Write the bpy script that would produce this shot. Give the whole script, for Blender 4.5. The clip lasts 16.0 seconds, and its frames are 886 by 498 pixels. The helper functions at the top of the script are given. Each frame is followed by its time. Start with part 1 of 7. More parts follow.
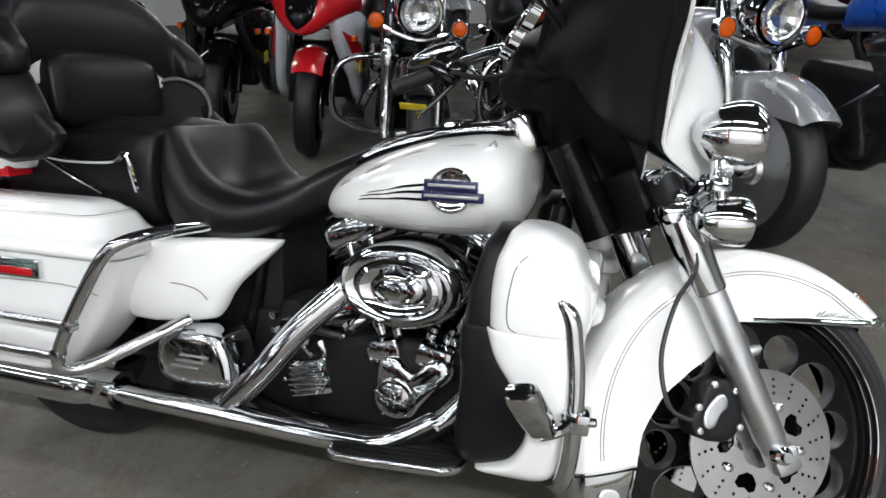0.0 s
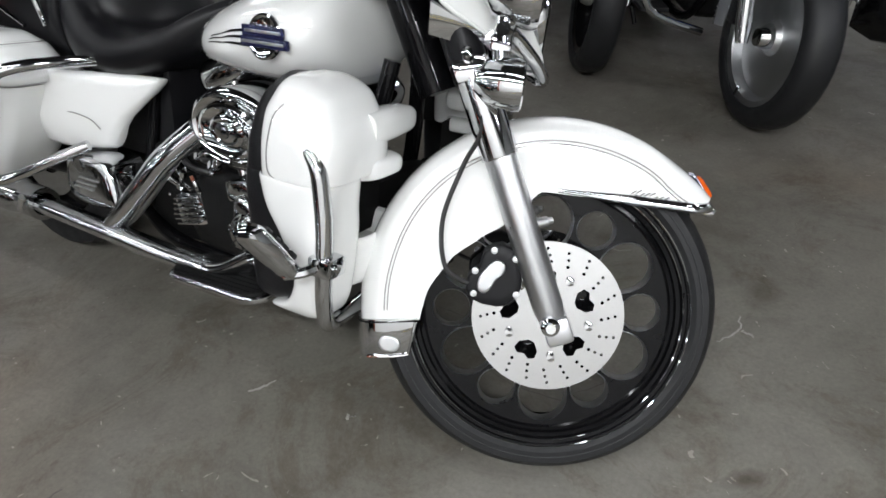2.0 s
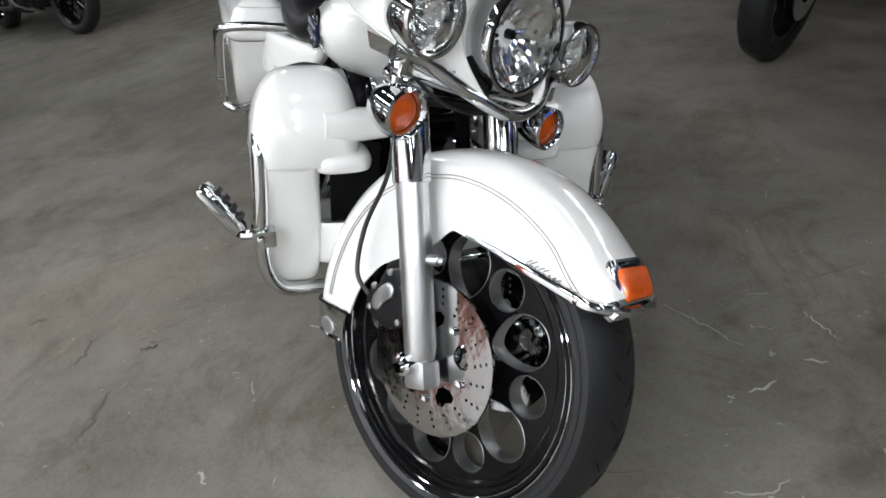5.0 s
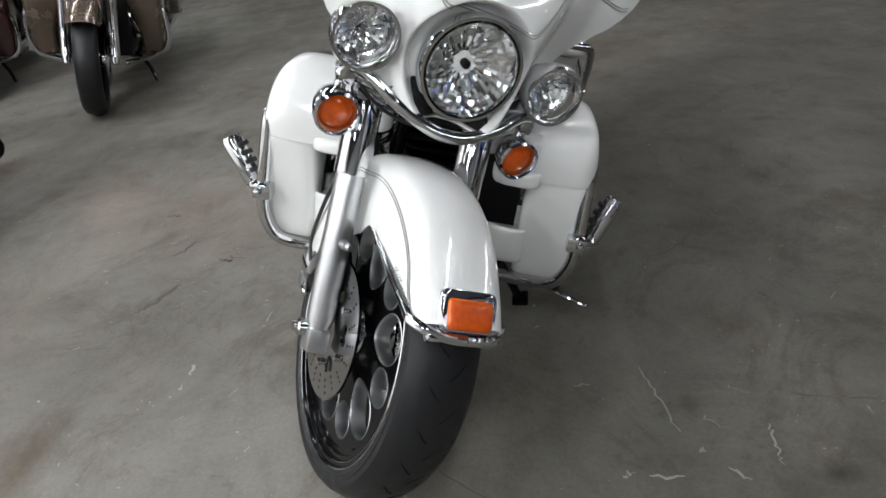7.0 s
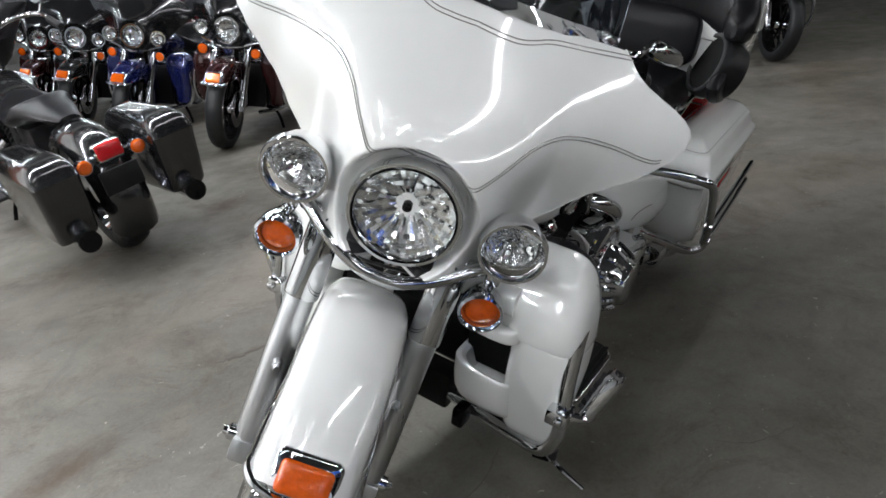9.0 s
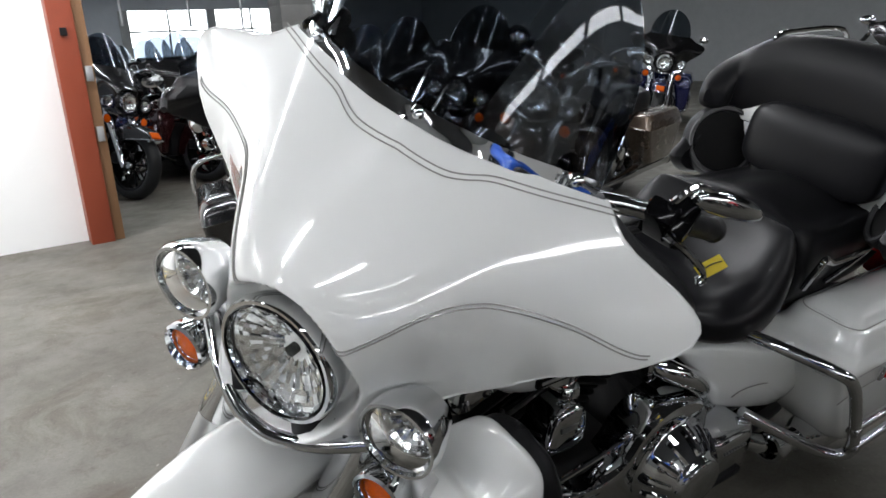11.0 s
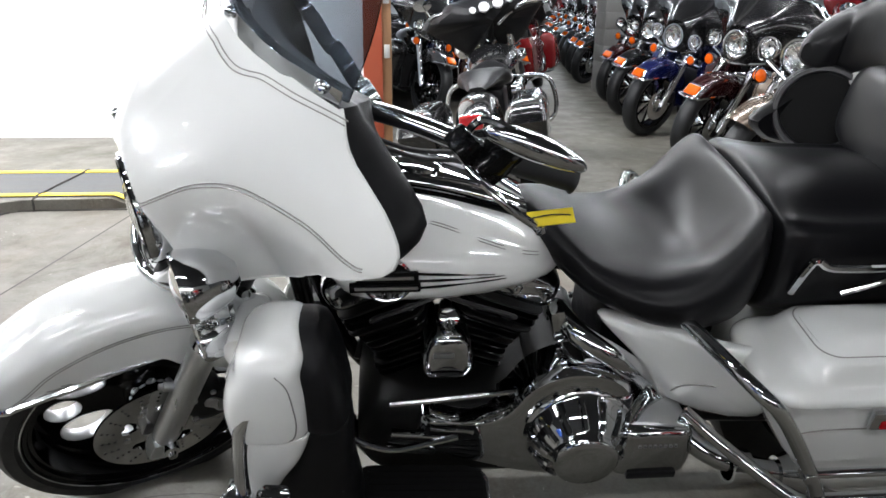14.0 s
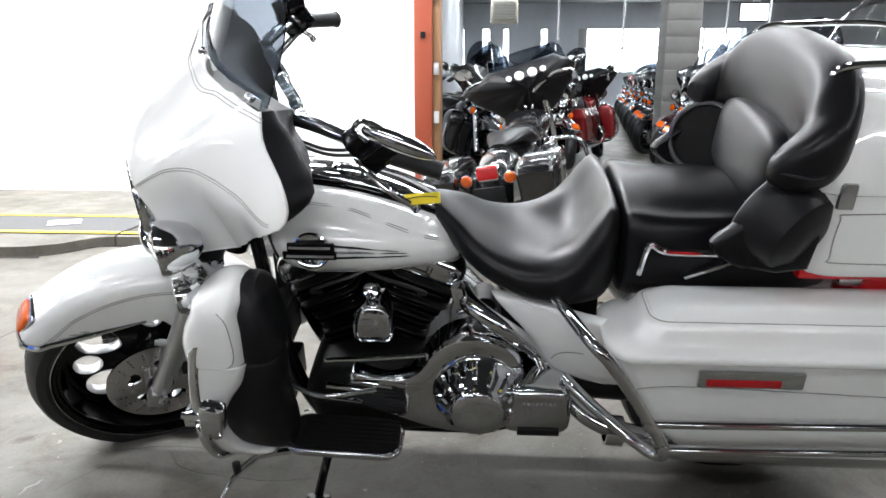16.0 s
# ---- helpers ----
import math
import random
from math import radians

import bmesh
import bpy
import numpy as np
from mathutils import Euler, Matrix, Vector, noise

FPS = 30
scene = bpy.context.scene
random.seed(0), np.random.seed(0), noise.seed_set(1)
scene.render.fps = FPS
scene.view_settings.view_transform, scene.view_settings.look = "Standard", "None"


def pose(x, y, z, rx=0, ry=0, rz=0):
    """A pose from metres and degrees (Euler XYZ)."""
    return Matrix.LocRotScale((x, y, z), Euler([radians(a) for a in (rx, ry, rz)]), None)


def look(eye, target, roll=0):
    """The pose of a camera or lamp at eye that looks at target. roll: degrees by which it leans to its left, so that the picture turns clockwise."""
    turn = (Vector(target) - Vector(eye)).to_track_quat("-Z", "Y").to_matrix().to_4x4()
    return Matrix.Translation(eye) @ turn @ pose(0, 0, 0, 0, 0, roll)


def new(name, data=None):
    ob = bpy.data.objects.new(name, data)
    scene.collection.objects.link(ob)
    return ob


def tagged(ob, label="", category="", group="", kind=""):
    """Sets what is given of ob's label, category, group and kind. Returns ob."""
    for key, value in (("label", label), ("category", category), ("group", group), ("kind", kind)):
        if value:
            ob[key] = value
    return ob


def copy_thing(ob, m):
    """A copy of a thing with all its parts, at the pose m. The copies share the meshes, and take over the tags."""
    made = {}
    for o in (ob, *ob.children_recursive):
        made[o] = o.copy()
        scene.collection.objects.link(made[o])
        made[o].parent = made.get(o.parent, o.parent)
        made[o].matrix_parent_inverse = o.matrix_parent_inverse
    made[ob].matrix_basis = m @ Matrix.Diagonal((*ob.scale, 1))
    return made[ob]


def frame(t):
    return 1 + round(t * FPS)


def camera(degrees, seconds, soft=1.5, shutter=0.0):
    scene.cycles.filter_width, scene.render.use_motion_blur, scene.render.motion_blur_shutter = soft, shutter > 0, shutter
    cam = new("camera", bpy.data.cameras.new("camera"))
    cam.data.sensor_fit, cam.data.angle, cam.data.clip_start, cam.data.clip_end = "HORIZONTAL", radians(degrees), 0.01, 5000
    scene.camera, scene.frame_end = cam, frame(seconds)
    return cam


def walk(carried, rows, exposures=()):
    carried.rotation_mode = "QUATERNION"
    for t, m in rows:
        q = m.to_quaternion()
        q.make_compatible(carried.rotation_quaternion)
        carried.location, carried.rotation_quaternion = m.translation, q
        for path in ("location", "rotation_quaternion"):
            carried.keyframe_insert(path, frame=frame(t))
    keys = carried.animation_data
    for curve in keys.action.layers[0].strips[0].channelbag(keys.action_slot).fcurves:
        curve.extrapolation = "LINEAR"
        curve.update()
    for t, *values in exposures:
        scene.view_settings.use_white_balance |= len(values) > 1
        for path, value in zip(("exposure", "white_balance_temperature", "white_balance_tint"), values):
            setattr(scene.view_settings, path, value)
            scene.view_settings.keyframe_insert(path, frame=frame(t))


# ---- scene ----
# one lens for the whole walk; the path runs round the front of a parked motorcycle
cam = camera(64.8, 16.0, soft=1.6)
PATH = [
    (0, (1.368, -1.179, 1.242), (0.773, 0.53, 0.39), -3.1),
    (0.5, (1.515, -1.126, 1.233), (0.9, 0.444, 0.157), -2.4),
    (1, (1.703, -1.106, 1.232), (0.97, 0.397, 0.135), -3.8),
    (1.5, (1.846, -1.069, 1.228), (1.033, 0.36, 0.089), -4.6),
    (2, (1.976, -0.951, 1.203), (1.063, 0.397, 0.04), -5.4),
    (2.5, (2.102, -0.83, 1.199), (1.035, 0.369, 0.006), -7.9),
    (3, (2.279, -0.726, 1.191), (1.033, 0.32, 0.027), -9.1),
    (3.5, (2.365, -0.588, 1.17), (0.979, 0.296, 0.031), -9.5),
    (4, (2.42, -0.423, 1.161), (0.915, 0.275, 0.044), -10.4),
    (4.2, (2.443, -0.359, 1.155), (0.896, 0.256, 0.048), -11.3),
    (6.3, (2.635, 0.193, 1.14), (0.9, 0.107, 0.149), -8.9),
    (6.5, (2.651, 0.273, 1.138), (0.913, 0.112, 0.162), -8.3),
    (7, (2.665, 0.425, 1.14), (0.964, 0.09, 0.143), -7.3),
    (7.5, (2.617, 0.555, 1.144), (0.935, 0.028, 0.199), -7.5),
    (8, (2.536, 0.691, 1.15), (0.901, -0.03, 0.252), -8.3),
    (8.5, (2.443, 0.864, 1.168), (0.844, -0.018, 0.353), -6.3),
    (9, (2.298, 0.96, 1.174), (0.785, -0.101, 0.41), -6.6),
    (9.5, (2.121, 1.003, 1.201), (0.689, -0.202, 0.497), -6.0),
    (9.7, (2.061, 1.03, 1.199), (0.666, -0.233, 0.523), -6.1),
    (11.8, (1.522, 1.269, 1.172), (0.823, -0.506, 0.573), -0.9),
    (12, (1.483, 1.308, 1.162), (0.876, -0.482, 0.51), -0.6),
    (12.5, (1.358, 1.353, 1.145), (0.92, -0.469, 0.446), -1.0),
    (13, (1.24, 1.416, 1.147), (0.885, -0.419, 0.437), -0.7),
    (13.5, (1.114, 1.506, 1.144), (0.917, -0.352, 0.429), -1.6),
    (14, (0.972, 1.478, 1.128), (0.839, -0.401, 0.456), 0.4),
    (14.5, (0.824, 1.51, 1.115), (0.798, -0.412, 0.563), 0.6),
    (15, (0.72, 1.62, 1.081), (0.829, -0.312, 0.578), 0.4),
    (15.5, (0.687, 1.72, 1.069), (0.771, -0.219, 0.587), 0.2),
    (16, (0.612, 1.864, 1.047), (0.725, -0.077, 0.58), 0.1),
]
walk(cam, [(t, look(e, g, r)) for t, e, g, r in PATH], [(0, -0.28), (1.5, -0.42), (3.0, -0.26), (4.0, -0.18), (6.5, -0.22), (7.0, -0.18), (8.0, -0.02), (9.0, 0.0), (9.5, 0.04), (12, -0.2), (13, -0.08), (14, 0.52), (15, 0.78), (16, 0.8)])

# ---- light: fluorescent tubes under the ceiling, daylight from far windows ----
world = bpy.data.worlds.new("world")
scene.world = world
world.use_nodes = True
world.node_tree.nodes["Background"].inputs[0].default_value = (0.75, 0.87, 1.0, 1)
world.node_tree.nodes["Background"].inputs[1].default_value = 0.6
CEIL = 3.7


def tube_lamp(x, y, z, length, turn, watts, tint=(0.945, 0.963, 1.0)):
    data = bpy.data.lights.new("tube_light", "AREA")
    data.shape, data.size, data.size_y = "RECTANGLE", length, 0.09
    data.energy, data.color = watts, tint
    ob = new("tube_light", data)
    ob.matrix_world = pose(x, y, z, 0, 0, turn)
    return ob


# x, y, watts: the tubes near the white wall are the strongest, the far side of the room is dim
# the unseen pair near x 8 is added to brighten the fairing
TUBES = [(-4.6, -3.0, 16), (-2.2, -3.0, 24), (0.2, -3.0, 52), (2.6, -3.0, 160), (5.0, -3.0, 150), (-2.2, -1.2, 16), (0.2, -1.2, 6), (2.6, -1.2, 6), (8.0, -1.2, 165),
         (-3.4, 0.6, 16), (8.2, 1.0, 80), (-4.4, 3.2, 40), (4.2, 0.8, 34), (4.2, 2.0, 10), (1.4, 2.9, 14)]
# slim tubes added on the dim side for paint reflections; they give little light
TUBES_SLIM = [(4.2, 3.2), (9.6, 2.6)]
TUBES_FAR = [(x, y) for x in (-7.5, -3.5, 0.5, 4.0) for y in (-6.5, -10.5, -14.5, -18.5)]
for lx, ly, watts in TUBES:
    tube_lamp(lx, ly, CEIL - 0.17, 2.1, 0, watts)
for lx, ly in TUBES_FAR:
    tube_lamp(lx, ly, CEIL - 0.17, 2.3, 0, 52, (0.88, 0.95, 1.0))

# ---- poses of the leaning machine and of its turned front end ----
LEAN = pose(0, 0, 0, -14.0, 0, 0)
STEER = Matrix(((0.8989, -0.4323, -0.0714, 1.5356), (0.4107, 0.7745, 0.4811, 0.0384), (-0.1527, -0.4618, 0.8737, 0.281), (0, 0, 0, 1)))
MF = LEAN.inverted() @ STEER


# ---- materials ----
def material(name, col, rough=0.5, metal=0.0, coat=0.0, var=0.0, scale=20.0, bump=0.0, bscale=200.0, rvar=0.0, spec=0.5, stretch=None, per_object=0.0):
    m = bpy.data.materials.new(name)
    m.use_nodes = True
    nt = m.node_tree
    b = nt.nodes["Principled BSDF"]
    b.inputs["Roughness"].default_value = rough
    b.inputs["Metallic"].default_value = metal
    b.inputs["Coat Weight"].default_value = coat
    b.inputs["Coat Roughness"].default_value = 0.04
    b.inputs["Specular IOR Level"].default_value = spec
    b.inputs["Base Color"].default_value = (*col, 1)
    tc = nt.nodes.new("ShaderNodeTexCoord")
    src = tc.outputs["Object"]
    if stretch:
        mp = nt.nodes.new("ShaderNodeMapping")
        mp.inputs["Scale"].default_value = stretch
        nt.links.new(src, mp.inputs[0])
        src = mp.outputs[0]
    if var or rvar:
        n1 = nt.nodes.new("ShaderNodeTexNoise")
        n1.inputs["Scale"].default_value = scale
        n1.inputs["Detail"].default_value = 6
        n1.inputs["Roughness"].default_value = 0.62
        nt.links.new(src, n1.inputs["Vector"])
        if var:
            mx = nt.nodes.new("ShaderNodeMix")
            mx.data_type = "RGBA"
            mx.inputs["A"].default_value = (*[max(0, c * (1 - var)) for c in col], 1)
            mx.inputs["B"].default_value = (*[min(1, c * (1 + var)) for c in col], 1)
            nt.links.new(n1.outputs["Fac"], mx.inputs["Factor"])
            nt.links.new(mx.outputs["Result"], b.inputs["Base Color"])
        if rvar:
            mr = nt.nodes.new("ShaderNodeMapRange")
            mr.inputs["From Min"].default_value, mr.inputs["From Max"].default_value = 0.3, 0.7
            mr.inputs["To Min"].default_value, mr.inputs["To Max"].default_value = max(0.01, rough - rvar), min(1, rough + rvar)
            nt.links.new(n1.outputs["Fac"], mr.inputs["Value"])
            nt.links.new(mr.outputs["Result"], b.inputs["Roughness"])
    if bump:
        n2 = nt.nodes.new("ShaderNodeTexNoise")
        n2.inputs["Scale"].default_value = bscale
        n2.inputs["Detail"].default_value = 4
        nt.links.new(src, n2.inputs["Vector"])
        bp = nt.nodes.new("ShaderNodeBump")
        bp.inputs["Strength"].default_value = bump
        bp.inputs["Distance"].default_value = 0.002
        nt.links.new(n2.outputs["Fac"], bp.inputs["Height"])
        nt.links.new(bp.outputs["Normal"], b.inputs["Normal"])
    return m


def glass(name, col, rough=0.0, ior=1.45):
    m = material(name, col, rough)
    b = m.node_tree.nodes["Principled BSDF"]
    b.inputs["Transmission Weight"].default_value = 1.0
    b.inputs["IOR"].default_value = ior
    return m


def glow(name, col, strength):
    m = material(name, col, 0.6)
    b = m.node_tree.nodes["Principled BSDF"]
    b.inputs["Emission Color"].default_value = (*col, 1)
    b.inputs["Emission Strength"].default_value = strength
    return m


PEARL = material("white_pearl_paint", (0.82, 0.83, 0.81), 0.22, 0, 1.0, var=0.02, scale=9, rvar=0.05)
PEARL.node_tree.nodes["Principled BSDF"].inputs["Coat IOR"].default_value = 1.8
CHROME = material("chrome", (0.63, 0.64, 0.65), 0.05, 1.0, var=0.05, scale=14, rvar=0.035)
SATIN = material("brushed_aluminium", (0.56, 0.57, 0.58), 0.34, 1.0, var=0.08, scale=30, rvar=0.08, stretch=(1, 1, 0.1))
STEEL = material("ground_steel", (0.5, 0.5, 0.5), 0.1, 1.0, var=0.06, scale=40, rvar=0.04, bump=0.6, bscale=16)
LEATHER = material("black_leather", (0.007, 0.007, 0.008), 0.33, 0, 0.0, var=0.2, scale=7, bump=0.12, bscale=260, rvar=0.015, spec=0.2)
GLOSSBLACK = material("gloss_black", (0.004, 0.004, 0.0045), 0.1, 0, 0.0, var=0.2, scale=18, rvar=0.03, spec=0.16)
BLACKPLASTIC = material("black_plastic", (0.008, 0.008, 0.009), 0.4, 0, 0, var=0.25, scale=30, bump=0.15, bscale=500, rvar=0.08, spec=0.2)
CRINKLE = material("black_crinkle", (0.007, 0.007, 0.007), 0.5, 0, 0, var=0.3, scale=60, bump=0.3, bscale=700, spec=0.2)
RUBBER = material("tyre_rubber", (0.009, 0.0095, 0.0105), 0.5, 0, 0, var=0.25, scale=26, bump=0.25, bscale=300, rvar=0.1, spec=0.4)
MESHBLACK = material("radiator_black", (0.005, 0.005, 0.005), 0.6, 0, 0, var=0.4, scale=120, spec=0.15)
AMBER = material("amber_lens", (0.60, 0.088, 0.003), 0.1, 0, 0.6, var=0.35, scale=90, bump=0.5, bscale=160)
# grey stands in for the sheen on the black speaker ring
RINGSHEEN = material("grey_ring_sheen", (0.035, 0.035, 0.037), 0.35, var=0.2, scale=30)
REDLENS = material("red_lens", (0.42, 0.008, 0.012), 0.12, 0, 0.6, var=0.3, scale=90, bump=0.4, bscale=160)
STRIPE = material("grey_pinstripe", (0.27, 0.265, 0.25), 0.3, 0, 0.6, var=0.12, scale=80)
NAVY = material("navy_enamel", (0.010, 0.012, 0.05), 0.22, 0, 0.6, var=0.3, scale=90)
GREYINK = material("grey_script", (0.19, 0.19, 0.185), 0.4, 0.3, var=0.2, scale=70)
CLEAR = glass("clear_lens", (0.96, 0.97, 0.97), 0.015, 1.3)
SMOKED = glass("smoked_windscreen", (0.15, 0.175, 0.205), 0.0, 1.45)
YELLOW = material("yellow_card", (0.75, 0.58, 0.02), 0.55, var=0.06, scale=30)
CABLE = material("black_cable", (0.015, 0.015, 0.015), 0.45, var=0.2, scale=50)


def concrete():
    m = bpy.data.materials.new("sealed_concrete")
    m.use_nodes = True
    nt = m.node_tree
    b = nt.nodes["Principled BSDF"]
    tc = nt.nodes.new("ShaderNodeTexCoord")

    def noise_at(scale, detail=6, rough=0.6, dist=0.0):
        n = nt.nodes.new("ShaderNodeTexNoise")
        n.inputs["Scale"].default_value, n.inputs["Detail"].default_value = scale, detail
        n.inputs["Roughness"].default_value, n.inputs["Distortion"].default_value = rough, dist
        nt.links.new(tc.outputs["Object"], n.inputs["Vector"])
        return n

    def ramp(src, stops):
        r = nt.nodes.new("ShaderNodeValToRGB")
        while len(r.color_ramp.elements) < len(stops):
            r.color_ramp.elements.new(0.5)
        for e, (p, c) in zip(r.color_ramp.elements, stops):
            e.position, e.color = p, (*c, 1)
        nt.links.new(src, r.inputs[0])
        return r

    def mix(a, bcol, fac, mode="MULTIPLY"):
        x = nt.nodes.new("ShaderNodeMix")
        x.data_type, x.blend_type = "RGBA", mode
        x.inputs["Factor"].default_value = fac
        nt.links.new(a, x.inputs["A"])
        nt.links.new(bcol, x.inputs["B"])
        return x.outputs["Result"]

    base = ramp(noise_at(0.9, 5, 0.6, 0.6).outputs["Fac"], [(0.3, (0.100, 0.093, 0.079)), (0.52, (0.138, 0.129, 0.112)), (0.72, (0.172, 0.163, 0.143))])
    blot = ramp(noise_at(3.1, 8, 0.7, 1.2).outputs["Fac"], [(0.3, (0.5, 0.48, 0.45)), (0.48, (0.95, 0.95, 0.95)), (0.72, (1.25, 1.25, 1.24))])
    grain = ramp(noise_at(95, 4, 0.7).outputs["Fac"], [(0.3, (0.82, 0.82, 0.82)), (0.7, (1.1, 1.1, 1.1))])
    scuff = ramp(noise_at(11, 3, 0.5, 2.5).outputs["Fac"], [(0.62, (1, 1, 1)), (0.70, (0.72, 0.69, 0.64)), (0.8, (0.55, 0.5, 0.45))])
    chips = ramp(noise_at(17, 2, 0.4, 3.0).outputs["Fac"], [(0.735, (0, 0, 0)), (0.76, (0.12, 0.115, 0.105))])
    tint = ramp(noise_at(0.55, 4, 0.6, 0.4).outputs["Fac"], [(0.35, (1.0, 1.03, 1.0)), (0.55, (1.0, 1.0, 1.0)), (0.72, (1.12, 0.98, 0.86))])
    c = mix(base.outputs[0], tint.outputs[0], 0.8)
    c = mix(c, blot.outputs[0], 0.5)
    smear = ramp(noise_at(1.7, 9, 0.75, 0.3).outputs["Fac"], [(0.36, (0.62, 0.6, 0.55)), (0.5, (1.0, 1.0, 1.0)), (0.66, (1.16, 1.17, 1.18))])
    c = mix(c, smear.outputs[0], 0.55)
    c = mix(c, grain.outputs[0], 0.8)
    c = mix(c, scuff.outputs[0], 0.35)
    dirt = ramp(noise_at(2.4, 10, 0.8, 0.8).outputs["Fac"], [(0.525, (1, 1, 1)), (0.60, (0.68, 0.62, 0.55)), (0.72, (0.42, 0.37, 0.32))])
    c = mix(c, dirt.outputs[0], 0.6)
    wisp = ramp(noise_at(6.5, 6, 0.7, 4.0).outputs["Fac"], [(0.58, (1, 1, 1)), (0.7, (1.3, 1.3, 1.3))])
    c = mix(c, wisp.outputs[0], 0.22)
    c = mix(c, chips.outputs[0], 1.0, "ADD")
    # old stains, each with its own place, size, turn and tone
    wob = noise_at(5.0, 5, 0.65)
    for sx, sy, rx, ry, turn, tone in ((1.66, -0.83, 0.42, 0.24, 20, (0.60, 0.50, 0.42)), (-0.15, -2.25, 0.55, 0.3, 30, (0.55, 0.45, 0.38)), (1.89, 0.63, 0.10, 0.15, 0, (0.62, 0.60, 0.56)), (1.97, 0.03, 0.10, 0.05, 35, (0.5, 0.46, 0.42)),
                                       (1.45, 0.70, 0.09, 0.06, 0, (0.68, 0.66, 0.62)), (1.63, 0.95, 0.07, 0.12, 15, (0.5, 0.48, 0.45)), (0.62, 0.86, 0.16, 0.22, 0, (0.62, 0.58, 0.53)), (1.15, 0.85, 0.28, 0.2, 40, (0.75, 0.71, 0.67)), (0.98, -0.84, 0.18, 0.03, -25, (0.72, 0.68, 0.62)), (2.2, -1.9, 0.4, 0.12, 60, (0.8, 0.76, 0.7))):
        mp = nt.nodes.new("ShaderNodeMapping")
        mp.vector_type = "TEXTURE"
        mp.inputs["Location"].default_value = (sx, sy, 0)
        mp.inputs["Rotation"].default_value = (0, 0, radians(turn))
        mp.inputs["Scale"].default_value = (rx, ry, 1)
        nt.links.new(tc.outputs["Object"], mp.inputs[0])
        ln = nt.nodes.new("ShaderNodeVectorMath")
        ln.operation = "LENGTH"
        nt.links.new(mp.outputs[0], ln.inputs[0])
        ad = nt.nodes.new("ShaderNodeMath")
        ad.operation = "ADD"
        nt.links.new(ln.outputs["Value"], ad.inputs[0])
        nt.links.new(wob.outputs["Fac"], ad.inputs[1])
        fade = ramp(ad.outputs[0], [(0.0, tone), (0.55, tone), (1.0, (1, 1, 1))])
        c = mix(c, fade.outputs[0], 1.0)
    nt.links.new(c, b.inputs["Base Color"])
    rr = nt.nodes.new("ShaderNodeMapRange")
    rr.inputs["From Min"].default_value, rr.inputs["From Max"].default_value = 0.3, 0.7
    rr.inputs["To Min"].default_value, rr.inputs["To Max"].default_value = 0.4, 0.66
    b.inputs["Specular IOR Level"].default_value = 0.22
    nt.links.new(noise_at(4.5, 5).outputs["Fac"], rr.inputs["Value"])
    nt.links.new(rr.outputs[0], b.inputs["Roughness"])
    bp = nt.nodes.new("ShaderNodeBump")
    bp.inputs["Strength"].default_value, bp.inputs["Distance"].default_value = 0.12, 0.003
    nt.links.new(noise_at(60, 5).outputs["Fac"], bp.inputs["Height"])
    nt.links.new(bp.outputs["Normal"], b.inputs["Normal"])
    return m


CONCRETE = concrete()
WALLPAINT = material("white_wall_paint", (0.82, 0.82, 0.80), 0.6, var=0.03, scale=3, bump=0.15, bscale=90)
GREYPAINT = material("grey_block_paint", (0.36, 0.37, 0.37), 0.6, var=0.12, scale=5, bump=0.4, bscale=60)
CEILPAINT = material("ceiling_paint", (0.22, 0.225, 0.23), 0.8, var=0.08, scale=2)
DARKCEIL = material("dark_ceiling_paint", (0.025, 0.026, 0.028), 0.8, var=0.2, scale=3)
ORANGEPAINT = material("orange_red_steel_paint", (0.25, 0.048, 0.02), 0.42, var=0.12, scale=9, rvar=0.08)
WOODJAMB = material("brown_wood", (0.23, 0.12, 0.055), 0.55, var=0.25, scale=12, stretch=(1, 1, 0.08))
PALEBLOCK = material("pale_block_paint", (0.55, 0.58, 0.62), 0.6, var=0.1, scale=4, bump=0.4, bscale=50)
PILLARPAINT = material("grey_brown_block", (0.17, 0.165, 0.155), 0.7, var=0.2, scale=6, bump=0.5, bscale=60)
YELLOWPAINT = material("yellow_line_paint", (0.72, 0.52, 0.03), 0.5, var=0.12, scale=16, rvar=0.1)
DARKMAT = material("dark_grey_rubber_mat", (0.07, 0.07, 0.072), 0.7, var=0.2, scale=30, bump=0.3, bscale=120)
# joint colour, also used for the shadow line at the step's foot
JOINT_SHADE = material("floor_joint", (0.05, 0.047, 0.042), 0.8, var=0.3, scale=30)
LAMPWHITE = glow("tube_glow", (0.945, 0.963, 1.0), 15.0)
DAYLIGHT = glow("window_daylight", (0.93, 0.97, 1.0), 7.0)
# glow of the panes added in the unseen north wall
SIDELIGHT = glow("side_fill_glow", (0.95, 0.96, 1.0), 12.5)
SCREEN = glow("television_screen", (0.8, 0.85, 0.9), 1.5)


# ---- mesh helpers ----
def crom(pts, n, closed=False):
    """Points along a smooth curve through the given ones."""
    P = [Vector(p) for p in pts]
    k = len(P)
    out = []
    segs = k if closed else k - 1
    for i in range(segs):
        if closed:
            a, b, c, d = P[(i - 1) % k], P[i], P[(i + 1) % k], P[(i + 2) % k]
        else:
            a, b, c, d = P[max(i - 1, 0)], P[i], P[i + 1], P[min(i + 2, k - 1)]
        for j in range(n):
            t = j / n
            out.append(0.5 * ((2 * b) + (c - a) * t + (2 * a - 5 * b + 4 * c - d) * t * t + (3 * b - a - 3 * c + d) * t ** 3))
    if not closed:
        out.append(P[-1])
    return out


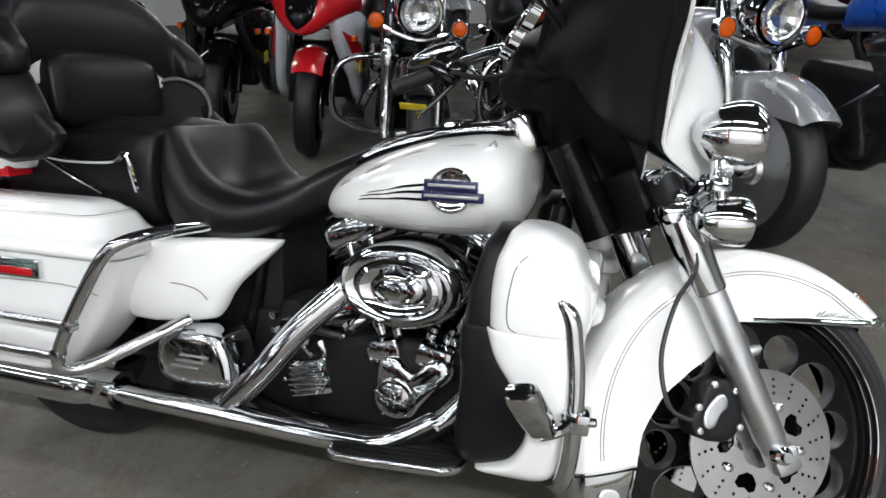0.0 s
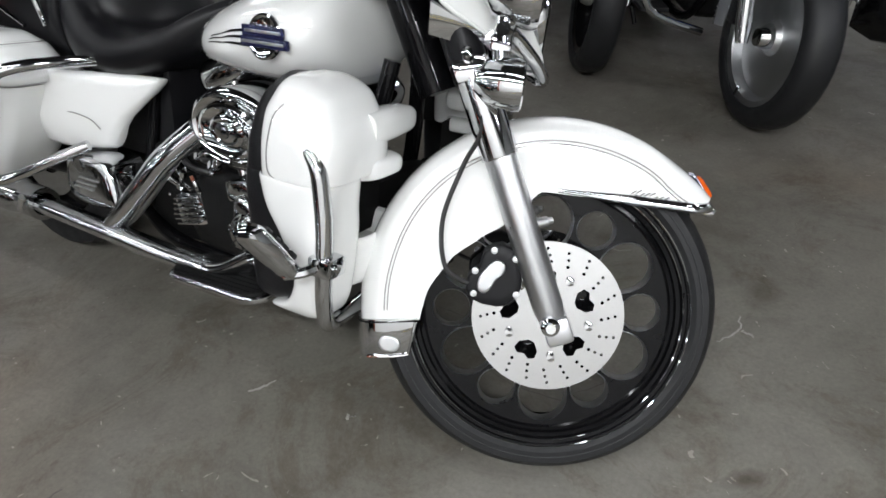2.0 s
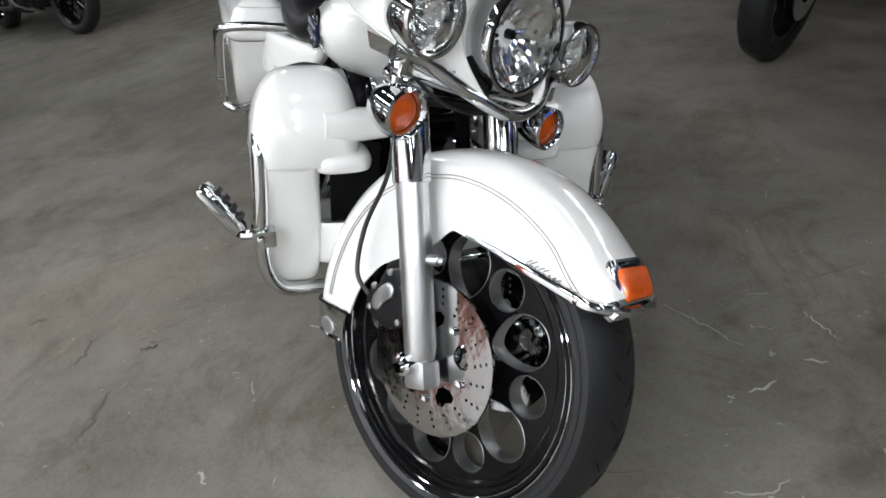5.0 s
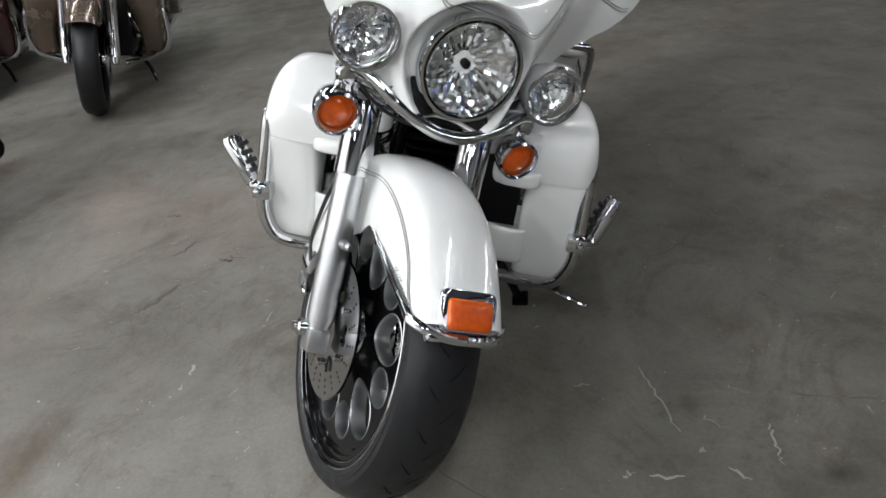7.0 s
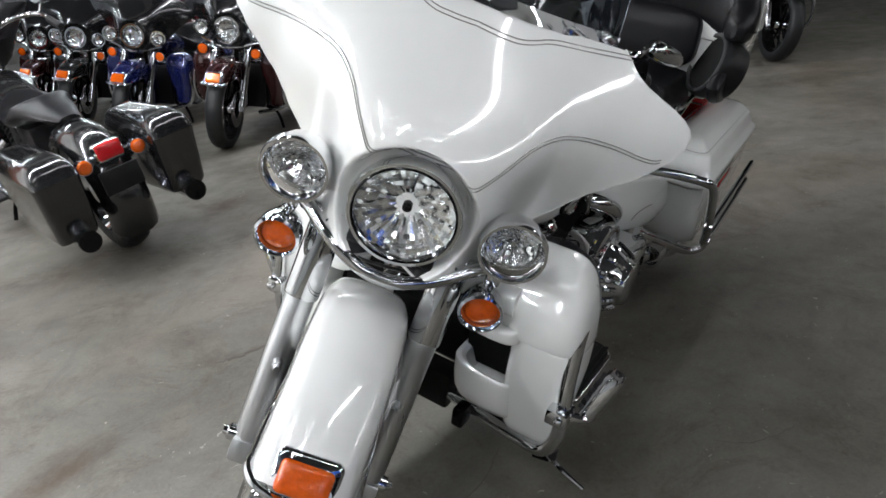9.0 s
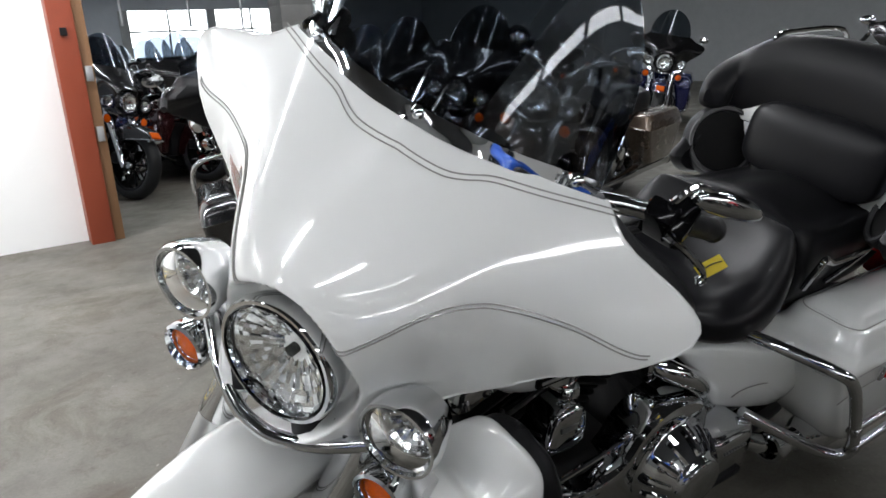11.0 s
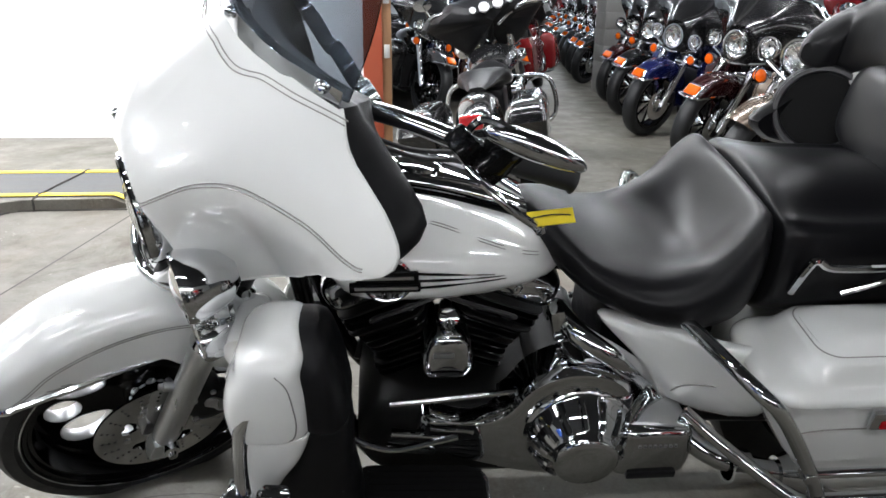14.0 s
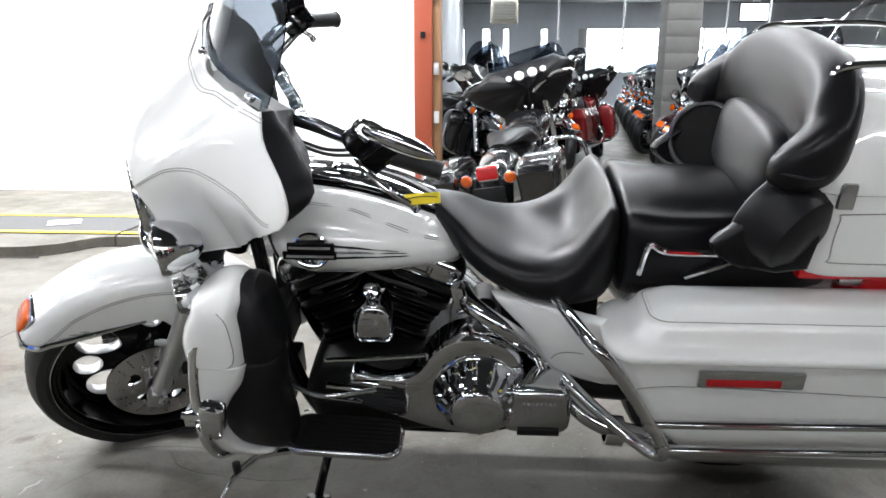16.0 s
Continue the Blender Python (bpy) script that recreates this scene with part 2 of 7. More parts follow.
def lerp_table(table, x):
    """A value from rows (x, value), smoothly between them."""
    if x <= table[0][0]:
        return table[0][1]
    for (x0, v0), (x1, v1) in zip(table, table[1:]):
        if x <= x1:
            t = (x - x0) / (x1 - x0)
            t = t * t * (3 - 2 * t) * 0.5 + t * 0.5
            return v0 + (v1 - v0) * t
    return table[-1][1]


def smooth01(x, a, b):
    t = min(1, max(0, (x - a) / (b - a)))
    return t * t * (3 - 2 * t)


def loft(rings, bm=None, cap=True, closed=True):
    bm = bm or bmesh.new()
    vs = [[bm.verts.new(p) for p in r] for r in rings]
    n = len(rings[0])
    for a, b in zip(vs, vs[1:]):
        for i in range(n if closed else n - 1):
            j = (i + 1) % n
            bm.faces.new((a[i], a[j], b[j], b[i]))
    if cap and closed:
        for r in (vs[0], vs[-1]) if cap is True else [r for r in (vs[0], vs[-1]) if (r[0].co - r[n // 2].co).length < 0.004]:
            c = bm.verts.new(sum((v.co for v in r), Vector()) / n)
            for i in range(n):
                bm.faces.new((r[i], r[(i + 1) % n], c))
    return bm


def smooth_rings(rings, k):
    """More rings between the given ones, on smooth curves."""
    cols = [crom([r[i] for r in rings], k) for i in range(len(rings[0]))]
    return [[c[j] for c in cols] for j in range(len(cols[0]))]


def lathe(profile, seg=32, axis=(1, 0, 0), at=(0, 0, 0), bm=None, squash=(1, 1), up=(0, 0, 1)):
    """Turns rows (along, radius) round an axis; squash makes it oval."""
    ax = Vector(axis).normalized()
    u = ax.cross(Vector(up))
    if u.length < 1e-4:
        u = ax.cross(Vector((0, 1, 0)))
    u.normalize()
    v = u.cross(ax)
    o = Vector(at)
    rings = []
    for a, r in profile:
        r = max(r, 1e-4)
        rings.append([o + ax * a + u * (r * squash[0] * math.cos(q)) + v * (r * squash[1] * math.sin(q)) for q in (2 * math.pi * i / seg for i in range(seg))])
    return loft(rings, bm, cap="tips")


def tube(pts, r, seg=10, k=6, bm=None, closed=False, flat=1.0):
    path = crom(pts, k, closed) if len(pts) > 2 or closed else [Vector(p) for p in pts]
    n = len(path)
    rr = r if callable(r) else (lambda t: r)
    rings = []
    u = None
    for i, p in enumerate(path):
        if closed:
            d = path[(i + 1) % n] - path[i - 1]
        else:
            d = path[min(i + 1, n - 1)] - path[max(i - 1, 0)]
        d.normalize()
        if u is None:
            u = d.cross(Vector((0.13, 0.21, 1))).normalized()
        u = (u - d * u.dot(d)).normalized()
        v = d.cross(u)
        q = rr(i / max(1, n - 1))
        rings.append([p + (u * math.cos(a) + v * math.sin(a) * flat) * q for a in (2 * math.pi * j / seg for j in range(seg))])
    if closed:
        rings.append(rings[0])
    return loft(rings, bm, cap=not closed)


def box(c, s, bevel=0.0, m=None, bm=None, segs=2):
    b2 = bmesh.new()
    bmesh.ops.create_cube(b2, size=1, matrix=Matrix.Translation(c) @ (m or Matrix()) @ Matrix.Diagonal((*s, 1)))
    if bevel:
        bmesh.ops.bevel(b2, geom=b2.edges[:], offset=bevel, segments=segs, profile=0.6, affect="EDGES")
    return join(b2, bm)


def join(b2, bm):
    if bm is None:
        return b2
    me = bpy.data.meshes.new("tmp")
    b2.to_mesh(me)
    b2.free()
    bm.from_mesh(me)
    bpy.data.meshes.remove(me)
    return bm


def slab(outline, y0, y1, bevel=0.01, k=1, bm=None, bow=None):
    """A plate with an outline in x and z, from y0 to y1; bow(x, z) shifts it in y."""
    pts = crom([(x, 0, z) for x, z in outline], k, True) if k > 1 else [Vector((x, 0, z)) for x, z in outline]
    c = sum(pts, Vector()) / len(pts)
    f = bow or (lambda x, z: 0.0)

    def ring(y, inset):
        out = []
        for p in pts:
            d = c - p
            q = p + d * min(0.9, inset / max(d.length, 1e-4))
            out.append(Vector((q.x, y + f(q.x, q.z), q.z)))
        return out

    s = 1 if y1 > y0 else -1
    rings = [ring(y0, bevel * 0.8), ring(y0 + s * bevel, 0), ring(y1 - s * bevel, 0), ring(y1 - s * bevel * 0.3, bevel * 0.35), ring(y1, bevel)]
    for t in (0.35, 0.7):
        rings.append([Vector((p.x + (c.x - p.x) * t, 0, p.z + (c.z - p.z) * t)) for p in pts])
        rings[-1] = [Vector((p.x, y1 + f(p.x, p.z), p.z)) for p in rings[-1]]
    return loft(rings, bm)


def rrect(cx, cy, hx, hy, r, z, n=6):
    """A ring with rounded corners in x and y at height z."""
    out = []
    for sx, sy, a0 in ((1, 1, 0), (-1, 1, 90), (-1, -1, 180), (1, -1, 270)):
        for i in range(n + 1):
            a = radians(a0 + 90 * i / n)
            out.append(Vector((cx + sx * (hx - r) + r * math.cos(a), cy + sy * (hy - r) + r * math.sin(a), z)))
    return out


def sring(x, cy, cz, hw, up, dn, p=2.4, n=40):
    """An oval ring in y and z at x."""
    out = []
    for i in range(n):
        a = 2 * math.pi * i / n
        c, s = math.cos(a), math.sin(a)
        y = hw * math.copysign(abs(c) ** (2 / p), c)
        z = (up if s > 0 else dn) * math.copysign(abs(s) ** (2 / p), s)
        out.append(Vector((x, cy + y, cz + z)))
    return out


def grid(fn, nu, nv, thick=0.0, bm=None):
    bm = bm or bmesh.new()
    vs = [[bm.verts.new(fn(i / nu, j / nv)) for j in range(nv + 1)] for i in range(nu + 1)]
    fs = []
    for i in range(nu):
        for j in range(nv):
            fs.append(bm.faces.new((vs[i][j], vs[i + 1][j], vs[i + 1][j + 1], vs[i][j + 1])))
    if thick:
        bmesh.ops.recalc_face_normals(bm, faces=fs)
        bmesh.ops.solidify(bm, geom=fs, thickness=thick)
    return bm


def holed_plate(outer, holes, y0, y1, bm=None):
    """A flat plate in x and z with holes cut through; loops of (x, z)."""
    bm = bm or bmesh.new()
    edges = []
    for lp in (outer, *holes):
        vs = [bm.verts.new((x, y0, z)) for x, z in lp]
        edges += [bm.edges.new((vs[i], vs[(i + 1) % len(vs)])) for i in range(len(vs))]
    fill = bmesh.ops.triangle_fill(bm, edges=edges, use_beauty=True, use_dissolve=False)
    faces = [g for g in fill["geom"] if isinstance(g, bmesh.types.BMFace)]
    ext = bmesh.ops.extrude_face_region(bm, geom=faces)
    bmesh.ops.translate(bm, vec=(0, y1 - y0, 0), verts=[g for g in ext["geom"] if isinstance(g, bmesh.types.BMVert)])
    return bm


def circle(cx, cz, r, n=24, rz=None, turn=0.0):
    rz = rz or r
    c, s = math.cos(turn), math.sin(turn)
    out = []
    for i in range(n):
        a = 2 * math.pi * i / n
        u, v = r * math.cos(a), rz * math.sin(a)
        out.append((cx + u * c - v * s, cz + u * s + v * c))
    return out


def part(name, bm, ma, parent=None, label="", m=None, sharp=38, kind="", category="", group=""):
    """Links a bmesh as one mesh object under a thing or a part."""
    bmesh.ops.recalc_face_normals(bm, faces=bm.faces[:])
    me = bpy.data.meshes.new(name)
    bm.to_mesh(me)
    bm.free()
    me.materials.append(ma)
    me.polygons.foreach_set("use_smooth", [True] * len(me.polygons))
    me.set_sharp_from_angle(angle=radians(sharp))
    ob = new(name, me)
    ob.parent = parent
    if m is not None:
        ob.matrix_basis = m
    return tagged(ob, label, category, group, kind)


def thing(name, m, label, category, group="", kind=""):
    ob = new(name)
    ob.matrix_basis = m
    ob.empty_display_size = 0.1
    return tagged(ob, label, category, group, kind)


def mirrored(pts, s):
    return [Vector((p[0], p[1] * s, p[2])) for p in pts]


# ---- the showroom ----
def solid(name, c, s, ma, label, bevel=0.0, kind="structure", category=""):
    return part(name, box(c, s, bevel), ma, None, label, kind=kind, category=category or name.split("_")[0])


floor = solid("floor", (-1, -8, -0.1), (34, 40, 0.2), CONCRETE, "stained sealed grey concrete showroom floor")
solid("wall_south", (6.6, -4.42, CEIL / 2), (10.8, 0.24, CEIL), WALLPAINT, "plain white painted wall beside the wide opening")
solid("wall_lintel", (-5.4, -4.42, 3.5), (13.0, 0.24, 0.4), WALLPAINT, "white wall above the wide opening")
solid("wall_north", (-1, 8.1, 1.15), (26, 0.2, 2.3), WALLPAINT, "unseen plain white wall under the added high windows")
solid("wall_north_top", (-1, 8.1, 3.3), (26, 0.2, 0.8), WALLPAINT, "unseen plain white wall over the added high windows")
# unseen high windows, added as a low side light on the bike's left
FILL_WINDOWS = [-5.0 + 2.5 * k for k in range(6)]
for x0, x1 in zip([-14.0] + [x + 2.25 for x in FILL_WINDOWS], FILL_WINDOWS + [12.0]):
    solid("wall_north_pier", ((x0 + x1) / 2, 8.1, 2.6), (x1 - x0, 0.2, 0.6), WALLPAINT, "unseen plain white wall between added high windows", category="wall")
for i, x in enumerate(FILL_WINDOWS):
    wf = part("window_%d" % (i + 9), box((x + 1.125, 8.1, 2.36), (2.25, 0.24, 0.12), 0.005), WALLPAINT, None, "unseen high window added as side fill light", kind="structure", category="window")
    part("window_pane", box((x + 1.125, 8.19, 2.6), (2.25, 0.02, 0.36), 0), SIDELIGHT, wf)
    part("window_head", box((x + 1.125, 8.1, 2.84), (2.25, 0.24, 0.12), 0.005), WALLPAINT, wf)
solid("wall_east", (12.1, 1.8, CEIL / 2), (0.2, 12.6, CEIL), GREYPAINT, "grey painted block wall")
solid("wall_west", (-14.1, -8, CEIL / 2), (0.2, 32, CEIL), GREYPAINT, "grey painted block wall")
solid("wall_annex", (1.5, -14.3, CEIL / 2), (0.2, 19.4, CEIL), PALEBLOCK, "grey painted block wall of the back hall")
solid("ceiling", (-1, 3.85, CEIL + 0.1), (34, 16.3, 0.2), DARKCEIL, "dark painted flat ceiling")
solid("ceiling_hall", (-1, -16.15, CEIL + 0.1), (34, 23.7, 0.2), CEILPAINT, "grey painted flat ceiling of the back hall", category="ceiling")
# orange steel jamb with a timber inner post
jamb = solid("door_jamb", (1.13, -4.3, CEIL / 2), (0.15, 0.34, CEIL), ORANGEPAINT, "orange red painted steel door jamb", 0.006)
part("inner_post", box((1.02, -4.3, CEIL / 2), (0.07, 0.26, CEIL), 0.004), WOODJAMB, jamb)
for z in (0.75, 1.15, 1.75):
    part("hinge_plate", box((1.02, -4.155, z), (0.045, 0.03, 0.10), 0.004), SATIN, jamb)
part("strike_box", box((1.13, -4.122, 1.42), (0.04, 0.02, 0.05), 0.003), BLACKPLASTIC, jamb)
# low step with a ramped end, a dark mat and yellow lines in front of the white wall
STEP_H = 0.068
foot = [(2.42, -2.43), (2.75, -2.42), (3.05, -2.415), (3.12, -2.37), (3.24, -2.2), (3.4, -2.11), (3.7, -2.06), (8.0, -1.75), (8.0, -4.29), (2.30, -4.29)]
top = [(2.56, -2.43)] + foot[1:-1] + [(2.44, -4.29)]
step = part("step", loft([[Vector((x, y, z)) for x, y in ring] for ring, z in ((foot, 0.0), (top, STEP_H - 0.004), ([(x + (0.004 if x < 8 else 0), y - 0.004 if y > -4 else y) for x, y in top], STEP_H))]), CONCRETE, None, "low concrete step with a ramped end, dark mat and yellow lines", kind="structure", category="step")


def ribbon(y0, y1, lift, wide):
    """A strip that lies on the step and runs down its ramped end."""
    way = [(2.424, 0.004), (2.56, STEP_H), (3.2, STEP_H), (8.0, STEP_H)]
    return grid(lambda u, v: Vector((way[round(u * 3)][0], y0 + (y1 - y0) * v, way[round(u * 3)][1] + lift)), 3, 1, wide)


part("step_mat", ribbon(-3.08, -2.46, 0.006, 0.004), DARKMAT, step, "dark grey rubber mat")
part("step_line", ribbon(-2.515, -2.46, 0.011, 0.003), YELLOWPAINT, step, "yellow painted line")
part("step_line", ribbon(-3.08, -3.025, 0.011, 0.003), YELLOWPAINT, step, "yellow painted line")
part("step_joint", tube([(2.985, -2.408, 0.0), (2.985, -2.412, STEP_H + 0.001), (2.98, -2.46, STEP_H + 0.012), (2.972, -2.7, STEP_H + 0.012), (2.956, -2.956, STEP_H + 0.012), (2.95, -3.1, STEP_H + 0.012)], 0.006, 6, 1), JOINT_SHADE, step)
# dark tube draws the shadow line where the step meets the floor
part("step_foot_shade", tube([(x, y + 0.004, 0.002) for x, y in foot[:8]], 0.006, 6, 3), JOINT_SHADE, step)
paper = thing("paper_sheet", pose(3.545, -2.785, STEP_H + 0.012, 0, 0, -62), "blank white paper sheet lying on the dark mat", "paper")
part("sheet", grid(lambda u, v: Vector(((u - 0.5) * 0.16, (v - 0.5) * 0.21, 0.004 * u * v)), 4, 4, 0.001), WALLPAINT, paper)
# joints in the floor
for i, pts in enumerate((((2.2, -4.2, 0), (2.3, -3.4, 0), (2.42, -2.4, 0), (2.54, -1.4, 0), (2.75, 0.2, 0), (2.9, 1.8, 0)),)):
    part("floor_joint", tube([(x, y, 0.0005) for x, y, z in pts], 0.006, 6, 4, flat=0.15), JOINT_SHADE, None, "dark saw-cut joint in the concrete floor", kind="structure", category="floor")
# scuffs, dark rub marks and hairline cracks in the concrete
SCUFF = material("pale_scuff", (0.27, 0.26, 0.24), 0.8, var=0.3, scale=60)
RUB = material("dark_rub_mark", (0.082, 0.074, 0.063), 0.8, var=0.3, scale=60)
for marks, ma, nm, r in ((
        (((1.31, 0.6), (1.41, 0.63), (1.52, 0.66)), ((1.38, 0.79), (1.4, 0.83)), ((1.4, 0.92), (1.41, 1.01), (1.42, 1.1)), ((1.5, 0.85), (1.56, 0.85), (1.61, 0.85)), ((1.65, 0.59), (1.65, 0.65)), ((1.62, 0.74), (1.65, 0.78)), ((0.66, 1.25), (0.67, 1.28)), ((1.83, 0.4), (1.86, 0.44), (1.86, 0.51))), SCUFF, "scuff", 0.0035), (
        (((1.87, 0.46), (1.9, 0.45)), ((1.48, 0.72), (1.51, 0.76)), ((0.91, -0.25), (0.94, -0.2)), ((1.17, -0.21), (1.18, -0.19)), ((1.79, 0.25), (1.81, 0.31)), ((1.65, 0.53), (1.64, 0.56)), ((1.34, -0.56), (1.3, -0.57)), ((1.38, 0.45), (1.38, 0.48))), SCUFF, "scuff", 0.0045), (
        (((0.75, -0.73), (0.76, -0.68)), ((1.07, -0.89), (1.01, -0.84), (0.9, -0.8)), ((0.73, -0.7), (0.74, -0.65)), ((0.41, -1.1), (0.4, -1.04)), ((0.72, -0.91), (0.62, -0.87)), ((1.92, -1.05), (1.88, -1.21))), RUB, "rub_mark", 0.006), (
        (((0.8, 0.66), (0.78, 0.73), (0.72, 0.79), (0.65, 0.83), (0.59, 0.85)), ((0.57, 0.79), (0.59, 0.85), (0.58, 0.9), (0.6, 0.95), (0.58, 1.05)), ((1.69, 0.09), (1.52, 0.05), (1.36, 0.07)), ((1.51, 0.08), (1.42, 0.17), (1.2, 0.21), (1.05, 0.19)), ((1.73, 0.3), (1.68, 0.2), (1.59, 0.09))), RUB, "crack", 0.0017)):
    for i, pts in enumerate(marks):
        rg = random.Random(i)
        way = crom([(x, y, 0.0004) for x, y in pts], 7)
        part(nm, tube([p + Vector((rg.uniform(-1, 1), rg.uniform(-1, 1), 0)) * r * 1.6 for p in way], lambda t, r=r: r * (0.35 + 0.65 * math.sin(math.pi * min(0.97, max(0.03, t)))), 6, 1, flat=0.12), ma, floor)
# concrete block pillar
pillar = solid("pillar", (-1.88, -7.7, CEIL / 2), (0.42, 0.42, CEIL), PILLARPAINT, "grey painted concrete block pillar", 0.01)
for k in range(18):
    part("block_course", box((-1.88, -7.7, 0.1 + k * 0.2), (0.428, 0.428, 0.188), 0.006), PILLARPAINT, pillar)
# far wall with bright windows
solid("wall_far", (-1, -24.1, 0.7), (34, 0.2, 1.4), PALEBLOCK, "grey painted wall under the far windows")
solid("wall_far_top", (-1, -24.1, 3.3), (34, 0.2, 0.9), PALEBLOCK, "grey painted wall over the far windows")
solid("wall_far_blank", (-11.2, -24.1, 2.13), (5.6, 0.2, 1.46), PALEBLOCK, "grey painted wall beside the far windows", category="wall")
for i, x in enumerate((-7.0, -4.2)):
    wf = part("window_%d" % (i + 1), box((x + 1.4, -24.1, 2.13), (0.3, 0.2, 1.45), 0.01), GREYPAINT, None, "tall bright window of the far wall", kind="structure", category="window")
    part("window_pane", box((x, -24.2, 2.13), (2.5, 0.02, 1.46), 0), DAYLIGHT, wf)
    part("window_bar", box((x, -24.12, 2.13), (0.06, 0.08, 1.45), 0), GREYPAINT, wf)
    part("window_bar", box((x, -24.12, 2.2), (2.5, 0.08, 0.06), 0), GREYPAINT, wf)
# block wall at the end of the hall with narrow slit windows between its piers
for x0, x1 in zip((-2.65, -1.35, -0.02, 0.72, 1.6), (-1.55, -0.2, 0.48, 1.38, 16.0)):
    solid("wall_far_pier", ((x0 + x1) / 2, -24.1, 2.13), (x1 - x0, 0.2, 1.46), PALEBLOCK, "grey painted block pier between slit windows", category="wall")
for i, (x0, x1) in enumerate(((-1.55, -1.35), (-0.2, -0.02), (0.48, 0.72), (1.38, 1.6))):
    wf = part("window_%d" % (i + 5), box(((x0 + x1) / 2, -24.1, 2.86), (x1 - x0, 0.2, 0.03), 0), GREYPAINT, None, "narrow bright slit window", kind="structure", category="window")
    part("window_pane", box(((x0 + x1) / 2, -24.2, 2.13), (x1 - x0 + 0.1, 0.02, 1.46), 0), DAYLIGHT, wf)
for k in range(5):
    part("conduit", tube([(-0.9 - 1.6 * k, -13.5 - 1.4 * k, 1.9), (-0.9 - 1.6 * k, -13.5 - 1.4 * k, CEIL)], 0.03, 8), SATIN, None, "grey steel conduit pipe hung from the ceiling", kind="structure", category="pipe")
beam = solid("roof_beam", (-6, -10.6, CEIL - 0.14), (15, 0.2, 0.28), PALEBLOCK, "grey painted roof beam of the back hall", category="beam")
solid("roof_beam_far", (-6, -17.0, CEIL - 0.14), (15, 0.2, 0.28), PALEBLOCK, "grey painted roof beam of the back hall", category="beam")
# tube lamp fittings
def fitting(x, y, length, thick=0.014):
    f = thing("tube_lamp", pose(x, y, CEIL), "white fluorescent tube fitting on the ceiling", "lamp", "ceiling tube lamps")
    part("housing", box((0, 0, -0.05), (length + 0.1, 0.14, 0.1), 0.012), WALLPAINT, f)
    for s in (-1, 1):
        part("tube", lathe([(-length / 2, 0.0), (-length / 2, thick), (length / 2, thick), (length / 2, 0)], 10, (1, 0, 0), (0, s * 0.035, -0.122)), LAMPWHITE, f)
        part("end_cap", box((s * (length / 2 + 0.02), 0, -0.115), (0.03, 0.11, 0.05), 0.006), WALLPAINT, f)
    return f


first = fitting(*TUBES[0][:2], 2.1)
for x, y, _ in TUBES[1:]:
    copy_thing(first, pose(x, y, CEIL))
first = fitting(*TUBES_SLIM[0], 2.1, 0.008)
for x, y in TUBES_SLIM[1:]:
    copy_thing(first, pose(x, y, CEIL))
first = fitting(*TUBES_FAR[0], 2.3)
for x, y in TUBES_FAR[1:]:
    copy_thing(first, pose(x, y, CEIL))
# unit heater and television in the back hall
heater = thing("unit_heater", pose(0.2, -15.0, 2.62), "beige unit heater hung from the ceiling", "heater")
part("heater_case", box((0, 0, 0), (0.62, 0.5, 0.55), 0.02), material("beige_enamel", (0.5, 0.46, 0.37), 0.45, var=0.08, scale=8), heater)
for k in range(7):
    part("louvre", box((0, 0.26, -0.18 + k * 0.06), (0.5, 0.03, 0.02), 0.003), SATIN, heater)
for s in (-1, 1):
    part("hanger", tube([(s * 0.25, 0, 0.27), (s * 0.25, 0, CEIL - 2.62)], 0.012, 6), SATIN, heater)
tv = thing("television", pose(-6.1, -17.0, 2.75), "small wall television switched on", "television")
part("tv_case", box((0, 0, 0), (0.74, 0.07, 0.46), 0.012), BLACKPLASTIC, tv)
part("tv_screen", box((0, 0.037, 0), (0.68, 0.006, 0.40), 0), SCREEN, tv)
part("tv_post", tube([(0, -0.05, 0.2), (0, -0.05, CEIL - 2.75)], 0.02, 8), SATIN, tv)


# ---- the white touring motorcycle ----
bike = thing("motorcycle", LEAN, "white pearl touring motorcycle with chrome trim leaning on its side stand", "motorcycle")


# fuel tank: rows of x, half width, low, high, height of the widest line
TANK = [(0.640, 0.018, 0.678, 0.702, 0.689), (0.652, 0.055, 0.664, 0.724, 0.694), (0.68, 0.098, 0.654, 0.752, 0.703), (0.74, 0.145, 0.648, 0.790, 0.72), (0.82, 0.18, 0.643, 0.823, 0.737), (0.90, 0.203, 0.641, 0.847, 0.75),
        (1.0, 0.212, 0.643, 0.862, 0.757), (1.05, 0.206, 0.653, 0.86, 0.763), (1.082, 0.18, 0.672, 0.85, 0.770), (1.100, 0.135, 0.702, 0.832, 0.776), (1.108, 0.06, 0.745, 0.805, 0.778)]


def tank_point(x, a):
    """On the tank's skin at x, by the angle from its left flank upwards."""
    v = [lerp_table([(r[0], r[i]) for r in TANK], x) for i in range(1, 5)]
    hw, lo, hi, zw = v
    c, s = math.cos(a), math.sin(a)
    p = 2.15
    return Vector((x, hw * math.copysign(abs(c) ** (2 / p), c), zw + (hi - zw if s > 0 else zw - lo) * math.copysign(abs(s) ** (2 / p), s)))


rings = smooth_rings([sring(x, 0, zw, hw, hi - zw, zw - lo, 2.15, 56) for x, hw, lo, hi, zw in TANK], 6)
tank = part("fuel_tank", loft(rings), PEARL, bike, "white pearl teardrop fuel tank with grey pinstripes")


